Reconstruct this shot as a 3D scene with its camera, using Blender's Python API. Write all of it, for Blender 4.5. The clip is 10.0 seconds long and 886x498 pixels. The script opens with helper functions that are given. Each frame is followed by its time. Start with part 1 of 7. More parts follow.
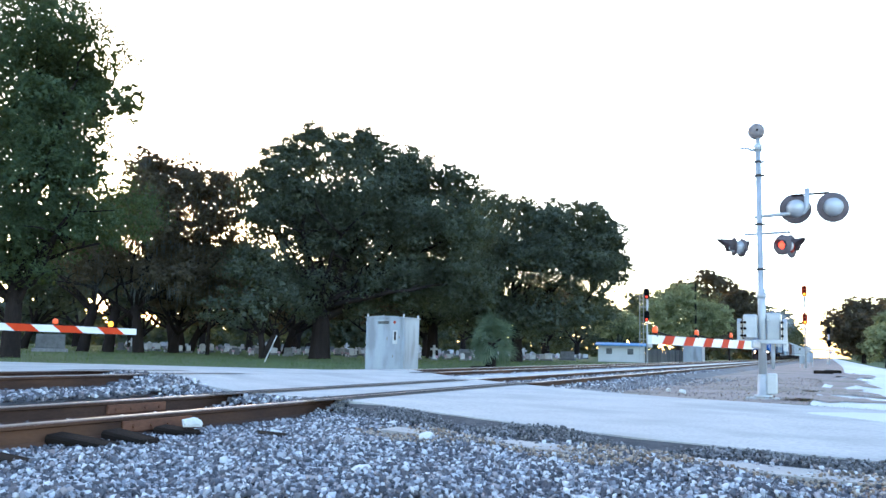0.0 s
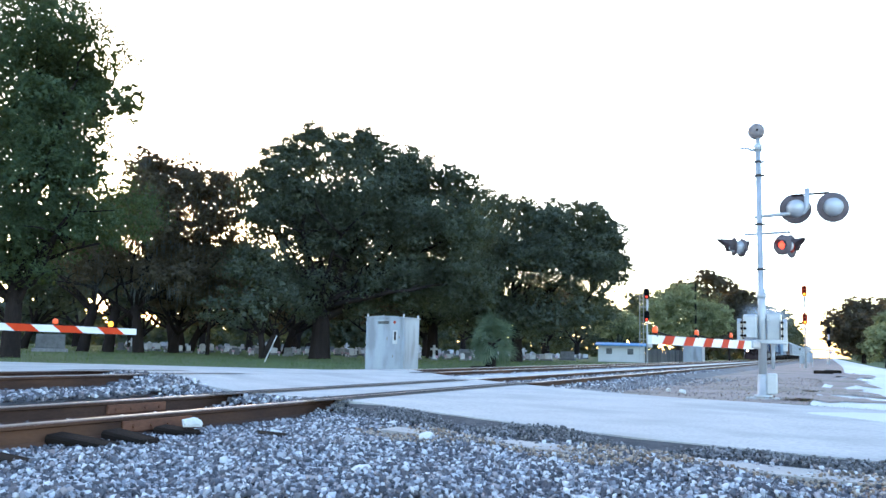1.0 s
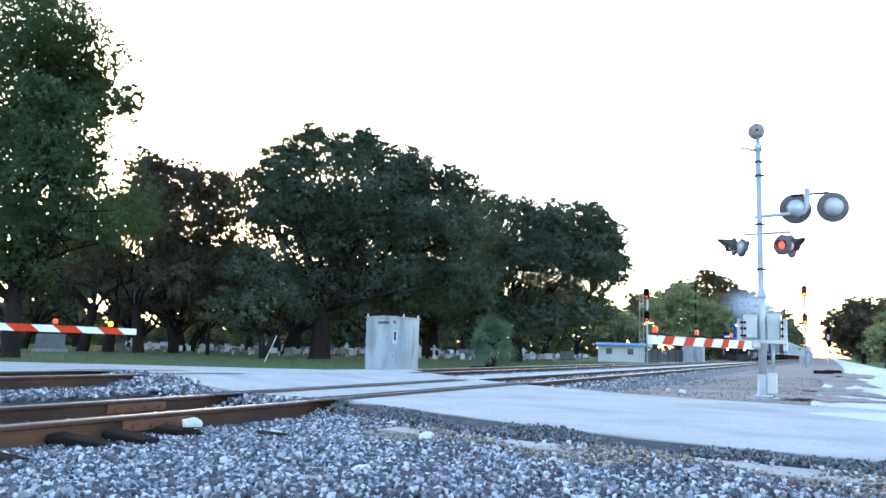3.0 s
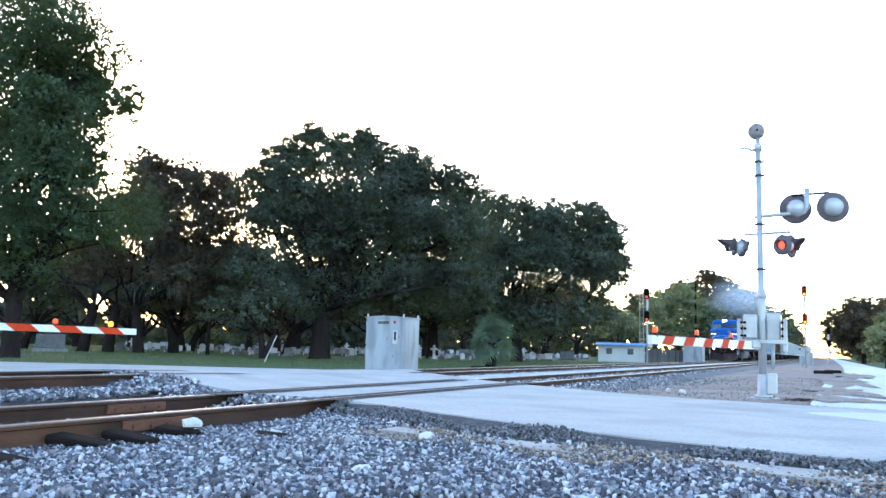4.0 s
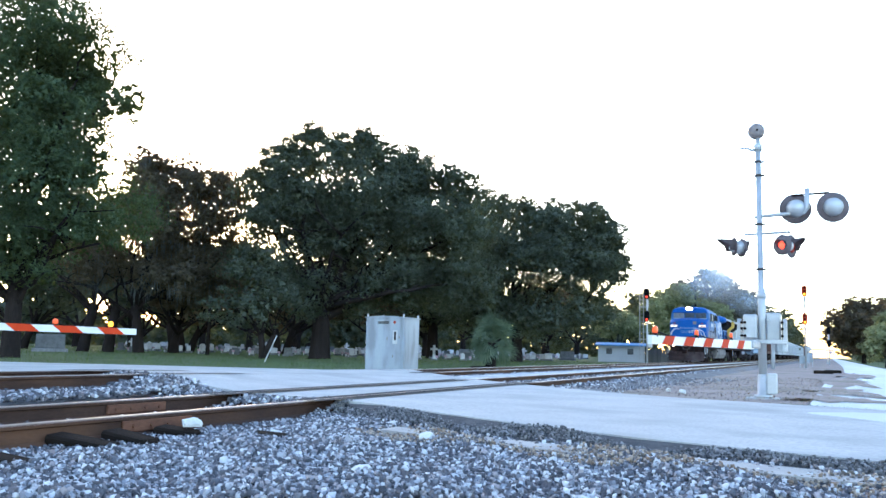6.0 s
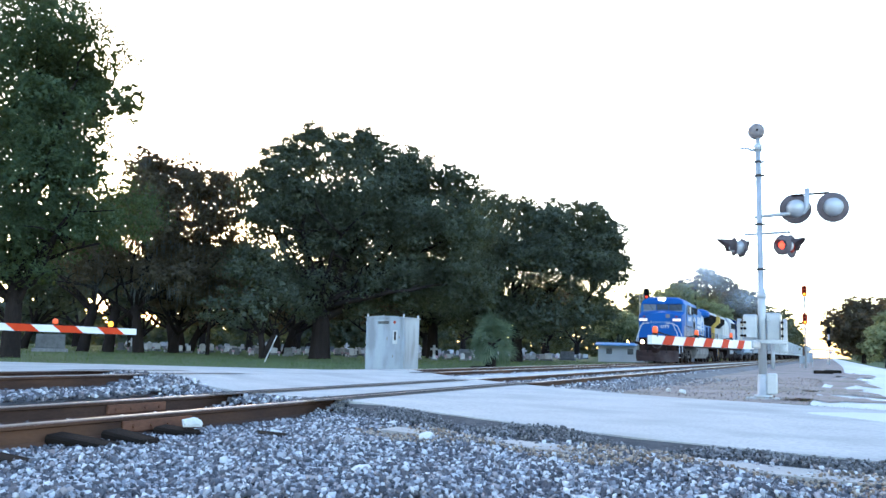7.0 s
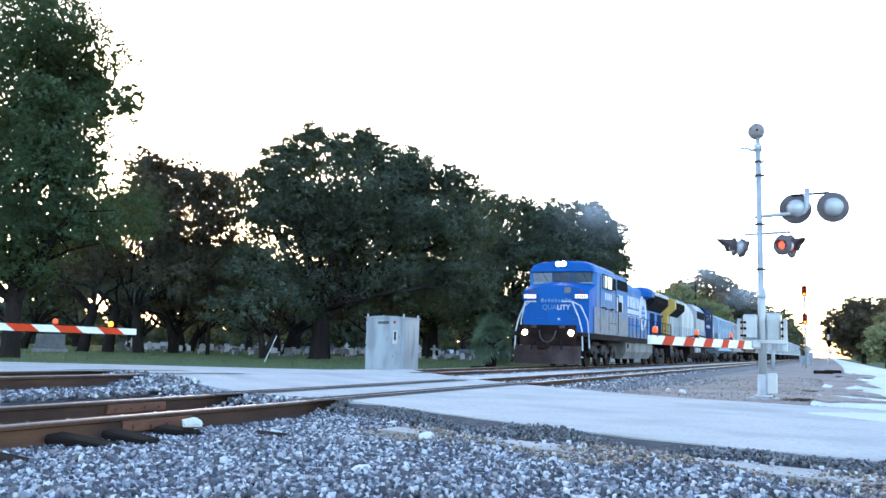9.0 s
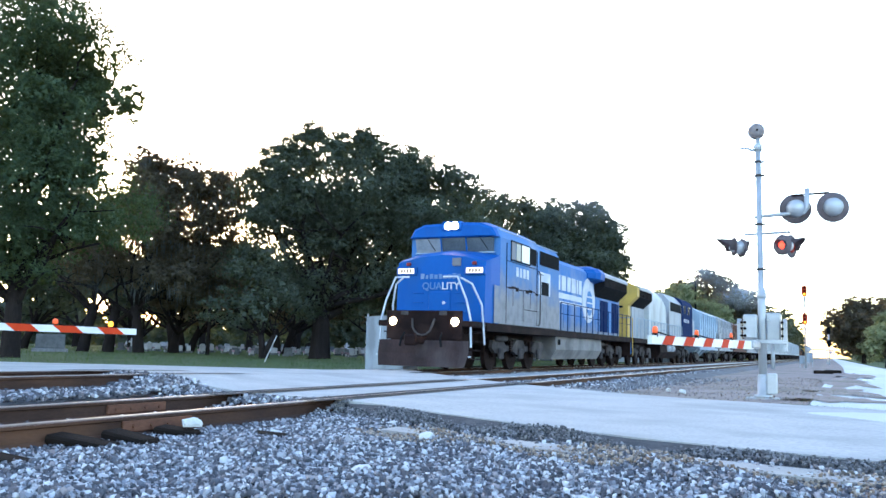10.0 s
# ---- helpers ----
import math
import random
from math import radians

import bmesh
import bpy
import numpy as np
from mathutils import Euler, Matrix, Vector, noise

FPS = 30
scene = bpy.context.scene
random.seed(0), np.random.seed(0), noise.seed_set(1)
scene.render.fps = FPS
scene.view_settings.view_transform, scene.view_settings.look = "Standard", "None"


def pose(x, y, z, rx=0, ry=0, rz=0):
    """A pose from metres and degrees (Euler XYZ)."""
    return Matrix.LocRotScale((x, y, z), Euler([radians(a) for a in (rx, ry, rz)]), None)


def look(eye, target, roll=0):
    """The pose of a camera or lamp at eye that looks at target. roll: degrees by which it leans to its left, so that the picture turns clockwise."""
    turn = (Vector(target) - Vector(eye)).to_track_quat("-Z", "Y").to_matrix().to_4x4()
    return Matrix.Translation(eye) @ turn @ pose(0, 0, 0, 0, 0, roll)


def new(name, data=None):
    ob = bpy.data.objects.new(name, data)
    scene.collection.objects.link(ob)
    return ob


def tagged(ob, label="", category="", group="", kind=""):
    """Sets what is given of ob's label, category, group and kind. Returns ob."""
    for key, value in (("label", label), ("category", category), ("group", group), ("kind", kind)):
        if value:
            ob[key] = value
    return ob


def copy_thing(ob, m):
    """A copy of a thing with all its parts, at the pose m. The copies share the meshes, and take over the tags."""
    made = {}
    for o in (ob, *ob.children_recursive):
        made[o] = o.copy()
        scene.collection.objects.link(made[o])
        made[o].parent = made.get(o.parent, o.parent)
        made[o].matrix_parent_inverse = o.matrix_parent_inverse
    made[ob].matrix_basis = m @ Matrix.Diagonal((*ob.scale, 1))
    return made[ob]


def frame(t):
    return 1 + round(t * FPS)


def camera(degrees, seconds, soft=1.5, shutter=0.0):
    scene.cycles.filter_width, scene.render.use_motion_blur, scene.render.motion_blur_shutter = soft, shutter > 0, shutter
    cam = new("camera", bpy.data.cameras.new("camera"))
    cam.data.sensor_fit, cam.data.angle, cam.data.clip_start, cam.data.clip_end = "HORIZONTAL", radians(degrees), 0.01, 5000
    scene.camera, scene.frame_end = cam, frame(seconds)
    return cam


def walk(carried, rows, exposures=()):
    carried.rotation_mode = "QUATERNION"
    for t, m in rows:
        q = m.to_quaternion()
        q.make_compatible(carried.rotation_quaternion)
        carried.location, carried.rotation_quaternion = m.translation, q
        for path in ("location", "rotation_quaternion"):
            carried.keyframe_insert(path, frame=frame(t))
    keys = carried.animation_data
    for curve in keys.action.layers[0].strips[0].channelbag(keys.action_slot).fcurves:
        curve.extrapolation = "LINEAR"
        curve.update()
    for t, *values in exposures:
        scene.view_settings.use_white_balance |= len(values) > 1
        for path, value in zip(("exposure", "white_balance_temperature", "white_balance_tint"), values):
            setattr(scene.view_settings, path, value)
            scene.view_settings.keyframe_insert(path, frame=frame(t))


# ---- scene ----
SECONDS = 10.0
cam = camera(56.02, SECONDS, soft=1.5)
EYE = pose(0, 0, 0.695, 96.72, -1.562, 24.785)
walk(cam, [(0.0, EYE), (10.0, EYE)], exposures=[(0.0, 0.50, 6270, 16), (10.0, 0.50, 6270, 16)])

# ---------------------------------------------------------------- world and sun
SUN_AZIMUTH = radians(-43)      # measured from +y towards +x
SUN_HEIGHT = radians(6.0)
world = bpy.data.worlds.new("evening_sky")
scene.world = world
world.use_nodes = True
wn = world.node_tree
sky = wn.nodes.new("ShaderNodeTexSky")
sky.sky_type = 'NISHITA'
sky.sun_disc = False
sky.sun_elevation = SUN_HEIGHT
sky.sun_rotation = SUN_AZIMUTH
sky.air_density = 0.85
sky.dust_density = 1.1
sky.ozone_density = 1.5
wn.nodes["Background"].inputs["Strength"].default_value = 1.0
wn.links.new(sky.outputs[0], wn.nodes["Background"].inputs["Color"])

sun_data = bpy.data.lights.new("evening_sun", 'SUN')
sun_data.energy = 0.6
sun_data.angle = radians(8)
sun_data.color = (1.0, 0.72, 0.45)
sun = new("evening_sun", sun_data)
sun.matrix_world = look((-60, 70, 30), (-60 - 40 * math.sin(SUN_AZIMUTH) * math.cos(SUN_HEIGHT),
                                        70 - 40 * math.cos(SUN_AZIMUTH) * math.cos(SUN_HEIGHT),
                                        30 - 40 * math.sin(SUN_HEIGHT)))

# ---------------------------------------------------------------- materials


def material(name, base, base2=None, rough=0.7, metal=0.0, scale=6.0, fine=60.0, bump=0.3, depth=0.01,
             stain=None, stain_amount=0.35, stain_scale=1.2, stretch=(1, 1, 1), per_piece=0.0, per_island=0.0,
             glow=None, glow_strength=0.0, fine_amount=0.35, gloss=0.22):
    """A surface with a coarse and a fine variation, stains and relief."""
    m = bpy.data.materials.new(name)
    m.use_nodes = True
    nt = m.node_tree
    bsdf = nt.nodes["Principled BSDF"]
    bsdf.inputs["Roughness"].default_value = rough
    bsdf.inputs["Metallic"].default_value = metal
    bsdf.inputs["Specular IOR Level"].default_value = gloss
    co = nt.nodes.new("ShaderNodeTexCoord")
    mp = nt.nodes.new("ShaderNodeMapping")
    mp.inputs["Scale"].default_value = stretch
    nt.links.new(co.outputs["Object"], mp.inputs["Vector"])

    def tex(sc, detail=4.0):
        n = nt.nodes.new("ShaderNodeTexNoise")
        n.inputs["Scale"].default_value = sc
        n.inputs["Detail"].default_value = detail
        nt.links.new(mp.outputs["Vector"], n.inputs["Vector"])
        return n.outputs["Fac"]

    def ramp(src, lo, hi):
        n = nt.nodes.new("ShaderNodeMapRange")
        n.inputs["From Min"].default_value, n.inputs["From Max"].default_value = lo, hi
        nt.links.new(src, n.inputs["Value"])
        return n.outputs["Result"]

    def mix(fac, a, b, blend='MIX'):
        n = nt.nodes.new("ShaderNodeMix")
        n.data_type = 'RGBA'
        n.blend_type = blend
        for sock, val in ((n.inputs[0], fac), (n.inputs[6], a), (n.inputs[7], b)):
            if hasattr(val, "is_linked"):
                nt.links.new(val, sock)
            elif isinstance(val, (tuple, list)):
                sock.default_value = (*val, 1)
            else:
                sock.default_value = val
        return n.outputs[2]

    def scaled(src, k):
        n = nt.nodes.new("ShaderNodeMath")
        n.operation = 'MULTIPLY'
        nt.links.new(src, n.inputs[0])
        n.inputs[1].default_value = k
        return n.outputs[0]

    b2 = base2 or tuple(c * 0.72 for c in base)
    colour = mix(ramp(tex(scale), 0.32, 0.68), base, b2)
    fine_tex = tex(fine, 3.0)
    colour = mix(scaled(ramp(fine_tex, 0.35, 0.7), fine_amount), colour, tuple(c * 0.55 for c in b2))
    if stain:
        colour = mix(scaled(ramp(tex(stain_scale, 6.0), 0.5, 0.68), stain_amount), colour, stain)
    if per_piece or per_island:
        if per_piece:
            info = nt.nodes.new("ShaderNodeObjectInfo").outputs["Random"]
        else:
            info = nt.nodes.new("ShaderNodeNewGeometry").outputs["Random Per Island"]
        hsv = nt.nodes.new("ShaderNodeHueSaturation")
        k = per_piece or per_island
        mr = nt.nodes.new("ShaderNodeMapRange")
        mr.inputs["To Min"].default_value, mr.inputs["To Max"].default_value = 1 - k, 1 + k
        nt.links.new(info, mr.inputs["Value"])
        nt.links.new(mr.outputs["Result"], hsv.inputs["Value"])
        nt.links.new(colour, hsv.inputs["Color"])
        colour = hsv.outputs["Color"]
    nt.links.new(colour, bsdf.inputs["Base Color"])
    if bump:
        bn = nt.nodes.new("ShaderNodeBump")
        bn.inputs["Strength"].default_value = bump
        bn.inputs["Distance"].default_value = depth
        nt.links.new(fine_tex, bn.inputs["Height"])
        nt.links.new(bn.outputs["Normal"], bsdf.inputs["Normal"])
    if glow:
        bsdf.inputs["Emission Color"].default_value = (*glow, 1)
        bsdf.inputs["Emission Strength"].default_value = glow_strength
    return m


def leaf_material(name, base, base2, through_colour, vary=0.62, share=0.3):
    m = bpy.data.materials.new(name)
    m.use_nodes = True
    nt = m.node_tree
    bsdf = nt.nodes["Principled BSDF"]
    bsdf.inputs["Roughness"].default_value = 0.85
    bsdf.inputs["Specular IOR Level"].default_value = 0.06
    geo = nt.nodes.new("ShaderNodeNewGeometry")
    ramp = nt.nodes.new("ShaderNodeMix")
    ramp.data_type = 'RGBA'
    ramp.inputs[6].default_value, ramp.inputs[7].default_value = (*base, 1), (*base2, 1)
    nt.links.new(geo.outputs["Random Per Island"], ramp.inputs[0])
    co = nt.nodes.new("ShaderNodeTexCoord")
    n = nt.nodes.new("ShaderNodeTexNoise")
    n.inputs["Scale"].default_value = 0.55
    nt.links.new(co.outputs["Object"], n.inputs["Vector"])
    mr = nt.nodes.new("ShaderNodeMapRange")
    mr.inputs["From Min"].default_value, mr.inputs["From Max"].default_value = 0.3, 0.7
    mr.inputs["To Min"].default_value, mr.inputs["To Max"].default_value = 1 - vary, 1 + vary
    nt.links.new(n.outputs["Fac"], mr.inputs["Value"])
    hsv = nt.nodes.new("ShaderNodeHueSaturation")
    nt.links.new(mr.outputs["Result"], hsv.inputs["Value"])
    nt.links.new(ramp.outputs[2], hsv.inputs["Color"])
    nt.links.new(hsv.outputs["Color"], bsdf.inputs["Base Color"])
    tr = nt.nodes.new("ShaderNodeBsdfTranslucent")
    tr.inputs["Color"].default_value = (*through_colour, 1)
    mx = nt.nodes.new("ShaderNodeMixShader")
    mx.inputs[0].default_value = share
    nt.links.new(bsdf.outputs[0], mx.inputs[1])
    nt.links.new(tr.outputs[0], mx.inputs[2])
    nt.links.new(mx.outputs[0], nt.nodes["Material Output"].inputs["Surface"])
    return m


MAT = {}


def stone_material(name, colours, rough=0.85):
    """Crushed stone: each stone takes one of the colours, with a speckled grain."""
    m = material(name, (0.5, 0.5, 0.5), rough=rough, scale=12, fine=90, bump=0.35, depth=0.003, gloss=0.3)
    nt = m.node_tree
    bsdf = nt.nodes["Principled BSDF"]
    grain = bsdf.inputs["Base Color"].links[0].from_socket
    pick = nt.nodes.new("ShaderNodeValToRGB")
    pick.color_ramp.interpolation = 'CONSTANT'
    els = pick.color_ramp.elements
    while len(els) < len(colours):
        els.new(0.5)
    for k, c in enumerate(colours):
        els[k].position = k / len(colours)
        els[k].color = (*c, 1)
    nt.links.new(nt.nodes.new("ShaderNodeNewGeometry").outputs["Random Per Island"], pick.inputs["Fac"])
    mx = nt.nodes.new("ShaderNodeMix")
    mx.data_type = 'RGBA'
    mx.blend_type = 'OVERLAY'
    mx.inputs[0].default_value = 0.7
    nt.links.new(pick.outputs["Color"], mx.inputs[6])
    nt.links.new(grain, mx.inputs[7])
    nt.links.new(mx.outputs[2], bsdf.inputs["Base Color"])
    return m


MAT["stone"] = stone_material("ballast_stone", ((0.07, 0.07, 0.08), (0.24, 0.24, 0.265), (0.11, 0.105, 0.12), (0.46, 0.45, 0.47), (0.17, 0.165, 0.18), (0.42, 0.37, 0.37),
                                                (0.09, 0.09, 0.105), (0.68, 0.67, 0.67), (0.17, 0.15, 0.155), (0.32, 0.33, 0.37), (0.14, 0.14, 0.16), (0.62, 0.62, 0.64)))
MAT["tan_stone"] = stone_material("sandy_tan_stone", ((0.16, 0.13, 0.11), (0.42, 0.32, 0.24), (0.26, 0.22, 0.20), (0.52, 0.42, 0.33), (0.30, 0.20, 0.14)))
MAT["sand"] = material("pale_road_sand", (0.50, 0.46, 0.42), (0.38, 0.35, 0.33), rough=0.95, scale=3, fine=60, bump=0.6, depth=0.008)
# Dark colour stands for the shade in the gaps between heaped stones.
MAT["gap_shade"] = material("ballast_gap_shade", (0.15, 0.14, 0.14), (0.08, 0.075, 0.075), rough=0.95, scale=3, fine=28, bump=1.0, depth=0.03)
MAT["bed"] = material("ballast_bed", (0.26, 0.25, 0.25), (0.15, 0.145, 0.15), rough=0.95, scale=3, fine=28, bump=1.0, depth=0.03,
                      stain=(0.16, 0.10, 0.06), stain_amount=0.5, stain_scale=0.6)
MAT["asphalt_edge"] = material("broken_asphalt", (0.10, 0.10, 0.105), (0.055, 0.055, 0.06), rough=0.95, scale=5, fine=45, bump=0.9, depth=0.02)
MAT["concrete"] = material("pale_road_surface", (0.52, 0.505, 0.485), (0.42, 0.41, 0.395), rough=0.9, scale=1.1, fine=34, bump=0.35, depth=0.006,
                           stain=(0.31, 0.30, 0.29), stain_amount=0.6, stain_scale=0.55, stretch=(0.8, 1.0, 1), fine_amount=0.5)
MAT["bright_road"] = material("bleached_road_surface", (0.66, 0.67, 0.66), (0.55, 0.56, 0.55), rough=0.8, scale=0.5, fine=40, bump=0.3, depth=0.006,
                              stain=(0.42, 0.42, 0.40), stain_amount=0.4, stain_scale=0.3, stretch=(1.2, 0.4, 1), fine_amount=0.2)
MAT["grass"] = material("short_lawn", (0.10, 0.135, 0.055), (0.07, 0.10, 0.042), rough=0.95, scale=0.5, fine=16, bump=1.0, depth=0.05,
                        stain=(0.13, 0.13, 0.06), stain_amount=0.5, stain_scale=0.16)
MAT["blade"] = leaf_material("grass_blade", (0.085, 0.125, 0.045), (0.13, 0.16, 0.07), (0.10, 0.16, 0.04))
MAT["dry_blade"] = leaf_material("dry_grass_blade", (0.24, 0.22, 0.11), (0.17, 0.18, 0.08), (0.2, 0.2, 0.08))
MAT["dirt"] = material("gravelly_dirt", (0.38, 0.30, 0.27), (0.28, 0.22, 0.20), rough=0.95, scale=0.8, fine=32, bump=0.9, depth=0.02,
                       stain=(0.12, 0.12, 0.07), stain_amount=0.5, stain_scale=0.3)
MAT["rust"] = material("rusty_rail_side", (0.085, 0.043, 0.028), (0.05, 0.027, 0.02), gloss=0.2, rough=0.85, metal=0.0, scale=4, fine=60, bump=0.4,
                       depth=0.003, stretch=(1, 0.3, 1), stain=(0.22, 0.10, 0.05), stain_amount=0.5)
MAT["rail_head"] = material("worn_rail_head", (0.48, 0.41, 0.36), (0.36, 0.28, 0.22), rough=0.36, metal=1.0, scale=3, fine=40, bump=0.05,
                            stretch=(1, 0.1, 1))
MAT["tie"] = material("weathered_tie", (0.035, 0.024, 0.019), (0.014, 0.011, 0.009), rough=0.95, scale=3, fine=35, bump=0.7, depth=0.01,
                      stretch=(0.25, 2, 2), gloss=0.04)
MAT["rubber"] = material("crossing_rubber", (0.05, 0.05, 0.052), rough=0.85, scale=4, fine=50)
MAT["silver"] = material("aluminium_paint", (0.52, 0.53, 0.55), (0.41, 0.42, 0.44), rough=0.45, metal=0.4, scale=3, fine=50, bump=0.08,
                         stain=(0.35, 0.34, 0.33), stain_amount=0.4, stain_scale=2.0, fine_amount=0.12)
MAT["cabinet"] = material("weathered_aluminium_sheet", (0.36, 0.40, 0.45), (0.285, 0.32, 0.37), rough=0.45, metal=0.35, scale=1.5, fine=40, bump=0.1,
                          stain=(0.16, 0.165, 0.18), stain_amount=0.6, stain_scale=2.6, stretch=(1, 1, 0.3), fine_amount=0.15)
MAT["bell_metal"] = material("tarnished_bell_metal", (0.34, 0.29, 0.28), (0.24, 0.20, 0.20), rough=0.6, metal=0.2, scale=9, fine=50, bump=0.2)
MAT["dull_black"] = material("sun_bleached_black_plate", (0.19, 0.15, 0.155), (0.13, 0.105, 0.11), rough=0.7, scale=4, fine=40, bump=0.1)
MAT["black"] = material("matt_black_paint", (0.018, 0.018, 0.020), gloss=0.03, rough=0.85, scale=4, fine=40, bump=0.1)
MAT["dark_steel"] = material("grimy_dark_steel", (0.026, 0.015, 0.014), (0.014, 0.009, 0.009), rough=0.8, metal=0.2, scale=2.5, fine=40, bump=0.4,
                             stain=(0.05, 0.03, 0.026), stain_amount=0.6, stain_scale=1.4, gloss=0.06)
MAT["plow"] = material("scuffed_brown_plow_steel", (0.062, 0.038, 0.036), (0.035, 0.023, 0.023), rough=0.75, scale=2.0, fine=30, bump=0.3,
                        stain=(0.10, 0.08, 0.08), stain_amount=0.5, stain_scale=1.6, stretch=(1, 1, 0.4), gloss=0.1)
MAT["truck_frame"] = material("dusty_truck_casting", (0.085, 0.073, 0.072), (0.038, 0.033, 0.032), rough=0.85, scale=2.5, fine=30, bump=0.4,
                              stain=(0.15, 0.13, 0.125), stain_amount=0.5, gloss=0.08)
MAT["white"] = material("white_reflective_sheet", (0.80, 0.80, 0.79), (0.72, 0.72, 0.72), rough=0.45, scale=2, fine=40, bump=0.05,
                        stain=(0.5, 0.49, 0.47), stain_amount=0.3, fine_amount=0.08)
MAT["red_stripe"] = material("orange_red_reflective_sheet", (0.66, 0.06, 0.015), (0.56, 0.045, 0.012), rough=0.95, scale=2, fine=40, bump=0.05,
                             fine_amount=0.1, glow=(1.0, 0.10, 0.03), glow_strength=0.0)
MAT["red_lens"] = material("red_lens", (0.6, 0.03, 0.02), rough=0.2, scale=5, fine=40, bump=0.0, glow=(1.0, 0.06, 0.03), glow_strength=3.0)
MAT["red_dim"] = material("red_lens_unlit", (0.45, 0.05, 0.03), rough=0.2, scale=5, fine=40, bump=0.0)
MAT["amber_lens"] = material("amber_lens", (0.8, 0.3, 0.03), rough=0.2, scale=5, fine=40, bump=0.0, glow=(1.0, 0.42, 0.03), glow_strength=3.0)
MAT["orange_lens"] = material("orange_red_lens", (0.8, 0.12, 0.03), rough=0.2, scale=5, fine=40, bump=0.0, glow=(1.0, 0.14, 0.05), glow_strength=0.5)
MAT["head_lamp"] = material("lit_headlamp", (0.9, 0.85, 0.7), rough=0.2, scale=5, fine=40, bump=0.0, glow=(1.0, 0.70, 0.34), glow_strength=60.0)
MAT["number_glow"] = material("lit_number_board", (0.9, 0.85, 0.75), rough=0.3, scale=5, fine=40, bump=0.0, glow=(1.0, 0.86, 0.66), glow_strength=0.9)
MAT["marker"] = material("red_marker_lens", (0.30, 0.03, 0.03), rough=0.3, scale=5, fine=40, bump=0.0)
MAT["blue"] = material("faded_blue_loco_paint", (0.004, 0.105, 0.40), (0.004, 0.085, 0.33), gloss=0.15, rough=0.5, scale=0.9, fine=25, bump=0.12, depth=0.004,
                       stain=(0.02, 0.09, 0.24), stain_amount=0.5, stain_scale=1.0, stretch=(1, 1, 0.4), fine_amount=0.12)
MAT["dusty_blue"] = material("dusty_faded_blue_side", (0.03, 0.17, 0.47), (0.07, 0.21, 0.45), gloss=0.2, rough=0.6, scale=0.8, fine=22, bump=0.15, depth=0.005,
                             stain=(0.36, 0.37, 0.40), stain_amount=0.7, stain_scale=0.7, stretch=(1, 0.8, 0.5), fine_amount=0.15)
MAT["grey_side"] = material("bleached_grey_side", (0.25, 0.245, 0.265), (0.17, 0.17, 0.19), rough=0.7, scale=0.9, fine=20, bump=0.2, depth=0.005,
                            stain=(0.15, 0.13, 0.12), stain_amount=0.6, stain_scale=1.3, stretch=(1, 0.8, 0.5), fine_amount=0.2)
MAT["cab_side"] = material("bleached_cab_side", (0.07, 0.21, 0.48), (0.17, 0.27, 0.45), gloss=0.2, rough=0.65, scale=1.1, fine=18, bump=0.2, depth=0.005,
                            stain=(0.33, 0.35, 0.40), stain_amount=0.6, stain_scale=0.9, stretch=(1, 0.7, 0.6), fine_amount=0.2)


def faded_side(name, top, low, z0, z1):
    """Paint bleached to bare grey low down, in uneven blotches and runs."""
    m = material(name, top, tuple(c * 0.8 + 0.04 for c in top), rough=0.65, scale=1.3, fine=22, bump=0.2, depth=0.005, stretch=(1, 0.8, 0.5), gloss=0.2, fine_amount=0.2,
                 stain=(0.30, 0.33, 0.40), stain_amount=0.5, stain_scale=1.0)
    nt = m.node_tree
    bsdf = nt.nodes["Principled BSDF"]
    paint = bsdf.inputs["Base Color"].links[0].from_socket
    co = nt.nodes.new("ShaderNodeTexCoord")
    sep = nt.nodes.new("ShaderNodeSeparateXYZ")
    nt.links.new(co.outputs["Object"], sep.inputs[0])
    n = nt.nodes.new("ShaderNodeTexNoise")
    n.inputs["Scale"].default_value = 1.6
    n.inputs["Detail"].default_value = 7.0
    nt.links.new(co.outputs["Object"], n.inputs["Vector"])
    add = nt.nodes.new("ShaderNodeMath")
    add.operation = 'MULTIPLY_ADD'
    nt.links.new(n.outputs["Fac"], add.inputs[0])
    add.inputs[1].default_value = 1.6
    nt.links.new(sep.outputs["Z"], add.inputs[2])
    mr = nt.nodes.new("ShaderNodeMapRange")
    mr.inputs["From Min"].default_value, mr.inputs["From Max"].default_value = z0 + 0.8, z1 + 0.8
    nt.links.new(add.outputs[0], mr.inputs["Value"])
    grime = nt.nodes.new("ShaderNodeTexNoise")
    grime.inputs["Scale"].default_value = 3.2
    grime.inputs["Detail"].default_value = 8.0
    nt.links.new(co.outputs["Object"], grime.inputs["Vector"])
    gr = nt.nodes.new("ShaderNodeMapRange")
    gr.inputs["From Min"].default_value, gr.inputs["From Max"].default_value = 0.42, 0.66
    nt.links.new(grime.outputs["Fac"], gr.inputs["Value"])
    bare = nt.nodes.new("ShaderNodeMix")
    bare.data_type = 'RGBA'
    bare.inputs[6].default_value = (*low, 1)
    bare.inputs[7].default_value = (*(c * 0.78 for c in low), 1)
    nt.links.new(gr.outputs["Result"], bare.inputs[0])
    mx = nt.nodes.new("ShaderNodeMix")
    mx.data_type = 'RGBA'
    nt.links.new(mr.outputs["Result"], mx.inputs[0])
    nt.links.new(bare.outputs[2], mx.inputs[6])
    nt.links.new(paint, mx.inputs[7])
    nt.links.new(mx.outputs[2], bsdf.inputs["Base Color"])
    return m


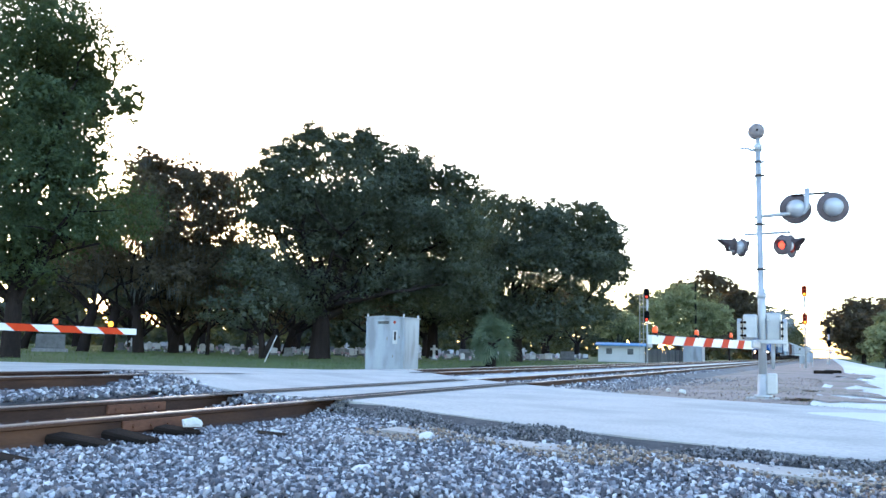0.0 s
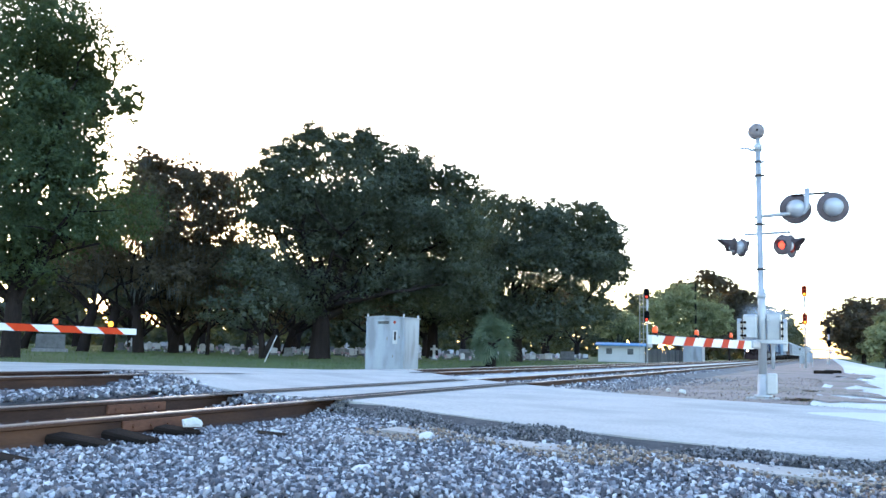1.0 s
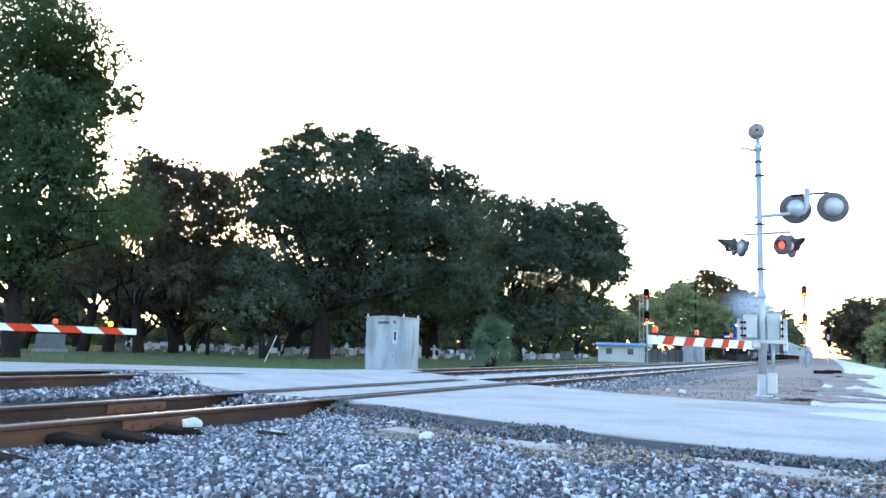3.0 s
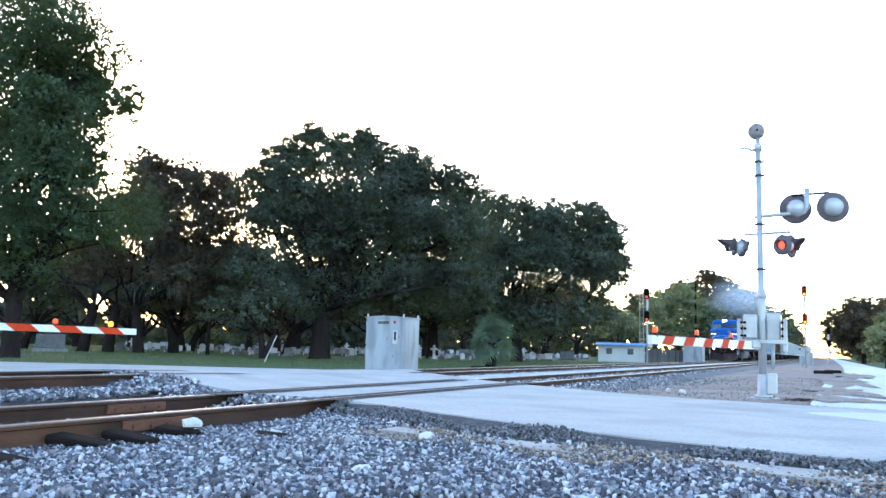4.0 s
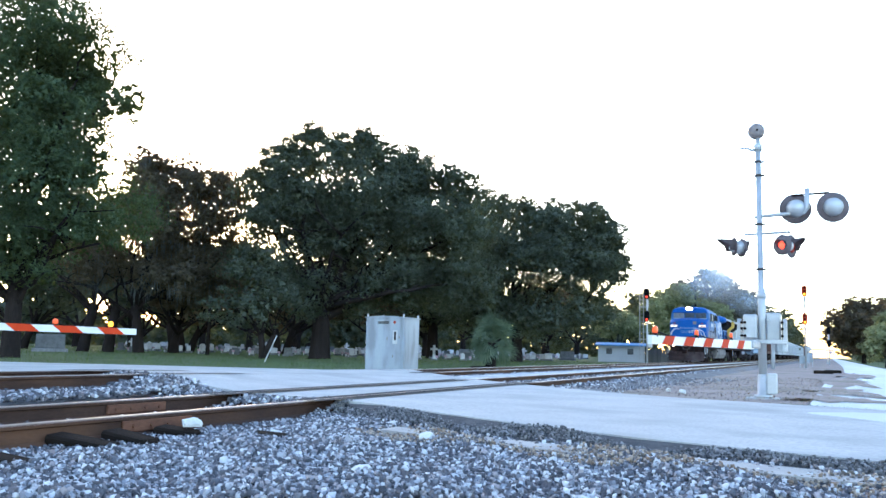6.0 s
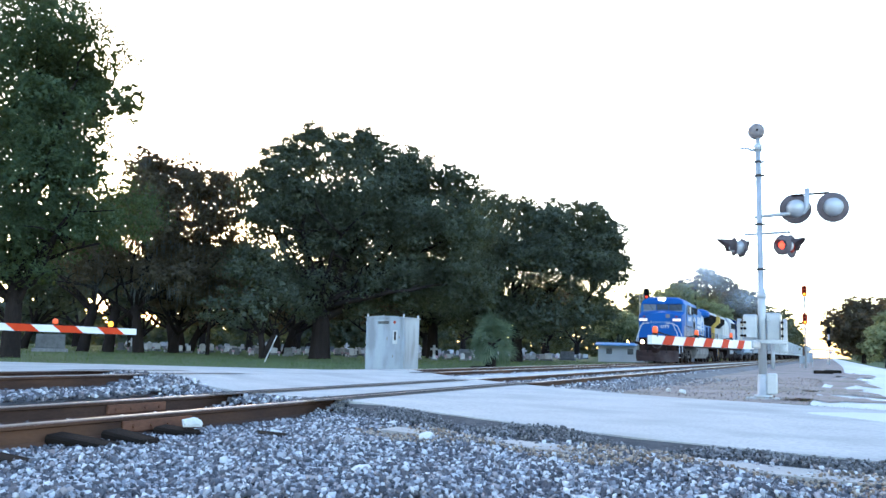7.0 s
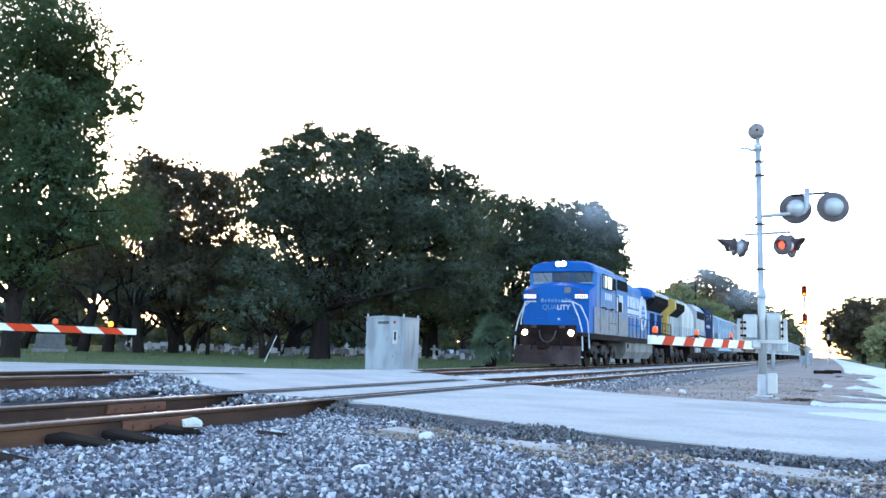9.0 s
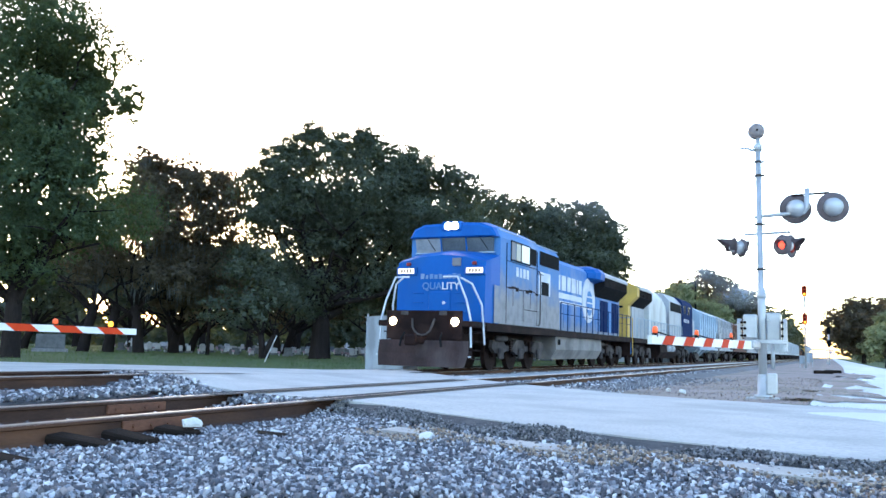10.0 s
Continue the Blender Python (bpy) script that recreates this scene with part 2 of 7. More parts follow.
MAT["cab_fade"] = faded_side("blue_cab_side_bleached_low_down", (0.055, 0.20, 0.48), (0.25, 0.245, 0.265), 2.2, 3.3)
MAT["hood_fade"] = faded_side("blue_hood_side_dusty_low_down", (0.03, 0.17, 0.47), (0.20, 0.24, 0.32), 1.5, 2.1)
MAT["logo_white"] = material("faded_white_lettering", (0.66, 0.68, 0.72), (0.52, 0.56, 0.63), rough=0.6, scale=2, fine=25, bump=0.05,
                             stain=(0.3, 0.36, 0.5), stain_amount=0.5, stain_scale=1.6)
MAT["glass"] = material("dark_cab_glass", (0.13, 0.155, 0.18), (0.07, 0.085, 0.10), rough=0.12, scale=1, fine=20, bump=0.0, gloss=0.25)
# Pale colour stands for the bright view through the left windscreen pane.
MAT["bright_view_glass"] = material("windscreen_glass_painted_bright", (0.34, 0.36, 0.39), (0.22, 0.24, 0.27), rough=0.15, scale=3, fine=20, bump=0.0)
# Near-white base paints the sky's reflection into one side window.
MAT["sky_glass"] = material("cab_glass_painted_sky", (0.75, 0.76, 0.76), (0.68, 0.69, 0.70), rough=0.1, scale=1, fine=20, bump=0.0)
MAT["tank"] = material("dusty_fuel_tank", (0.27, 0.25, 0.24), (0.20, 0.185, 0.18), rough=0.85, scale=1.2, fine=25, bump=0.2,
                       stain=(0.08, 0.07, 0.065), stain_amount=0.5)
MAT["yellow"] = material("faded_yellow_paint", (0.66, 0.42, 0.09), (0.54, 0.34, 0.08), rough=0.55, scale=1.5, fine=30, bump=0.1,
                         stain=(0.2, 0.16, 0.08), stain_amount=0.5)
MAT["pale_grey"] = material("pale_grey_loco_paint", (0.44, 0.46, 0.50), (0.36, 0.38, 0.42), rough=0.55, scale=1.0, fine=25, bump=0.12,
                            stain=(0.24, 0.23, 0.23), stain_amount=0.5, stretch=(1, 0.8, 0.4))
MAT["navy"] = material("dark_navy_paint", (0.014, 0.030, 0.10), (0.010, 0.022, 0.075), gloss=0.03, rough=0.85, scale=1.2, fine=25, bump=0.1)
MAT["car_blue"] = material("pale_blue_boxcar_paint", (0.36, 0.47, 0.58), (0.30, 0.40, 0.50), rough=0.6, scale=0.8, fine=20, bump=0.15,
                           stain=(0.2, 0.18, 0.18), stain_amount=0.5, stretch=(1, 1, 0.35))
MAT["car_grey"] = material("grey_hopper_paint", (0.40, 0.41, 0.43), (0.30, 0.30, 0.32), rough=0.65, scale=0.8, fine=20, bump=0.15,
                           stain=(0.2, 0.17, 0.15), stain_amount=0.6, stretch=(1, 1, 0.35))
MAT["car_white"] = material("off_white_hopper_paint", (0.62, 0.63, 0.63), (0.52, 0.53, 0.53), rough=0.6, scale=0.8, fine=20, bump=0.15,
                            stain=(0.3, 0.27, 0.24), stain_amount=0.5, stretch=(1, 1, 0.35))
MAT["car_brown"] = material("oxide_brown_car_paint", (0.16, 0.075, 0.05), (0.11, 0.055, 0.04), rough=0.75, scale=0.8, fine=20, bump=0.15,
                            stain=(0.08, 0.06, 0.05), stain_amount=0.5, stretch=(1, 1, 0.35))
MAT["bark"] = material("oak_bark", (0.036, 0.028, 0.026), (0.020, 0.016, 0.015), gloss=0.04, rough=0.95, scale=2, fine=18, bump=1.0, depth=0.03, stretch=(1, 1, 0.25))
MAT["leaf"] = leaf_material("oak_leaf", (0.046, 0.061, 0.052), (0.100, 0.114, 0.088), (0.16, 0.165, 0.05))
MAT["leaf_brown"] = leaf_material("brownish_oak_leaf", (0.054, 0.050, 0.040), (0.105, 0.090, 0.066), (0.22, 0.15, 0.06))
MAT["leaf_green"] = leaf_material("deep_green_oak_leaf", (0.032, 0.054, 0.036), (0.068, 0.096, 0.054), (0.15, 0.17, 0.04))
MAT["leaf_light"] = leaf_material("light_leaf", (0.165, 0.185, 0.10), (0.26, 0.275, 0.15), (0.26, 0.27, 0.10))
MAT["moss"] = leaf_material("hanging_moss", (0.12, 0.125, 0.115), (0.08, 0.085, 0.08), (0.14, 0.14, 0.12), share=0.25)
MAT["palm_leaf"] = leaf_material("palm_frond", (0.085, 0.12, 0.08), (0.13, 0.165, 0.11), (0.12, 0.16, 0.07), share=0.2)
MAT["granite"] = material("grave_granite", (0.22, 0.23, 0.25), (0.14, 0.145, 0.16), rough=0.5, scale=4, fine=60, bump=0.1, per_piece=0.5)
MAT["marble"] = material("pale_grave_marble", (0.60, 0.62, 0.66), (0.48, 0.50, 0.54), rough=0.5, scale=3, fine=50, bump=0.1, per_piece=0.25)
MAT["flower"] = material("grave_flowers", (0.50, 0.16, 0.20), (0.42, 0.42, 0.50), rough=0.8, scale=14, fine=40, bump=0.4, per_piece=0.4)
MAT["house_wall"] = material("white_house_wall", (0.62, 0.64, 0.66), (0.54, 0.56, 0.58), rough=0.8, scale=0.8, fine=20, bump=0.1)
MAT["roof_blue"] = material("blue_metal_roof", (0.10, 0.30, 0.55), (0.08, 0.24, 0.46), rough=0.5, scale=1, fine=20, bump=0.1)
MAT["wood_grey"] = material("grey_fence_wood", (0.17, 0.165, 0.165), (0.11, 0.105, 0.105), rough=0.9, scale=2, fine=30, bump=0.4, per_piece=0.3, stretch=(2, 2, 0.3))
MAT["litter"] = material("white_limestone_lump", (0.72, 0.71, 0.68), (0.6, 0.58, 0.54), rough=0.85, scale=6, fine=40, bump=0.4)
MAT["joint"] = material("rusty_joint_bar", (0.20, 0.085, 0.05), (0.12, 0.055, 0.036), rough=0.9, scale=5, fine=50, bump=0.5, stretch=(1, 0.4, 1))


def smoke_material():
    """Thin smoke, thickest in the middle of each billow and patchy."""
    m = bpy.data.materials.new("thin_exhaust_smoke")
    m.use_nodes = True
    nt = m.node_tree
    co = nt.nodes.new("ShaderNodeTexCoord")
    n = nt.nodes.new("ShaderNodeTexNoise")
    n.inputs["Scale"].default_value = 0.9
    n.inputs["Detail"].default_value = 4.0
    nt.links.new(co.outputs["Object"], n.inputs["Vector"])
    ball = nt.nodes.new("ShaderNodeTexGradient")
    ball.gradient_type = 'QUADRATIC_SPHERE'
    flat = nt.nodes.new("ShaderNodeMapping")
    flat.inputs["Scale"].default_value = (0.215, 0.0, 0.345)
    nt.links.new(co.outputs["Object"], flat.inputs["Vector"])
    nt.links.new(flat.outputs["Vector"], ball.inputs["Vector"])
    mr = nt.nodes.new("ShaderNodeMapRange")
    mr.inputs["From Min"].default_value, mr.inputs["From Max"].default_value = 0.3, 0.75
    mr.inputs["To Max"].default_value = 0.95
    nt.links.new(n.outputs["Fac"], mr.inputs["Value"])
    mul = nt.nodes.new("ShaderNodeMath")
    mul.operation = 'MULTIPLY'
    nt.links.new(mr.outputs["Result"], mul.inputs[0])
    nt.links.new(ball.outputs["Fac"], mul.inputs[1])
    clear, body = nt.nodes.new("ShaderNodeBsdfTransparent"), nt.nodes.new("ShaderNodeBsdfDiffuse")
    body.inputs["Color"].default_value = (0.46, 0.49, 0.54, 1)
    mx = nt.nodes.new("ShaderNodeMixShader")
    nt.links.new(mul.outputs[0], mx.inputs[0])
    nt.links.new(clear.outputs[0], mx.inputs[1])
    nt.links.new(body.outputs[0], mx.inputs[2])
    nt.links.new(mx.outputs[0], nt.nodes["Material Output"].inputs["Surface"])
    return m


MAT["smoke"] = smoke_material()
# Red colour and weak glow imitate the lamps' bloom over the signal shell.
MAT["bloom_housing"] = material("signal_shell_painted_bloom", (0.22, 0.045, 0.025), (0.15, 0.03, 0.02), rough=0.6, scale=5, fine=40, bump=0.05, glow=(1.0, 0.12, 0.03), glow_strength=0.12)
MAT["pale_gravel"] = material("pale_limestone_gravel", (0.60, 0.60, 0.61), (0.46, 0.46, 0.47), rough=0.9, scale=2.0, fine=26, bump=0.9, depth=0.02,
                              stain=(0.25, 0.22, 0.20), stain_amount=0.4, stain_scale=0.8)

# ---------------------------------------------------------------- mesh helpers


def link_mesh(name, bm, mat, parent=None, label="", smooth=False):
    me = bpy.data.meshes.new(name)
    bm.normal_update()
    bm.to_mesh(me)
    bm.free()
    if smooth:
        me.polygons.foreach_set("use_smooth", [True] * len(me.polygons))
    me.materials.append(mat)
    ob = new(name, me)
    if parent is not None:
        ob.parent = parent
    if label:
        tagged(ob, label)
    return ob


def part(name, bm, mat, parent, label="", smooth=False):
    return link_mesh(name, bm, MAT[mat], parent, label, smooth)


def thing(name, m, label, category, group=""):
    ob = new(name)
    ob.empty_display_size = 0.2
    ob.matrix_basis = m
    return tagged(ob, label, category, group)


def box(bm, x0, x1, y0, y1, z0, z1, bevel=0.0, m=None):
    r = bmesh.ops.create_cube(bm, size=1.0)
    vs = r["verts"]
    bmesh.ops.scale(bm, vec=(x1 - x0, y1 - y0, z1 - z0), verts=vs)
    bmesh.ops.translate(bm, vec=((x0 + x1) / 2, (y0 + y1) / 2, (z0 + z1) / 2), verts=vs)
    if bevel:
        es = list({e for v in vs for e in v.link_edges})
        r2 = bmesh.ops.bevel(bm, geom=es, offset=bevel, segments=1, affect='EDGES', profile=0.5)
        vs = list({v for f in r2["faces"] for v in f.verts} | {v for v in vs if v.is_valid})
    if m is not None:
        bmesh.ops.transform(bm, matrix=m, verts=[v for v in vs if v.is_valid])
    return bm


def tube(bm, pts, radii, seg=8, caps=True):
    """A round bar along points."""
    pts = [Vector(p) for p in pts]
    if not isinstance(radii, (list, tuple)):
        radii = [radii] * len(pts)
    rings = []
    side = None
    for i, p in enumerate(pts):
        d = (pts[min(i + 1, len(pts) - 1)] - pts[max(i - 1, 0)]).normalized()
        if side is None:
            side = d.orthogonal().normalized()
        else:
            side = (side - d * side.dot(d)).normalized()
        up = d.cross(side)
        rings.append([bm.verts.new(p + (side * math.cos(a) + up * math.sin(a)) * radii[i])
                      for a in (2 * math.pi * k / seg for k in range(seg))])
    for a, b in zip(rings, rings[1:]):
        for k in range(seg):
            bm.faces.new((a[k], a[(k + 1) % seg], b[(k + 1) % seg], b[k]))
    if caps:
        bm.faces.new(list(reversed(rings[0])))
        bm.faces.new(rings[-1])
    return bm


def extrude(bm, profile, axis, a, b):
    """A closed profile of 2D points drawn from a to b along axis ('x': points are (y, z); 'y': (x, z); 'z': (x, y))."""
    def at(p, q):
        return {"x": (q, p[0], p[1]), "y": (p[0], q, p[1]), "z": (p[0], p[1], q)}[axis]
    lo = [bm.verts.new(at(p, a)) for p in profile]
    hi = [bm.verts.new(at(p, b)) for p in profile]
    n = len(profile)
    fs = [bm.faces.new(lo), bm.faces.new(hi)]
    for i in range(n):
        fs.append(bm.faces.new((lo[i], lo[(i + 1) % n], hi[(i + 1) % n], hi[i])))
    bmesh.ops.recalc_face_normals(bm, faces=fs)
    return bm


def disc(bm, centre, axis, r, thick, seg=20, r2=None):
    c, d = Vector(centre), Vector(axis).normalized()
    return tube(bm, [c - d * thick / 2, c + d * thick / 2], [r, r if r2 is None else r2], seg)


def fast_mesh(name, verts, faces_n, k, mat, parent=None):
    """A mesh of faces with k corners each, from arrays."""
    me = bpy.data.meshes.new(name)
    nv = len(verts)
    me.vertices.add(nv)
    me.vertices.foreach_set("co", np.asarray(verts, np.float32).ravel())
    idx = np.asarray(faces_n, np.int32)
    nf = len(idx)
    me.loops.add(nf * k)
    me.loops.foreach_set("vertex_index", idx.ravel())
    me.polygons.add(nf)
    me.polygons.foreach_set("loop_start", np.arange(nf, dtype=np.int32) * k)
    me.update(calc_edges=True)
    me.materials.append(mat)
    ob = new(name, me)
    if parent is not None:
        ob.parent = parent
    return ob


def smooth_step(v, a, b):
    u = np.clip((v - a) / (b - a), 0, 1)
    return u * u * (3 - 2 * u)


TRAIN_X, NEAR_X, GAUGE = -10.67, -6.58, 0.755


def rise(y):
    """The far track climbs a little on the near side of the crossing."""
    return float(0.15 * (1 - smooth_step(np.array(y), 9.0, 18.0)))


PROFILE_X = [-3000, -200, -60, -30, -16, -13.2, -12.6, -9.0, -8.2, -5.0, -3.0, -1.0, 2.0, 6.0, 20, 200, 3000]
PROFILE_Z = [-0.3, -0.3, -0.3, -0.3, -0.27, -0.25, -0.22, -0.22, -0.21, -0.21, -0.19, -0.15, -0.13, -0.12, -0.12, -0.12, -0.12]


def ground_z(x):
    return float(np.interp(x, PROFILE_X, PROFILE_Z))


# ---------------------------------------------------------------- ground, roads, ballast
bm = bmesh.new()
ys = [-3000, -300, -40, -10, 0, 5, 10, 20, 40, 80, 200, 600, 3000]
rows = [[bm.verts.new((x, y, z - 0.02)) for x, z in zip(PROFILE_X, PROFILE_Z)] for y in ys]
for a, b in zip(rows, rows[1:]):
    for i in range(len(PROFILE_X) - 1):
        bm.faces.new((a[i], a[i + 1], b[i + 1], b[i]))
tagged(link_mesh("ground", bm, MAT["grass"]), "flat grassy ground reaching the horizon", "ground", kind="structure")


def sheet(name, edge_a, edge_b, lift, mat, label, category, thick=0.1):
    """A slab between two edges of (x, y) points that follows the ground; lift: height over rail level, or a function."""
    bm = bmesh.new()
    top = [[bm.verts.new((x, y, lift(x, y))) for x, y in e] for e in (edge_a, edge_b)]
    low = [[bm.verts.new((x, y, lift(x, y) - thick)) for x, y in e] for e in (edge_a, edge_b)]
    n = len(edge_a)
    for i in range(n - 1):
        bm.faces.new((top[0][i], top[0][i + 1], top[1][i + 1], top[1][i]))
        for k in (0, 1):
            bm.faces.new((top[k][i], top[k][i + 1], low[k][i + 1], low[k][i]))
    for i in (0, n - 1):
        bm.faces.new((top[0][i], top[1][i], low[1][i], low[0][i]))
    bmesh.ops.recalc_face_normals(bm, faces=bm.faces)
    return tagged(link_mesh(name, bm, MAT[mat]), label, category, kind="structure")


def road_z(x, y):
    """Road height: level with the rail heads at the tracks, falling away to either side."""
    flat = float(np.interp(x, [-30, -14.5, -11.8, -9.3, -7.8, -5.3, -2, 3, 12], [-0.26, -0.22, -0.006, -0.006, -0.008, -0.008, -0.03, -0.06, -0.08]))
    return flat + rise(y) * float(np.interp(x, [-15, -12, -9.2, -7.9], [0.0, 1.0, 1.0, 0.0]))


def fine_edge(points, n=36):
    d = [0.0]
    for p, q in zip(points, points[1:]):
        d.append(d[-1] + math.hypot(q[0] - p[0], q[1] - p[1]))
    return [(float(np.interp(u, d, [p[0] for p in points])), float(np.interp(u, d, [p[1] for p in points])))
            for u in np.linspace(0, d[-1], n)]


ROAD_NEAR = [(12, 5.2), (0.35, 6.95), (-1.42, 7.32), (-3.28, 8.05), (-4.7, 8.85), (-5.65, 9.4), (-6.7, 9.3), (-8.0, 9.6), (-9.9, 10.3), (-12.2, 11.6), (-18.0, 13.5), (-60, 10)]
ROAD_FAR = [(12, 13.2), (0.71, 13.8), (-0.34, 14.3), (-1.82, 14.1), (-3.34, 14.75), (-5.28, 15.9), (-7.3, 17.6), (-9.9, 20.6), (-12.2, 23.6), (-15.5, 26.3), (-27.1, 20.75), (-60, 18)]
sheet("road", fine_edge(ROAD_NEAR, 60), fine_edge(ROAD_FAR, 60), road_z, "concrete", "pale worn concrete road over the railway crossing", "road", 0.12)
def road_gap(x, y):
    return y - float(np.interp(-x, [-p[0] for p in ROAD_NEAR], [p[1] for p in ROAD_NEAR]))


edge = [(x, y + 0.02) for x, y in ROAD_NEAR[:6]]
low_edge = [(12, 4.5), (0.35, 6.25), (-1.42, 6.7), (-3.28, 7.45), (-4.7, 8.4), (-5.6, 9.2)]
sheet("road_shoulder", fine_edge(low_edge, 30), fine_edge(edge, 30), lambda x, y: road_z(x, y) - 0.012 - 0.09 * min(1.0, max(0.0, -road_gap(x, y) / 0.6)), "asphalt_edge",
      "dark crumbling asphalt edge beside the road", "road edge", 0.1)
sheet("side_road", [(-0.35, 14.2), (-0.3, 18), (-0.2, 27), (0.6, 43), (0.95, 80), (1.0, 180), (1.0, 900)],
      [(9, 13.4), (8.5, 18), (6, 27), (4.6, 43), (3.9, 80), (3.9, 180), (3.9, 900)],
      lambda x, y: -0.085, "bright_road", "bleached pale side road beside the tracks", "road", 0.08)
sheet("road_apron", [(-0.3, 12.1), (0.3, 11.6), (0.6, 11.2), (3, 10.2), (8, 9.4)], [(-0.28, 12.3), (0.3, 12.9), (1.0, 13.2), (3, 13.4), (8, 13.3)],
      lambda x, y: road_z(x, y) + 0.006, "bright_road", "bleached patch where the side road joins", "road", 0.03)
bm = bmesh.new()
yard_x = [-13.2, -12.6, -9.0, -8.2, -5.0, -3.0, -1.0, 0.9]
yard = []
for y in (-30, -8, 0, 5, 9, 14, 20, 40, 80, 160, 900):
    last = 9.0 if y < 14 else (2.0 if y < 20 else 0.95)
    yard.append([bm.verts.new((x, y, ground_z(x) + 0.02)) for x in (*yard_x, last)])
for a, b in zip(yard, yard[1:]):
    for i in range(len(yard_x)):
        bm.faces.new((a[i], a[i + 1], b[i + 1], b[i]))
tagged(link_mesh("gravel_yard", bm, MAT["dirt"]), "brown gravelly dirt beside the railway", "ground", kind="structure")
PATCHES = ((0.55, 31, 0.8, 5.0), (0.15, 22, 0.7, 2.4), (0.1, 17.4, 0.75, 1.2), (1.1, 19.4, 0.9, 0.5), (0.95, 42, 0.6, 6.0))
for k, (px, py, rx, ry) in enumerate(PATCHES):
    bm = bmesh.new()
    ring = []
    for j in range(40):
        a = 2 * math.pi * j / 40
        q = 1 + 0.8 * noise.noise(Vector((math.cos(a) * 1.7 + k * 5, math.sin(a) * 1.7, k))) + 0.5 * noise.noise(Vector((math.cos(a) * 5, math.sin(a) * 5, k)))
        ring.append((px + rx * q * math.cos(a), py + ry * q * math.sin(a)))
    bm.faces.new([bm.verts.new((x, y, -0.079 + 0.004 * k)) for x, y in ring])
    tagged(link_mesh("dirt_patch", bm, MAT["dirt"]), "brown dirt washed over the pale side road", "dirt", kind="structure")
for cx, label in ((TRAIN_X, "far"), (NEAR_X, "near")):
    for y0, y1 in ((-40, 9.0), (15.0, 900)):
        bm = bmesh.new()
        up = 0.085 if y0 > 0 else 0.0
        pts = [(cx - 2.08, -0.28 + up), (cx - 1.5, -0.2 + up), (cx + 1.5, -0.2 + up), (cx + 2.0, -0.22 + up), (cx + 2.7, -0.26)]
        if cx == TRAIN_X:
            pts.pop()
        cuts = [y for y in (-40, 2, 9.0, 15.0, 18, 60, 900) if y0 <= y <= y1]
        if cx == TRAIN_X:
            pts = [(cx - 2.6, -0.35)] + (pts if y0 > 0 else pts[1:3]) + [(cx + 2.05, -0.34)]
        inner = range(1, len(pts) - 1) if cx == TRAIN_X else ()
        rr = [[bm.verts.new((x, y, z + (rise(y) if i in inner else 0))) for i, (x, z) in enumerate(pts)] for y in cuts]
        for a, b in zip(rr, rr[1:]):
            for i in range(len(pts) - 1):
                bm.faces.new((a[i], a[i + 1], b[i + 1], b[i]))
        tagged(link_mesh("ballast_bed", bm, MAT["bed"]), "crushed stone bed under the %s track" % label, "ballast", kind="structure")


# Dark sheet added below the heap to deepen the shade between its stones.
sheet("ballast_bed", fine_edge([(-5.2, 1.2), (1.4, 1.2)], 30), fine_edge([(-5.2, 8.4), (-4.7, 8.0), (-3.28, 7.2), (-1.42, 6.45), (0.35, 6.05), (1.4, 5.9)], 30),
      lambda x, y: ground_z(x) + 0.035, "gap_shade", "dark sheet painting the shaded gaps of the heaped ballast", "ballast", 0.06)
sheet("sand_strip", fine_edge([(-4.0, 7.25), (-3.28, 6.95), (-1.42, 6.2), (0.35, 5.75), (6, 4.8)], 30), fine_edge([(-4.0, 7.6), (-3.28, 7.35), (-1.42, 6.62), (0.35, 6.2), (6, 5.3)], 30),
      lambda x, y: ground_z(x) + 0.085, "sand", "pale sandy strip along the road edge", "sand", 0.05)


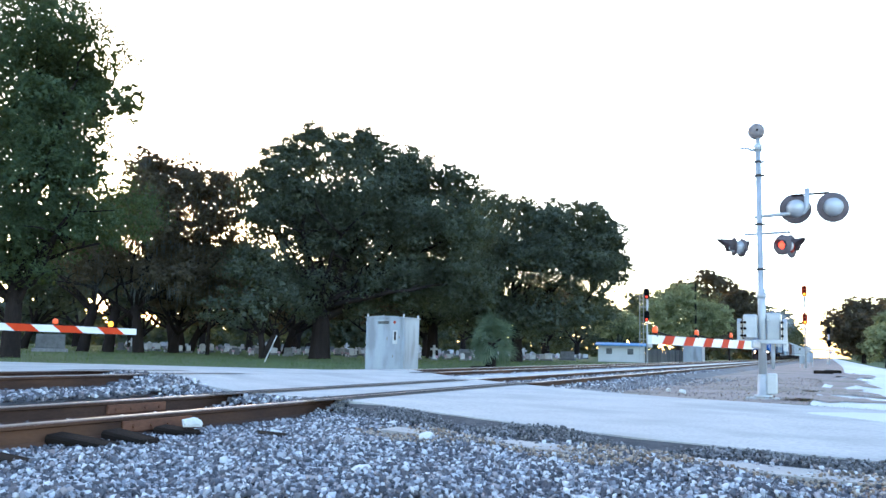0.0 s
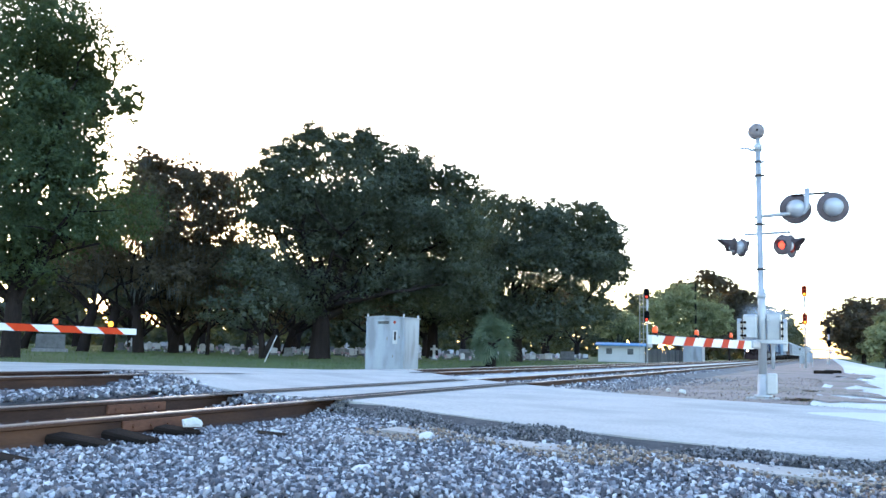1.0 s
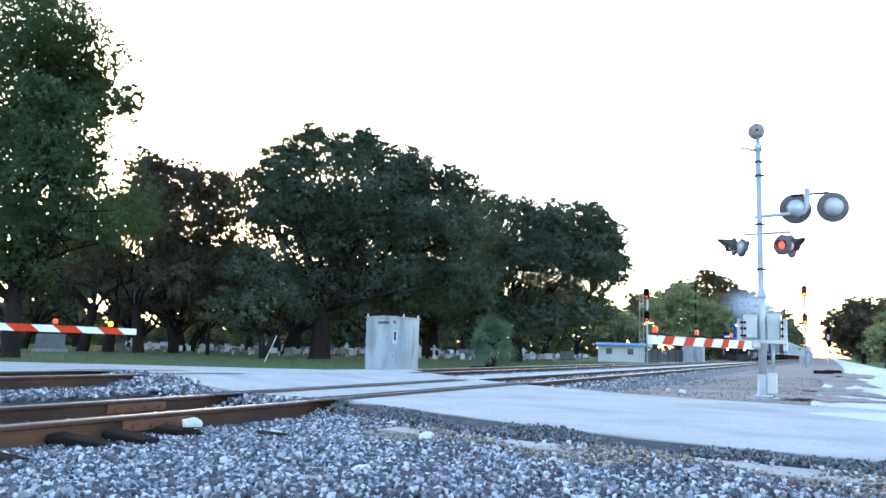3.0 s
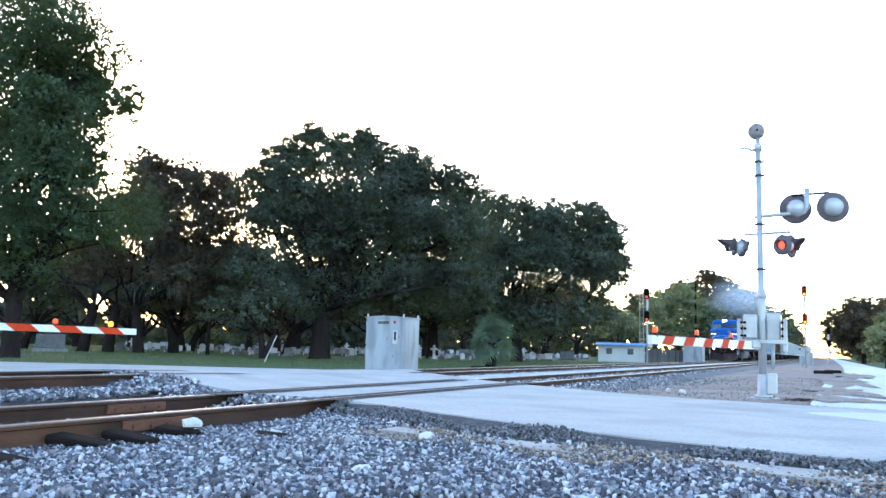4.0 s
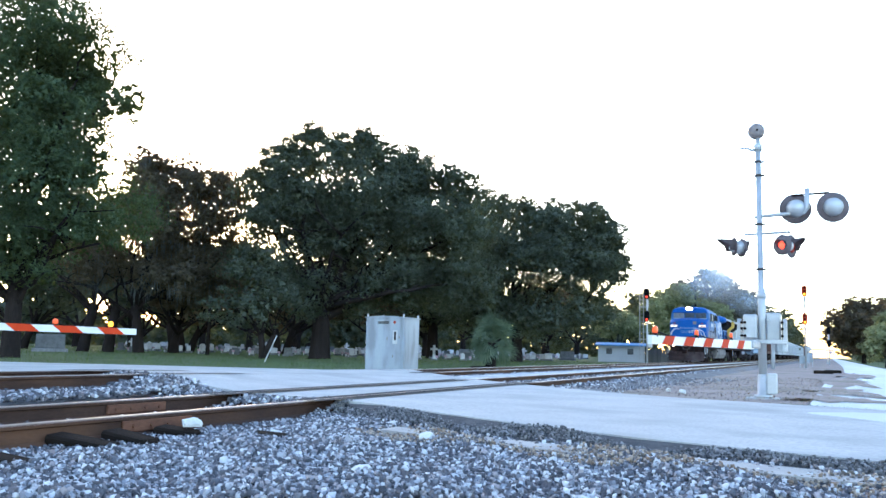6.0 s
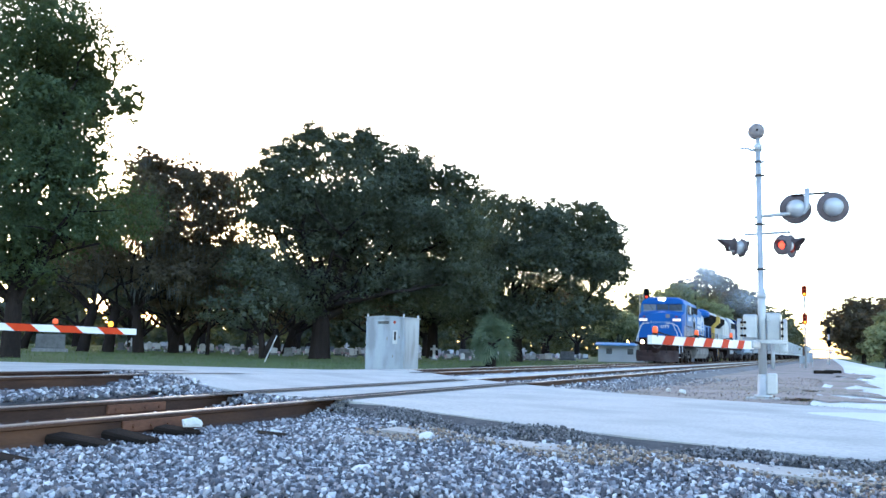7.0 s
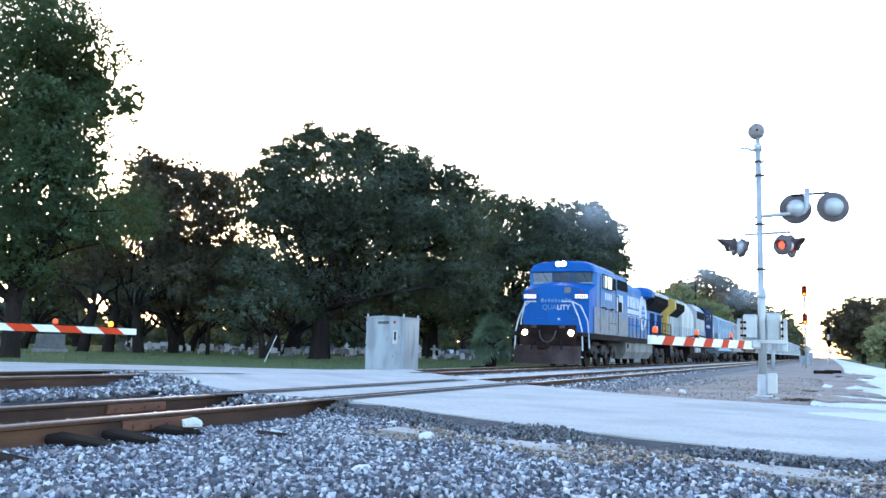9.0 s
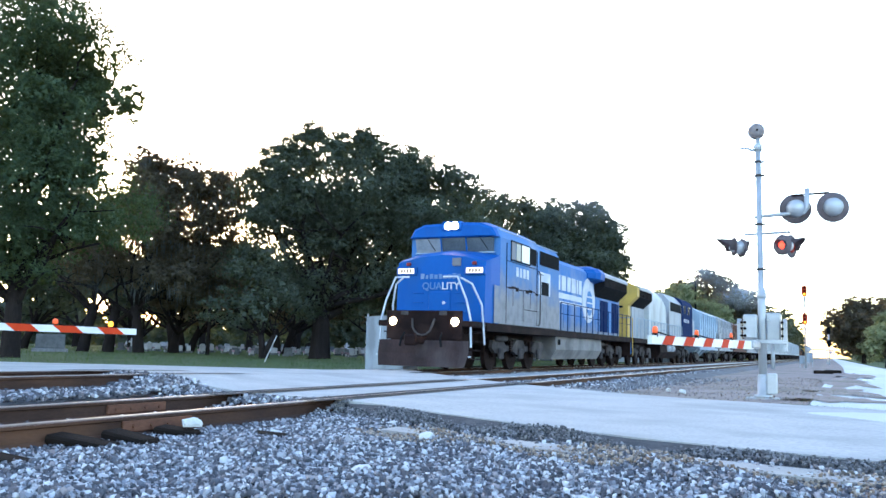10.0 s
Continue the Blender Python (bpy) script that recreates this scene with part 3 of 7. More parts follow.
def stones(name, count, x0, x1, y0, y1, size, seed, keep, label, lift=0.0, mat="stone"):
    """Loose angular stones over a stretch of ground."""
    rng = np.random.default_rng(seed)
    cube = np.array([(-1, -1, -1), (1, -1, -1), (1, 1, -1), (-1, 1, -1), (-1, -1, 1), (1, -1, 1), (1, 1, 1), (-1, 1, 1)]) / 1.45
    tri = np.array([(0, 2, 1), (0, 3, 2), (4, 5, 6), (4, 6, 7), (0, 1, 5), (0, 5, 4), (1, 2, 6), (1, 6, 5), (2, 3, 7), (2, 7, 6), (3, 0, 4), (3, 4, 7)])[2:]
    xs, yy = rng.uniform(x0, x1, count), rng.uniform(y0, y1, count)
    ok = keep(xs, yy)
    xs, yy = xs[ok], yy[ok]
    n = len(xs)
    sz = size * rng.uniform(0.55, 1.25, n) * np.where(rng.random(n) < 0.04, 1.5, 1.0)
    v = cube[None] * rng.uniform(0.35, 1.3, (n, 8, 3)) * (sz[:, None] * rng.uniform(0.6, 1.15, (n, 3)))[:, None, :] * 0.62
    a = rng.uniform(0, 6.28, n)
    b = rng.uniform(-0.9, 0.9, n)
    c, s = np.cos(a)[:, None], np.sin(a)[:, None]
    x, y, z = v[..., 0] * c - v[..., 1] * s, v[..., 0] * s + v[..., 1] * c, v[..., 2]
    z, y = z * np.cos(b)[:, None] + y * np.sin(b)[:, None], y * np.cos(b)[:, None] - z * np.sin(b)[:, None]
    far = np.abs(xs - TRAIN_X) < 2.04
    base = np.interp(xs, PROFILE_X, PROFILE_Z)
    base = np.where((np.abs(xs - NEAR_X) < 1.75) | far, -0.2, base + 0.03)
    base = np.where(far, base + 0.15 * (1 - smooth_step(yy, 9.0, 18.0)), base)
    base = np.where((yy > 13) & (xs < NEAR_X + 2.0), np.maximum(base, -0.125), base)
    d = road_side(xs, yy)
    level = np.interp(xs, [-14.5, -11.8, -5.3, -2, 3], [-0.2, -0.01, -0.01, -0.03, -0.06])
    level = level + 0.15 * (1 - smooth_step(yy, 9.0, 18.0)) * np.interp(xs, [-15, -12, -9.2, -7.9], [0.0, 1.0, 1.0, 0.0])
    base = base + np.where((d < 0.3) & (yy < 13), np.maximum(0.0, level - np.where(xs > -5.5, 0.1, 0.03) - base) * smooth_step(d, -1.1, -0.1), 0)
    bumps = 0.028 + 0.026 * np.sin(xs * 2.3 + 1.0) * np.sin(yy * 1.9) + 0.02 * np.sin(xs * 5.1 + yy * 4.3)
    base = base + np.where(xs > NEAR_X + 1.6, bumps, 0) + rng.uniform(-0.012, 0.03, n) + lift
    v = np.stack([x + xs[:, None], y + yy[:, None], z + base[:, None]], -1).reshape(-1, 3)
    faces = (tri[None] + (np.arange(n) * 8)[:, None, None]).reshape(-1, 3)
    ob = fast_mesh(name, v, faces, 3, MAT[mat])
    return tagged(ob, label, "ballast", kind="stuff")


def road_side(xs, yy):
    near = np.interp(-xs, [-p[0] for p in ROAD_NEAR], [p[1] for p in ROAD_NEAR])
    return yy - near


sheet("gravel_strip", [(-9.25, 19.6), (-9.25, 40), (-9.25, 70), (-9.25, 160)], [(-7.5, 17.8), (-7.5, 40), (-7.5, 70), (-7.5, 160)],
      lambda x, y: -0.085, "pale_gravel", "pale limestone gravel strip between the two tracks", "ballast", 0.06)

# ---------------------------------------------------------------- tracks
RAIL = [(-0.076, -0.186), (0.076, -0.186), (0.074, -0.174), (0.014, -0.150), (0.009, -0.05), (0.036, -0.038), (0.037, -0.008),
        (0.026, 0.0), (-0.026, 0.0), (-0.037, -0.008), (-0.036, -0.038), (-0.009, -0.05), (-0.014, -0.150), (-0.074, -0.174)]


def rail(name, x, stretches, z_of, label):
    ob = thing(name, pose(x, 0, 0), label, "rail", "rails of the two tracks")
    for y_list in stretches:
        bm = bmesh.new()
        rings = [[bm.verts.new((px, y, pz + z_of(y))) for px, pz in RAIL] for y in y_list]
        n = len(RAIL)
        for a, b in zip(rings, rings[1:]):
            for i in range(n):
                bm.faces.new((a[i], a[(i + 1) % n], b[(i + 1) % n], b[i]))
        bmesh.ops.recalc_face_normals(bm, faces=bm.faces)
        part("rail_body", bm, "rust", ob)
        bm = bmesh.new()
        for a, b in zip(y_list, y_list[1:]):
            q = [bm.verts.new((px, y, z_of(y) + 0.003)) for px, y in ((-0.027, a), (0.027, a), (0.027, b), (-0.027, b))]
            bm.faces.new(q)
            for sgn in (-1, 1):
                w = [bm.verts.new((sgn * px, y, z_of(y) + pz)) for px, y, pz in
                     ((0.027, a, 0.003), (0.027, b, 0.003), (0.0385, b, -0.012), (0.0385, a, -0.012))]
                bm.faces.new(w)
        part("running_surface", bm, "rail_head", ob, "polished steel rail head")
    return ob


STEPS = [-40, -10, 0, 4, 7, 8.5, 10, 11.5, 13, 15, 17, 20, 40, 80, 200, 500, 900]
for cx, zf in ((TRAIN_X, rise), (NEAR_X, lambda y: 0.0)):
    for sgn in (-1, 1):
        rail("rail", cx + sgn * GAUGE, [STEPS], zf, "rusty steel rail with a worn bright top")

for sgn, yj in ((1, 6.17), (-1, 7.42)):
    bm = bmesh.new()
    for side in (-1, 1):
        box(bm, side * 0.014 if side > 0 else -0.045, 0.045 if side > 0 else -0.014, -0.45, 0.45, -0.15, -0.045, 0.008)
    jb = link_mesh("joint_bar", bm, MAT["joint"])
    jb.matrix_basis = pose(NEAR_X + sgn * GAUGE, yj, 0)
    tagged(jb, "rusty bolted joint bar on a rail", "joint bar", "joint bars")
    for k in range(4):
        bm = bmesh.new()
        disc(bm, (0.055, -0.33 + 0.22 * k, -0.1), (1, 0, 0), 0.02, 0.03, 6)
        link_mesh("bolt", bm, MAT["joint"], jb)

# dark flange gaps beside the rails through the road
for cx in (TRAIN_X, NEAR_X):
    for sgn in (-1, 1):
        bm = bmesh.new()
        ysr = np.linspace(8.6 if cx == NEAR_X else 10.0, 16.9 if cx == NEAR_X else 21.0, 14)
        for side, a, b in [(d, p, q) for d in (-0.125, 0.12) for p, q in zip(ysr, ysr[1:])]:
            off = cx + sgn * (GAUGE + side)
            bm.faces.new([bm.verts.new((off + dx, y, road_z(off + dx, y) + 0.016)) for dx, y in ((-0.085, a), (0.085, a), (0.085, b), (-0.085, b))])
        tagged(link_mesh("flangeway", bm, MAT["rubber"]), "dark rubber strips beside a rail in the road", "flangeway", kind="structure")


def tie_mesh():
    bm = bmesh.new()
    box(bm, -1.3, 1.3, -0.115, 0.115, -0.36, -0.186, 0.012)
    me = bpy.data.meshes.new("tie")
    bm.to_mesh(me)
    bm.free()
    me.materials.append(MAT["tie"])
    return me


TIE = tie_mesh()
for cx in (NEAR_X, TRAIN_X):
    rng = random.Random(5)
    y = -6.0
    while y < 70:
        if not (9.2 < y < 16.5):
            ob = tagged(new("tie", TIE), "dark weathered wooden railway tie half buried in ballast", "railway tie", "ties under the tracks")
            ob.matrix_basis = pose(cx + rng.uniform(-0.06, 0.06), y, (rise(y) if cx == TRAIN_X else 0) + rng.uniform(-0.012, 0.004), 0, 0, rng.uniform(-1.5, 1.5))
        y += 0.51


# ---------------------------------------------------------------- trees
def leaves(rng, lobes, count, size, core=0.07):
    """Small leaves on rounded sprays over the lobes (x, y, z, radius), with coarser ones deep inside."""
    lobes = np.array([(x, y, z * 1.015, r * 1.2) for x, y, z, r in lobes])
    w = lobes[:, 3] ** 2
    w = w / w.sum()
    per = 70
    n_sprays = max(1, count // per)
    L = lobes[rng.choice(len(lobes), n_sprays, p=w)]
    d = rng.normal(size=(n_sprays, 3))
    d[:, 2] += 0.15
    d /= np.linalg.norm(d, axis=1)[:, None]
    rad = rng.uniform(0.35, 1.08, n_sprays) ** 0.6
    centre = L[:, :3] + d * (rad * L[:, 3])[:, None] * np.array([1.05, 1.0, 0.84])
    spread = rng.uniform(0.28, 0.72, n_sprays) * np.clip(L[:, 3] / 2.0, 0.55, 1.5) * (1 + 0.5 * smooth_step(rad, 0.86, 1.04))
    n = n_sprays * per
    u = rng.normal(size=(n, 3))
    u /= np.linalg.norm(u, axis=1)[:, None]
    out = u * (rng.random(n) ** 0.45 * rng.uniform(0.8, 1.25, n) * np.repeat(spread, per))[:, None] * np.array([1.15, 1.15, 0.62])
    p = np.repeat(centre, per, 0) + out
    facing = u * 0.8 + np.repeat(d, per, 0) * 0.35 + np.array([0, 0, 0.45]) + rng.normal(size=(n, 3)) * 0.42
    s = size * rng.uniform(0.55, 1.35, n)
    m = int(count * core)
    if m:
        K = lobes[rng.choice(len(lobes), m, p=w)]
        q = rng.normal(size=(m, 3))
        q /= np.linalg.norm(q, axis=1)[:, None]
        p = np.concatenate([p, K[:, :3] + q * (rng.random(m) ** 0.4 * 0.80 * K[:, 3])[:, None] * np.array([1.05, 1.0, 0.84])])
        facing = np.concatenate([facing, q + rng.normal(size=(m, 3)) * 0.6])
        s = np.concatenate([s, size * rng.uniform(1.8, 3.0, m)])
    facing /= np.linalg.norm(facing, axis=1)[:, None]
    a = np.cross(facing, rng.normal(size=(len(p), 3)))
    a /= np.linalg.norm(a, axis=1)[:, None]
    b = np.cross(facing, a) * (s * 0.62)[:, None]
    a = a * s[:, None]
    v = np.stack([p + a, p - a * 0.55 + b, p - a * 0.55 - b], 1).reshape(-1, 3)
    return v, np.arange(len(p) * 3).reshape(-1, 3)


def limb(bm, rng, p0, p1, r0, r1, bend=0.12, steps=6, seg=7):
    p0, p1 = Vector(p0), Vector(p1)
    length = (p1 - p0).length
    off = Vector((rng.uniform(-1, 1), rng.uniform(-1, 1), rng.uniform(-0.2, 1))) * bend * length
    pts, rs = [], []
    for i in range(steps + 1):
        u = i / steps
        w = math.sin(math.pi * u)
        wob = Vector((rng.uniform(-1, 1), rng.uniform(-1, 1), rng.uniform(-1, 1))) * 0.02 * length * w
        pts.append(p0.lerp(p1, u) + off * w + wob)
        rs.append(r0 + (r1 - r0) * u)
    tube(bm, pts, rs, seg)
    return pts


def tree(name, m, lobes2, trunk_r, count, leaf, seed, label, group="", mat="leaf", fork=0.24, moss=0, deep=1.0, trunks=((0.0, 0.0),), low=0, reach=5.0):
    """A broad tree; lobes2: across, height and radius of the main masses of its crown."""
    rng = np.random.default_rng(seed)
    pr = random.Random(seed)
    ob = thing(name, m, label, "tree", group)
    lobes = []
    for x, z, r in lobes2:
        lobes.append((x, pr.uniform(-1.0, 1.0) * r * 0.9 * deep, z, r))
        if r > 1.0:
            for _ in range(2):
                a = pr.uniform(0, 6.28)
                lobes.append((x + r * 0.55 * math.cos(a), pr.uniform(-2.2, 2.2) * r * 0.8 * deep, z + r * 0.45 * math.sin(a), r * pr.uniform(0.5, 0.75)))
    top = max(l[2] for l in lobes)
    bm = bmesh.new()
    forks = []
    for tx, lean in trunks:
        f = Vector((tx + lean, pr.uniform(-0.3, 0.3), top * fork))
        tube(bm, [(tx - 0.05, 0, -0.35), (tx, 0, 0.05), (tx + lean * 0.3, 0, f.z * 0.4), f], [trunk_r * 1.75, trunk_r * 1.2, trunk_r, trunk_r * 0.85], 12)
        forks.append(f)
    for l in lobes[::3] if len(lobes) > 12 else lobes:
        f = min(forks, key=lambda q: abs(q.x - l[0]))
        end = Vector(l[:3]) + Vector((0, 0, -0.2 * l[3]))
        pts = limb(bm, pr, f - Vector((0, 0, 0.25)), end, trunk_r * pr.uniform(0.26, 0.42), trunk_r * 0.08, 0.2)
        for _ in range(3):
            q = pts[pr.randint(2, len(pts) - 1)]
            d = Vector((pr.uniform(-1, 1), pr.uniform(-1, 1), pr.uniform(-0.3, 0.8))) * l[3] * 0.95
            limb(bm, pr, q, q + d, trunk_r * 0.16, trunk_r * 0.04, 0.15, 4, 5)
    for k in range(low):
        f = forks[k % len(forks)]
        a = (0.0 if k % 2 else math.pi) + pr.uniform(-0.7, 0.7)
        far = reach * pr.uniform(0.6, 1.1)
        end = Vector((f.x + far * math.cos(a), f.y + far * math.sin(a), f.z + far * pr.uniform(0.25, 0.75)))
        pts = limb(bm, pr, f - Vector((0, 0, pr.uniform(0.2, f.z * 0.4))), end, trunk_r * pr.uniform(0.34, 0.5), trunk_r * 0.12, 0.16, 8)
        for _ in range(4):
            q = pts[pr.randint(3, len(pts) - 1)]
            limb(bm, pr, q, q + Vector((pr.uniform(-1, 1), pr.uniform(-1, 1), pr.uniform(-0.1, 1.0))) * far * 0.4, trunk_r * 0.15, trunk_r * 0.04, 0.2, 5, 5)
    part("trunk", bm, "bark", ob, "dark rough trunk with spreading limbs", True)
    v, f = leaves(rng, lobes, count, leaf)
    tagged(fast_mesh("crown", v, f, 3, MAT[mat], ob), kind="stuff")
    if moss:
        n = moss
        L = np.array(lobes)[rng.integers(0, len(lobes), n)]
        p = L[:, :3] + rng.normal(size=(n, 3)) * L[:, 3:4] * np.array([0.5, 0.5, 0.25]) - np.array([0, 0, 0.45]) * L[:, 3:4]
        ln = rng.uniform(0.25, 1.1, n) ** 1.3
        wd = rng.uniform(0.008, 0.028, n)
        a = rng.uniform(0, 6.28, n)
        ax = np.stack([np.cos(a), np.sin(a), 0 * a], 1) * wd[:, None]
        dn = np.stack([rng.normal(0, 0.06, n), rng.normal(0, 0.06, n), -ln], 1)
        vv = np.stack([p - ax, p + ax, p + dn + ax * 0.2, p + dn - ax * 0.2], 1).reshape(-1, 3)
        tagged(fast_mesh("hanging_moss", vv, np.arange(n * 4).reshape(-1, 4), 4, MAT["moss"], ob), "grey hanging moss", kind="stuff")
    return ob


def understorey(seed, x, y, a, count=13000):
    """A mid-height oak filling the shade behind the big ones."""
    q = random.Random(seed)
    lobes = [(q.uniform(-5, 5), q.uniform(3.8, 7.6), q.uniform(1.5, 2.3)) for _ in range(9)]
    tree("oak_tree", pose(x, y, -0.3, 0, 0, a), lobes, 0.3, count, 0.14, seed, "shaded dark oak among the graves", "shaded oaks of the cemetery",
         mat="leaf_brown" if seed % 2 else "leaf", trunks=((-0.4, -0.3), (0.3, 0.6)), fork=0.26, low=5, reach=4.0)


FACE = 24.8     # the crowns lie broadside to the road

OAK = "spreading dark green live oak standing on the cemetery lawn"
tree("oak_tree", pose(-34.0, 26.5, -0.3, 0, 0, FACE), [(0.2, 15.2, 2.8), (2.4, 14.0, 1.8), (2.9, 12.4, 1.4), (2.0, 10.6, 1.7), (0.4, 10.1, 3.1),
     (1.0, 7.3, 2.8), (1.9, 8.9, 1.4), (2.3, 6.0, 1.7), (-0.3, 4.9, 2.1), (-2.8, 12.3, 3.9), (-4.5, 7.5, 3.0)], 0.38, 150000, 0.08, 11,
     "tall dense live oak with a dark green crown beside the road", "oaks of the cemetery", mat="leaf_green", low=8, reach=4.5)
tree("oak_tree", pose(-47.3, 44.8, -0.3, 0, 0, FACE), [(1.7, 12.7, 1.8), (3.7, 12.4, 1.8), (6.2, 12.0, 1.8), (8.2, 11.7, 1.8), (1.4, 9.5, 2.4), (5.0, 9.2, 2.4),
     (8.3, 8.4, 2.4), (0.2, 6.2, 2.0), (-1.8, 6.9, 2.4), (3.5, 6.3, 2.2), (6.5, 6.0, 2.3), (1.8, 13.6, 1.3), (5.0, 13.1, 1.3), (3.0, 10.8, 2.0), (6.8, 10.2, 2.0), (8.5, 6.2, 2.2), (-0.8, 9.8, 1.6)], 0.36, 112000, 0.09, 12,
     "thin brownish live oak hung with grey moss", "oaks of the cemetery", mat="leaf_brown", moss=5200, trunks=((-1.8, 0.6), (0.0, 0.4), (2.2, -0.4)), low=7)
tree("oak_tree", pose(-31.2, 47.8, -0.3, 0, 0, FACE), [(-1.3, 14.0, 1.7), (-3.2, 13.0, 1.5), (1.7, 13.8, 1.7), (4.8, 13.2, 1.9), (-4.3, 11.4, 1.7), (-0.5, 11.1, 2.7),
     (3.3, 10.9, 2.8), (7.1, 11.3, 2.3), (9.0, 11.4, 1.5), (7.9, 8.4, 2.7), (4.2, 7.5, 2.7), (9.4, 9.1, 1.7), (6.5, 5.3, 2.1), (2.7, 4.4, 1.9), (-3.5, 6.0, 2.2), (-1.2, 4.6, 1.8), (-3.4, 8.9, 1.7), (-1.0, 8.0, 1.7), (1.2, 6.6, 1.9), (-0.5, 9.6, 2.0), (2.0, 9.0, 2.2), (5.5, 9.6, 2.2), (-2.6, 10.6, 1.8), (0.6, 14.6, 1.0), (9.5, 5.5, 2.0), (3.0, 14.4, 1.2), (6.0, 13.0, 1.4)], 0.62, 255000, 0.09, 13,
     "huge broad live oak with a thick trunk on the cemetery lawn", "oaks of the cemetery", low=8, reach=6.5)
tree("oak_tree", pose(-22.6, 62.9, -0.3, 0, 0, FACE), [(-1.9, 11.1, 2.0), (0.8, 11.4, 2.0), (3.5, 10.8, 2.0), (6.2, 10.4, 2.0), (7.4, 8.3, 1.3), (-0.9, 8.0, 2.5),
     (2.7, 7.7, 2.7), (5.9, 6.4, 2.2), (-1.7, 4.4, 2.2), (1.5, 3.6, 2.2), (5.5, 4.2, 2.0), (-3.5, 7.0, 2.4), (-4.2, 4.6, 2.2), (5.0, 11.6, 1.3), (2.0, 9.6, 2.2), (5.0, 8.6, 2.0), (-2.4, 9.4, 1.9), (6.8, 9.4, 1.5), (7.5, 10.2, 1.2), (8.0, 7.4, 1.2), (7.7, 9.2, 1.1)], 0.42, 140000, 0.10, 14, OAK, "oaks of the cemetery", low=4)
tree("oak_tree", pose(-32.2, 42.9, -0.3, 0, 0, FACE), [(-1.0, 2.6, 1.2), (1.8, 3.4, 1.4), (0.1, 4.4, 1.6), (-2.4, 2.9, 1.4)], 0.2, 6000, 0.10, 15,
     "small forked oak with low bare limbs on the lawn", "oaks of the cemetery", fork=0.3, trunks=((0, -0.2), (0.15, 0.5)))
tree("oak_tree", pose(-32.6, 68.3, -0.3, 0, 0, FACE), [(-1.4, 4.7, 2.5), (1.7, 4.3, 2.3), (0.1, 6.8, 2.5)], 0.5, 16000, 0.12, 16, OAK, "oaks of the cemetery", fork=0.45)
tree("broad_tree", pose(-21.3, 92.4, -0.3, 0, 0, FACE), [(-1.0, 3.7, 1.4), (0.8, 4.0, 1.4), (1.8, 3.4, 1.1)], 0.18, 12000, 0.11, 17,
     "small rounded light green tree beside a house", mat="leaf_light")
tree("broad_tree", pose(-17.5, 108.6, -0.3, 0, 0, FACE), [(-2.3, 6.7, 2.0), (0.5, 7.5, 2.0), (3.4, 6.5, 2.0), (5.2, 5.1, 1.6), (-0.8, 4.6, 2.1), (2.7, 4.4, 2.0)], 0.3, 34000, 0.14, 18,
     "wide light green tree beyond the signal", mat="leaf_light")
tree("broad_tree", pose(-20.3, 157.3, -0.3, 0, 0, FACE), [(-3.9, 12.8, 1.8), (-0.4, 13.9, 2.0), (2.2, 13.5, 1.8), (5.3, 12.0, 2.2), (7.8, 11.1, 2.0), (-1.3, 9.8, 3.1),
     (3.8, 9.0, 3.1), (7.9, 8.1, 2.5), (0, 5, 3.5), (6, 4.5, 3.5)], 0.4, 44000, 0.19, 19, "tall dark tree behind the railway", mat="leaf_brown")
tree("broad_tree", pose(5.1, 158.0, -0.2, 0, 0, FACE), [(-0.2, 8.6, 2.4), (-3.0, 7.1, 2.4), (-4.4, 4.7, 1.9), (1.3, 6.3, 2.8), (3.1, 9.1, 2.4), (-1.5, 3.4, 2.4), (2.3, 3.0, 2.1)],
     0.35, 32000, 0.18, 20, "brownish dark tree beside the side road", mat="leaf_brown")
tree("broad_tree", pose(4.9, 92.0, -0.2, 0, 0, FACE), [(-0.6, 3.0, 1.1), (0.5, 4.0, 1.4), (1.5, 2.8, 1.2), (-1.2, 1.7, 0.9)], 0.14, 10000, 0.11, 21,
     "small light green tree beside the side road", mat="leaf_light")
tree("broad_tree", pose(9.6, 150.0, -0.2, 0, 0, FACE), [(0.2, 8.8, 2.2), (-1.6, 6.5, 2.2), (1.8, 6.3, 2.4), (0.0, 4.0, 2.6), (2.6, 3.0, 2.0)], 0.3, 20000, 0.18, 25,
     "dull green tree beside the side road", mat="leaf_brown")
row_tree = tree("broad_tree", pose(-21, 195, -0.3, 0, 0, 10), [(-4, 9.5, 2.6), (0, 11.5, 2.8), (4, 9.5, 2.6), (-3, 5.5, 3.2), (3, 5.5, 3.2), (0, 3.0, 3.5)], 0.4, 20000, 0.24, 22,
                "dark tree in the row along the railway", "trees in the row along the railway")
for k, (x, y, a) in enumerate(((-19, 232, 50), (-18, 275, 120), (-17, 330, 200), (-16, 400, 300), (9, 240, 40), (12, 330, 160))):
    copy_thing(row_tree, pose(x, y, -0.3, 0, 0, a))
far_tree = tree("oak_tree", pose(-92, 60, -0.3, 0, 0, 40), [(-4, 6.5, 2.6), (0, 8.5, 3.0), (4, 6.8, 2.6), (-5.5, 3.6, 2.2), (5.5, 3.8, 2.2)], 0.42, 16000, 0.19, 23,
                "far oak at the back of the cemetery", "oaks at the back of the cemetery")
for x, y, a in ((-105, 40, 70), (-88, 78, 130), (-76, 88, 200), (-70, 104, 260), (-62, 112, 20), (-52, 120, 90), (-46, 128, 160), (-36, 128, 330),
                (-84, 50, 300), (-72, 64, 10), (-62, 80, 220), (-30, 140, 75)):
    copy_thing(far_tree, pose(x, y, -0.3, 0, 0, a))
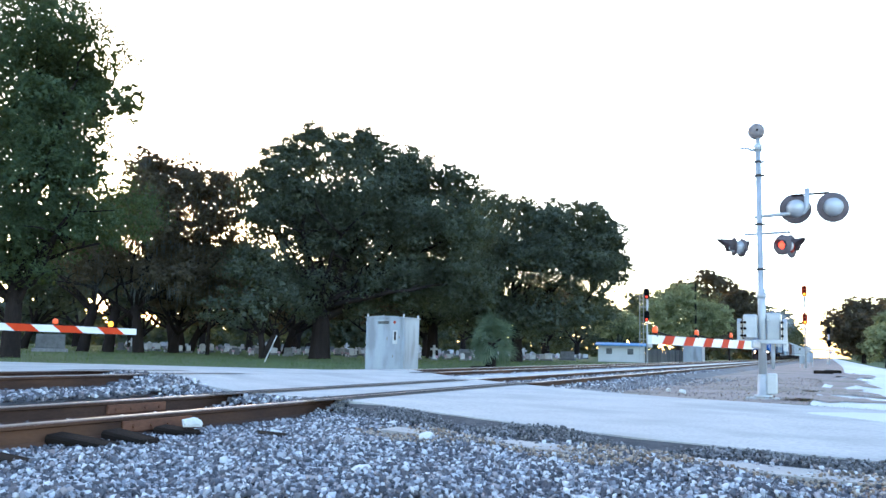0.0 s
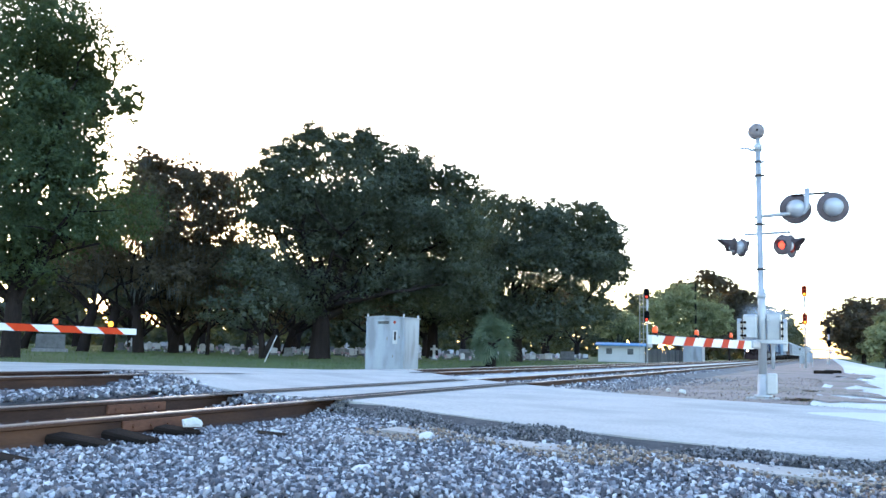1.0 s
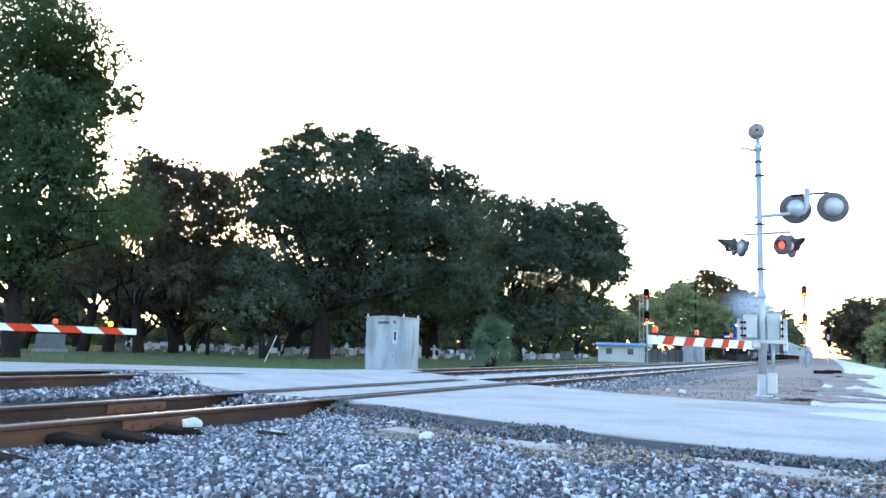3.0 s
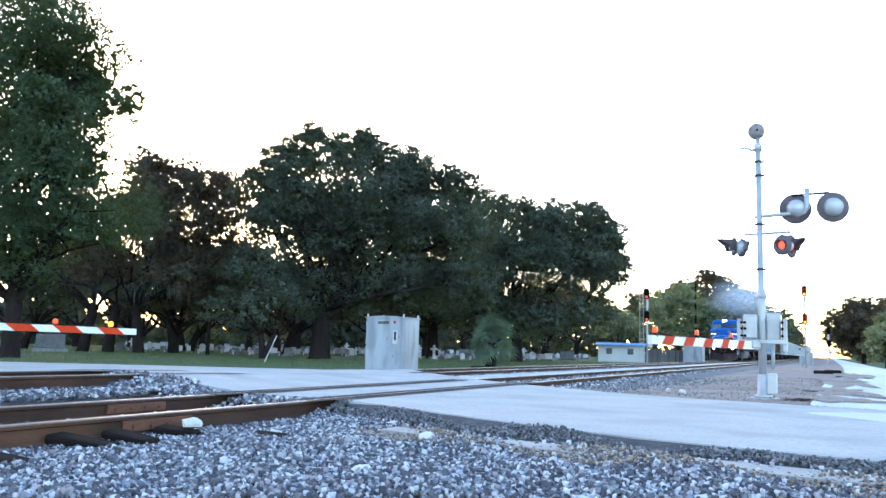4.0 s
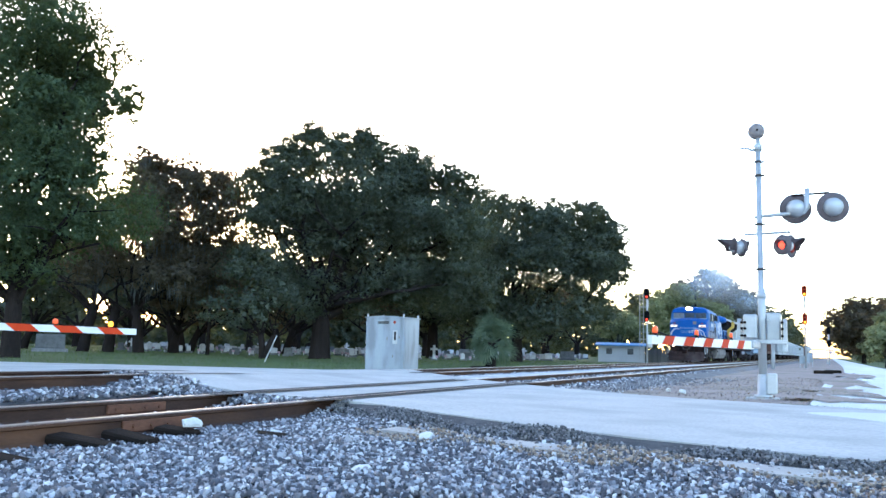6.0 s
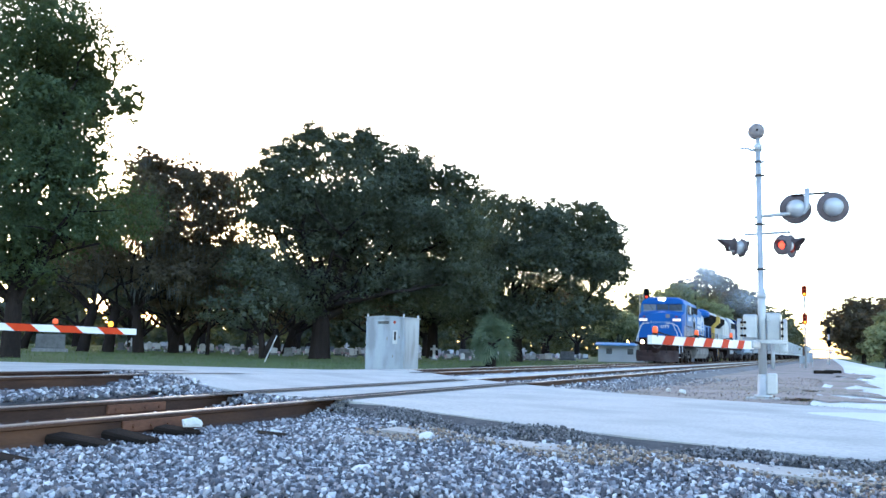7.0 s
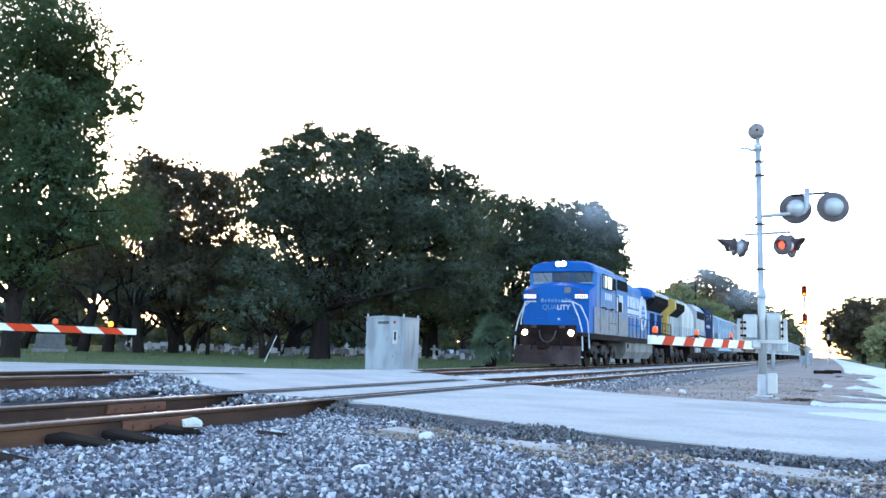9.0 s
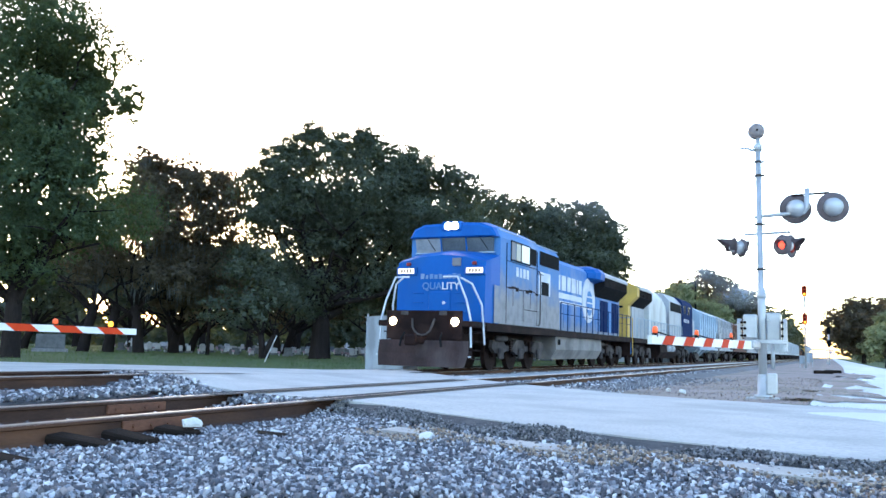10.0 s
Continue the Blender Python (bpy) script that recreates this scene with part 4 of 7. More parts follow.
for k, (x, y) in enumerate(((-58, 46), (-50, 56), (-43, 60), (-36, 66), (-29, 72), (-66, 34), (-60, 60), (-50, 72), (-40, 82), (-27, 84), (-72, 48), (-46, 50))):
    understorey(60 + k, x, y, 24.8 + 11 * k)


def far_woods(name, x0, y0, x1, y1, height, count, seed, label):
    """A belt of distant woodland."""
    rng = np.random.default_rng(seed)
    length = math.hypot(x1 - x0, y1 - y0)
    n = max(4, int(length / 3.2))
    lobes = []
    for k in range(n):
        u = (k + rng.uniform(0, 1)) / n
        for _ in range(3):
            r = rng.uniform(1.6, 3.0)
            lobes.append((x0 + (x1 - x0) * u + rng.normal(0, 3), y0 + (y1 - y0) * u + rng.normal(0, 3), rng.uniform(-0.3, height - r), r))
    v, f = leaves(rng, lobes, count * 2, 0.3)
    return tagged(fast_mesh(name, v, f, 3, MAT["leaf"]), label, "woods", kind="stuff")


far_woods("far_woods", -175, 30, -60, 165, 8.0, 62000, 91, "belt of dark woodland behind the cemetery")
far_woods("far_woods", -140, 22, -40, 150, 3.6, 32000, 95, "low dark thicket at the back of the cemetery")
far_woods("far_woods", -60, 165, -24, 210, 8.0, 10000, 92, "belt of dark woodland beyond the house")
far_woods("far_woods", -21, 150, -16.5, 300, 15.5, 20000, 96, "tall dark woodland beside the railway")
far_woods("far_woods", -17, 280, -15, 470, 19.0, 20000, 93, "line of dark woodland along the railway")
far_woods("far_woods", 8, 190, 22, 600, 9.0, 15000, 94, "line of dark woodland along the side road")
far_woods("far_woods", 16, 800, 70, 820, 8.0, 12000, 97, "dark woodland at the far end of the line")

# ---------------------------------------------------------------- loose stone
MAT["dark_stone"] = material("dark_road_grit", (0.21, 0.205, 0.21), (0.13, 0.125, 0.13), rough=0.9, scale=9, fine=70, bump=0.3, depth=0.003, per_island=0.7)


TIE_LUCK = np.random.default_rng(3)


def over_ties(xs, yy):
    """Thins the stones over the ties of the near track."""
    near = (np.abs(xs - NEAR_X) < 1.33) & (np.abs((yy + 6.0 + 0.255) % 0.51 - 0.255) < 0.12)
    return ~near | (TIE_LUCK.random(len(xs)) < 0.22)


def off_road_near(xs, yy):
    d = road_side(xs, yy)
    thin = (d > -0.98) & (xs > -4.0) & (TIE_LUCK.random(len(xs)) > 0.15)
    return (d < -0.55) & ~thin & over_ties(xs, yy) & (xs < 0.06 * yy + 0.25) & (yy > 2.6 + 0.6 * (xs + 4.2))


stones("loose_ballast", 110000, NEAR_X + 0.85, 1.0, 2.2, 9.6, 0.034, 31, off_road_near, "heap of grey crushed stone beside the track")
stones("loose_ballast", 13000, NEAR_X - 2.1, NEAR_X + 0.72, 2.0, 9.9, 0.05, 32,
       lambda x, y: (road_side(x, y) < 0.1) & over_ties(x, y) & (np.abs(np.abs(x - NEAR_X) - GAUGE) > 0.09), "grey crushed stone between the rails")
stones("loose_ballast", 20000, TRAIN_X - 2.4, NEAR_X - 2.0, 3.0, 12.5, 0.055, 33,
       lambda x, y: (road_side(x, y) < 0.2) & (np.abs(np.abs(x - TRAIN_X) - GAUGE) > 0.09), "grey crushed stone between the two tracks")


def far_edge(xs):
    return np.interp(-xs, [-p[0] for p in ROAD_FAR], [p[1] for p in ROAD_FAR])


stones("loose_ballast", 18000, TRAIN_X - 2.2, NEAR_X + 1.45, 14.0, 48, 0.065, 34,
       lambda x, y: (y > far_edge(x) + 0.1) & ((x < -9.2) | (x > -7.55)) & (np.abs(np.abs(x - TRAIN_X) - GAUGE) > 0.09) & (np.abs(np.abs(x - NEAR_X) - GAUGE) > 0.09),
       "grey crushed stone around the tracks beyond the road")
stones("loose_ballast", 14000, -4.2, 1.0, 4.8, 7.8, 0.024, 37, lambda x, y: (np.abs(road_side(x, y) + 1.2) < 0.32 + 0.2 * np.sin(x * 3.0)),
       "sandy tan gravel along the road edge", lift=0.02, mat="tan_stone")
stones("loose_ballast", 5000, NEAR_X + 1.4, -2.6, 14.0, 30, 0.026, 35, lambda x, y: (y > far_edge(x) + 0.1) & (x < -4.4 + 0.10 * (y - 14)), "scattered small stones beside the track", mat="stone")
stones("loose_ballast", 2600, -4.0, -0.3, 14.0, 34, 0.022, 38, lambda x, y: y > far_edge(x) + 0.1, "small sandy stones on the dirt", mat="tan_stone")
stones("loose_ballast", 34000, -5.6, 1.0, 5.6, 9.6, 0.024, 36, lambda x, y: (road_side(x, y) < -0.02) & (road_side(x, y) > -0.62),
       "small dark stones along the road edge", lift=0.022, mat="dark_stone")


def lump(name, x, y, z, s, seed, label, category="stone", mat="litter"):
    rng = random.Random(seed)
    bm = bmesh.new()
    bmesh.ops.create_icosphere(bm, subdivisions=2, radius=1.0)
    for v in bm.verts:
        n = noise.noise(v.co * 1.3 + Vector((seed, 0, 0)))
        v.co *= 1 + 0.35 * n
        v.co.x *= s[0]
        v.co.y *= s[1]
        v.co.z *= s[2]
        v.co.z = max(v.co.z, -s[2] * 0.6)
    ob = link_mesh(name, bm, MAT[mat])
    ob.matrix_basis = pose(x, y, z, 0, 0, rng.uniform(0, 180))
    return tagged(ob, label, category, "pale lumps among the ballast")


for i, (x, y, z, s) in enumerate(((-5.40, 6.18, -0.07, (0.10, 0.07, 0.055)), (-6.55, 7.15, -0.13, (0.09, 0.07, 0.05)), (-3.25, 6.75, -0.10, (0.10, 0.08, 0.05)),
                                  (-2.72, 4.72, -0.12, (0.11, 0.08, 0.06)), (-4.70, 6.5, -0.14, (0.05, 0.04, 0.03)), (-4.2, 7.9, -0.12, (0.07, 0.05, 0.03)),
                                  (-2.9, 18.6, -0.12, (0.10, 0.08, 0.06)), (-3.3, 19.2, -0.12, (0.08, 0.06, 0.05)))):
    lump("limestone_lump", x, y, z, s, i + 3, "pale limestone lump lying on the ballast")

# short broken tie ends lying beside the near rail
for x, y, a, l in ((-5.5, 5.02, 6, 0.62), (-5.12, 3.98, 4, 0.5), (-5.45, 5.48, -6, 0.55), (-5.5, 6.1, 9, 0.4), (-4.6, 6.3, 30, 0.3)):
    bm = bmesh.new()
    box(bm, -l / 2, l / 2, -0.1, 0.1, -0.1, 0.035, 0.02)
    ob = tagged(link_mesh("tie_end", bm, MAT["tie"]), "dark broken tie end lying in the ballast", "railway tie", "loose tie ends")
    ob.matrix_basis = pose(x, y, -0.15, 4, 5, a)


def tufts(name, count, place, size, seed, mat, label):
    rng = np.random.default_rng(seed)
    p = place(rng, count)
    n = len(p)
    a = rng.uniform(0, 6.28, n)
    h = size * rng.uniform(0.4, 1.3, n)
    w = h * 0.12
    ax = np.stack([np.cos(a) * w, np.sin(a) * w, 0 * a], 1)
    tip = np.stack([rng.normal(0, 0.35, n) * h, rng.normal(0, 0.35, n) * h, h], 1)
    v = np.stack([p - ax, p + ax, p + tip], 1).reshape(-1, 3)
    return tagged(fast_mesh(name, v, np.arange(n * 3).reshape(-1, 3), 3, MAT[mat]), label, "grass", kind="stuff")


def lawn_place(rng, n):
    x = rng.uniform(-75, -14.5, n)
    y = rng.uniform(12, 75, n)
    ok = (y > far_edge(x) + 0.3) | (y < far_edge(x) - 14)
    x, y = x[ok], y[ok]
    return np.stack([x, y, np.interp(x, PROFILE_X, PROFILE_Z) - 0.03], 1)


tufts("lawn_grass", 60000, lawn_place, 0.10, 41, "blade", "short green cemetery lawn")


def verge_place(rng, n):
    s = np.array(PATCHES)[rng.integers(0, len(PATCHES), n)]
    x = s[:, 0] + rng.normal(0, 0.4, n) * s[:, 2]
    y = s[:, 1] + rng.normal(0, 0.45, n) * s[:, 3]
    return np.stack([x, y, np.full(n, -0.1)], 1)


tufts("verge_weeds", 1500, verge_place, 0.05, 42, "dry_blade", "patchy yellow-green weeds along the side road")



def road_edge_place(rng, n):
    x = rng.uniform(-0.9, 4.5, n)
    y = np.interp(-x, [-p[0] for p in ROAD_FAR], [p[1] for p in ROAD_FAR]) + np.abs(rng.normal(0, 0.16, n)) + 0.02
    return np.stack([x, y, np.full(n, -0.1)], 1)


tufts("edge_weeds", 2600, road_edge_place, 0.055, 43, "blade", "low green weeds along the far road edge")

# ---------------------------------------------------------------- relay cabinet
cab = thing("relay_cabinet", pose(-14.30, 26.62, -0.26), "weathered grey aluminium relay cabinet on the far road edge", "relay cabinet")
bm = bmesh.new()
box(bm, -0.80, 0.80, -0.64, 0.64, -0.1, 0.06, 0.01)
part("plinth", bm, "concrete", cab, "low concrete plinth")
bm = bmesh.new()
box(bm, -0.76, 0.76, -0.60, 0.60, 0.06, 1.93, 0.012)
part("body", bm, "cabinet", cab)
bm = bmesh.new()
extrude(bm, [(-0.80, 1.93), (0.80, 1.93), (0.80, 1.955), (0.4, 1.995), (0.0, 2.01), (-0.4, 1.995), (-0.80, 1.955)], "y", -0.64, 0.64)
part("roof", bm, "cabinet", cab)
bm = bmesh.new()
box(bm, -0.71, 0.66, -0.622, -0.602, 0.12, 1.86, 0.006)
door = part("door", bm, "cabinet", cab)
bm = bmesh.new()
box(bm, 0.40, 0.47, -0.65, -0.622, 1.15, 1.45, 0.008)
part("handle", bm, "dark_steel", door, "dark door handle")
bm = bmesh.new()
box(bm, 0.34, 0.53, -0.634, -0.622, 1.02, 1.50, 0.004)
part("latch_plate", bm, "silver", door)
bm = bmesh.new()
for z in (1.72, 1.745, 1.77, 1.795):
    box(bm, -0.28, 0.18, -0.64, -0.622, z, z + 0.012)
part("vent", bm, "black", door, "slotted vent")
bm = bmesh.new()
for z in (0.35, 1.0, 1.65):
    tube(bm, [(-0.735, -0.63, z), (-0.735, -0.63, z + 0.14)], 0.015, 8)
part("hinge", bm, "silver", door)
bm = bmesh.new()
disc(bm, (0.40, -0.625, 1.78), (0, 1, 0), 0.05, 0.02, 12)
part("badge", bm, "red_dim", door, "small red round badge")
srng = random.Random(21)
for k in range(4):
    bm = bmesh.new()
    x, z = srng.uniform(0.02, 0.6), srng.uniform(0.55, 1.5)
    box(bm, x - srng.uniform(0.01, 0.03), x + srng.uniform(0.01, 0.03), -0.626, -0.621, z - srng.uniform(0.03, 0.2), z + srng.uniform(0.02, 0.06))
    part("scuff_mark", bm, "tank", door, "faint dark scuff mark")
for sx in (-0.72, 0.72):
    for sy in (-0.56, 0.56):
        bm = bmesh.new()
        box(bm, sx - 0.03, sx + 0.03, sy - 0.015, sy + 0.015, 1.93, 2.07, 0.005)
        part("lifting_lug", bm, "silver", cab)
bm = bmesh.new()
box(bm, 0.764, 0.776, -0.5, 0.5, 0.14, 1.84, 0.004)
part("side_panel", bm, "cabinet", cab)

# ---------------------------------------------------------------- crossing gates


def hooded_lamp(parent, c, facing, lens_mat, r=0.15, plate=0.25, hood=0.3, hs=1.0):
    """A round flasher: black plate, hood, lens and housing. facing: unit direction of its light."""
    c, d = Vector(c), Vector(facing).normalized()
    bm = bmesh.new()
    tube(bm, [c - d * 0.01, c + d * 0.01], plate, 24)
    head = part("backplate", bm, "dull_black", parent, "round black backplate", True)
    bm = bmesh.new()
    tube(bm, [c - d * 0.26, c - d * 0.22, c - d * 0.12, c - d * 0.012], [0.07 * hs, 0.15 * hs, 0.19 * hs, 0.205 * hs], 20)
    part("housing", bm, "silver", head, "silver lamp housing", True)
    bm = bmesh.new()
    tube(bm, [c + d * 0.012, c + d * 0.03, c + d * 0.045], [r, r * 0.9, r * 0.4], 20)
    part("lens", bm, lens_mat, head, "", True)
    bm = bmesh.new()
    side = d.cross(Vector((0, 0, 1))).normalized()
    rings = []
    for q, ln in ((0.012, 1.0), (hood, 1.0)):
        ring = []
        for k in range(13):
            a = math.pi * (-0.18 + 1.36 * k / 12)
            cut = 1.0 if q < 0.1 else (0.35 + 0.65 * max(0.0, math.sin(a)))
            ring.append(bm.verts.new(c + d * (0.012 + (q - 0.012) * cut) + (side * math.cos(a) + Vector((0, 0, 1)) * math.sin(a)) * (r + 0.025)))
        rings.append(ring)
    for k in range(12):
        bm.faces.new((rings[0][k], rings[0][k + 1], rings[1][k + 1], rings[1][k]))
    bmesh.ops.solidify(bm, geom=bm.faces[:], thickness=0.008)
    part("hood", bm, "dull_black", head, "black curved hood")
    return head


def gate_arm(parent, y0, y1, z0, z1, x, h0, h1, stripe, lamps):
    """A striped arm from its pivot y0 to its tip y1, with lamps on top."""

    def zc(y):
        return z0 + (z1 - z0) * (y - y0) / (y1 - y0)

    def hh(y):
        return h0 + (h1 - h0) * (y - y0) / (y1 - y0)

    bm = bmesh.new()
    a, b = [[bm.verts.new((x + dx, y, zc(y) + dz * hh(y) / 2)) for dx, dz in ((-0.018, -1), (0.018, -1), (0.018, 1), (-0.018, 1))] for y in (y0, y1)]
    for k in range(4):
        bm.faces.new((a[k], a[(k + 1) % 4], b[(k + 1) % 4], b[k]))
    bm.faces.new(a)
    bm.faces.new(b)
    bmesh.ops.recalc_face_normals(bm, faces=bm.faces)
    arm = part("gate_arm", bm, "white", parent, "white gate arm with orange-red stripes")
    for p, w, slant in stripe:
        bm = bmesh.new()
        for dx in (-0.0215, 0.0215):
            q = [bm.verts.new((x + dx, y, zc(y) + dz * hh(y) / 2 * 1.0)) for y, dz in
                 ((p - w / 2 - slant, -1), (p + w / 2 - slant, -1), (p + w / 2 + slant, 1), (p - w / 2 + slant, 1))]
            bm.faces.new(q)
        part("stripe", bm, "red_stripe", arm, "orange-red diagonal stripe")
    for y, m, r in lamps:
        bm = bmesh.new()
        c = Vector((x, y, zc(y) + hh(y) / 2 + r + 0.012))
        tube(bm, [c + Vector((-0.02, 0, 0)), c + Vector((-0.014, 0, 0)), c + Vector((0.014, 0, 0)), c + Vector((0.02, 0, 0))], [r * 0.6, r, r, r * 0.6], 14)
        lamp = part("arm_lamp", bm, m, arm, "round lamp on top of the gate arm", True)
        bm = bmesh.new()
        box(bm, x - 0.02, x + 0.02, y - 0.025, y + 0.025, zc(y) + hh(y) / 2 - 0.01, zc(y) + hh(y) / 2 + 0.02)
        part("lamp_bracket", bm, "black", arm)
    bm = bmesh.new()
    ys2 = [q[0] for q in lamps]
    for p, q in zip(ys2, ys2[1:]):
        pts = []
        for k in range(9):
            u = k / 8
            y = p + (q - p) * u
            pts.append((x + 0.012, y, zc(y) + hh(y) / 2 + 0.03 - 0.035 * math.sin(math.pi * u)))
        tube(bm, pts, 0.007, 5)
    if len(ys2) > 1:
        part("lamp_cable", bm, "black", arm, "black lamp cable")
    else:
        bm.free()
    return arm


MX, MY, MZ = -1.21, 17.57, -0.16
gate = thing("crossing_signal", pose(0, 0, 0), "silver crossing signal mast with lowered striped gate arm", "crossing signal", "crossing gates")
bm = bmesh.new()
box(bm, MX - 0.32, MX + 0.32, MY - 0.32, MY + 0.32, MZ - 0.3, MZ + 0.05, 0.02)
part("foundation", bm, "concrete", gate, "square concrete foundation")
bm = bmesh.new()
tube(bm, [(MX, MY, MZ + 0.05), (MX, MY, MZ + 0.10), (MX, MY, MZ + 0.11), (MX, MY, MZ + 0.46), (MX, MY, MZ + 0.5)], [0.17, 0.17, 0.105, 0.10, 0.08], 16)
part("base_casting", bm, "silver", gate, "flared mast base", True)
bm = bmesh.new()
tube(bm, [(MX, MY, MZ + 0.4), (MX, MY, 2.0), (MX - 0.01, MY, 2.02), (MX - 0.02, MY, 4.82)], [0.078, 0.076, 0.058, 0.054], 14)
part("mast", bm, "silver", gate, "round silver mast", True)
bm = bmesh.new()
box(bm, MX + 0.07, MX + 0.26, MY - 0.1, MY + 0.14, MZ + 0.12, MZ + 0.52, 0.02)
part("junction_box", bm, "silver", gate, "small junction box at the foot")
bm = bmesh.new()
tube(bm, [(MX + 0.19, MY + 0.02, MZ + 0.6), (MX + 0.19, MY + 0.02, 0.95)], 0.035, 10)
part("conduit", bm, "silver", gate, "", True)
# mechanism housing and counterweights
bm = bmesh.new()
box(bm, MX + 0.06, MX + 0.34, MY + 0.07, MY + 0.5, 0.98, 1.55, 0.03)
part("gate_mechanism", bm, "silver", gate, "boxy gate drive housing")
bm = bmesh.new()
box(bm, MX - 0.34, MX - 0.08, MY - 0.2, MY + 0.22, 1.02, 1.50, 0.03)
part("gate_mechanism", bm, "silver", gate, "boxy gate drive housing")
for sx in (-0.42, 0.42):
    bm = bmesh.new()
    extrude(bm, [(MY - 0.12, 0.80 if sx > 0 else 0.95), (MY + 0.14, 0.80 if sx > 0 else 0.95), (MY + 0.14, 1.33), (MY + 0.07, 1.42), (MY - 0.05, 1.42), (MY - 0.12, 1.33)], "x",
            MX + sx - 0.035, MX + sx + 0.035)
    part("arm_support", bm, "silver", gate, "upright arm support plate")
bm = bmesh.new()
box(bm, MX - 0.47, MX + 0.47, MY - 0.16, MY - 0.09, 0.93, 1.01, 0.01)
part("cross_bar", bm, "silver", gate)
for z in (1.08, 1.22, 1.34):
    for sx in (-0.3, -0.36, 0.38):
        bm = bmesh.new()
        disc(bm, (MX + sx, MY - 0.22, z), (0, 1, 0), 0.028, 0.05, 8)
        part("bolt", bm, "dark_steel", gate)
for sx in (-1, 1):
    bm = bmesh.new()
    tube(bm, [(MX + sx * 0.11, MY - 0.13, 1.4), (MX + sx * 0.11, MY + 0.13, 1.4)], 0.03, 8)
    part("clamp", bm, "silver", gate)
bm = bmesh.new()
tube(bm, [(MX, MY, 1.82), (MX, MY, 1.93)], 0.092, 14)
part("collar", bm, "silver", gate, "", True)
# bell and small bracket on top
bm = bmesh.new()
tube(bm, [(MX - 0.02, MY, 4.80), (MX - 0.02, MY, 4.92), (MX - 0.02, MY, 4.95), (MX - 0.02, MY, 5.06)], [0.08, 0.08, 0.045, 0.04], 12)
part("mast_cap", bm, "silver", gate, "", True)
bm = bmesh.new()
c = Vector((MX - 0.04, MY - 0.02, 5.21))
d = Vector((0.2, -1, 0)).normalized()
tube(bm, [c + d * 0.08, c + d * 0.075, c + d * 0.04, c - d * 0.06, c - d * 0.08], [0.05, 0.11, 0.15, 0.165, 0.1], 20)
bell = part("bell", bm, "bell_metal", gate, "round grey crossing bell", True)
bm = bmesh.new()
disc(bm, c + d * 0.09, d, 0.022, 0.03, 10)
part("bell_bolt", bm, "dark_steel", bell)
bm = bmesh.new()
tube(bm, [(MX - 0.02, MY, 4.80), (MX - 0.16, MY, 4.83), (MX - 0.22, MY, 4.87), (MX - 0.36, MY, 4.88)], [0.03, 0.025, 0.02, 0.015], 8)
part("bracket", bm, "silver", gate)
for z in (4.57, 4.29, 3.3, 2.4):
    bm = bmesh.new()
    tube(bm, [(MX - 0.02, MY, z - 0.02), (MX - 0.02, MY, z + 0.02)], 0.068, 12)
    tube(bm, [(MX - 0.1, MY, z), (MX + 0.1, MY, z)], 0.018, 8)
    part("clamp_band", bm, "truck_frame", gate)
# upper flasher pair on a side arm
bm = bmesh.new()
tube(bm, [(MX - 0.1, MY, 3.45), (MX + 0.62, MY, 3.50), (MX + 0.80, MY, 3.52), (MX + 0.86, MY, 3.60), (MX + 0.87, MY, 3.98)], [0.032, 0.045, 0.055, 0.055, 0.05], 10)
part("side_arm", bm, "silver", gate, "bent silver side arm", True)
bm = bmesh.new()
tube(bm, [(MX + 0.60, MY + 0.05, 3.86), (MX + 1.26, MY - 0.05, 3.87)], 0.022, 8)
part("lamp_bar", bm, "dark_steel", gate)
hooded_lamp(gate, (MX + 0.65, MY + 0.10, 3.60), (-0.22, 1, 0), "red_dim", plate=0.30, hs=0.88)
hooded_lamp(gate, (MX + 1.32, MY - 0.05, 3.58), (-0.22, 1, 0), "red_dim", plate=0.295, hs=0.88)
# lower flashers, facing both ways along the road
bm = bmesh.new()
tube(bm, [(MX - 0.30, MY, 3.10), (MX + 0.56, MY, 3.13)], 0.025, 8)
part("lamp_bar", bm, "silver", gate)
hooded_lamp(gate, (MX - 0.50, MY - 0.02, 2.86), (-1, -0.42, 0), "red_dim", plate=0.19, hood=0.34, r=0.13, hs=0.62)
hooded_lamp(gate, (MX - 0.36, MY + 0.06, 2.84), (1, 0.7, 0), "red_dim", plate=0.19, hood=0.14, r=0.13, hs=0.62)
hooded_lamp(gate, (MX + 0.56, MY - 0.02, 2.84), (0.95, -0.40, 0), "red_dim", plate=0.23, hood=0.28, r=0.13, hs=0.62)
hooded_lamp(gate, (MX + 0.42, MY - 0.36, 2.83), (-0.55, -0.83, 0), "red_lens", plate=0.2, hood=0.16, r=0.075, hs=0.62)
# the lowered arm
bm = bmesh.new()
box(bm, MX - 0.16, MX - 0.02, MY - 1.6, MY + 0.1, 0.83, 0.97, 0.02)
part("arm_bracket", bm, "silver", gate)
gate_arm(gate, 16.4, 6.73, 0.885, 0.80, -1.30, 0.15, 0.07,
         [(7.48, 0.50, 0.09), (8.67, 0.62, 0.11), (10.12, 0.70, 0.13), (11.85, 0.76, 0.15), (14.0, 1.0, 0.19)],
         [(6.95, "orange_lens", 0.032), (9.3, "orange_lens", 0.036), (12.75, "orange_lens", 0.044)])

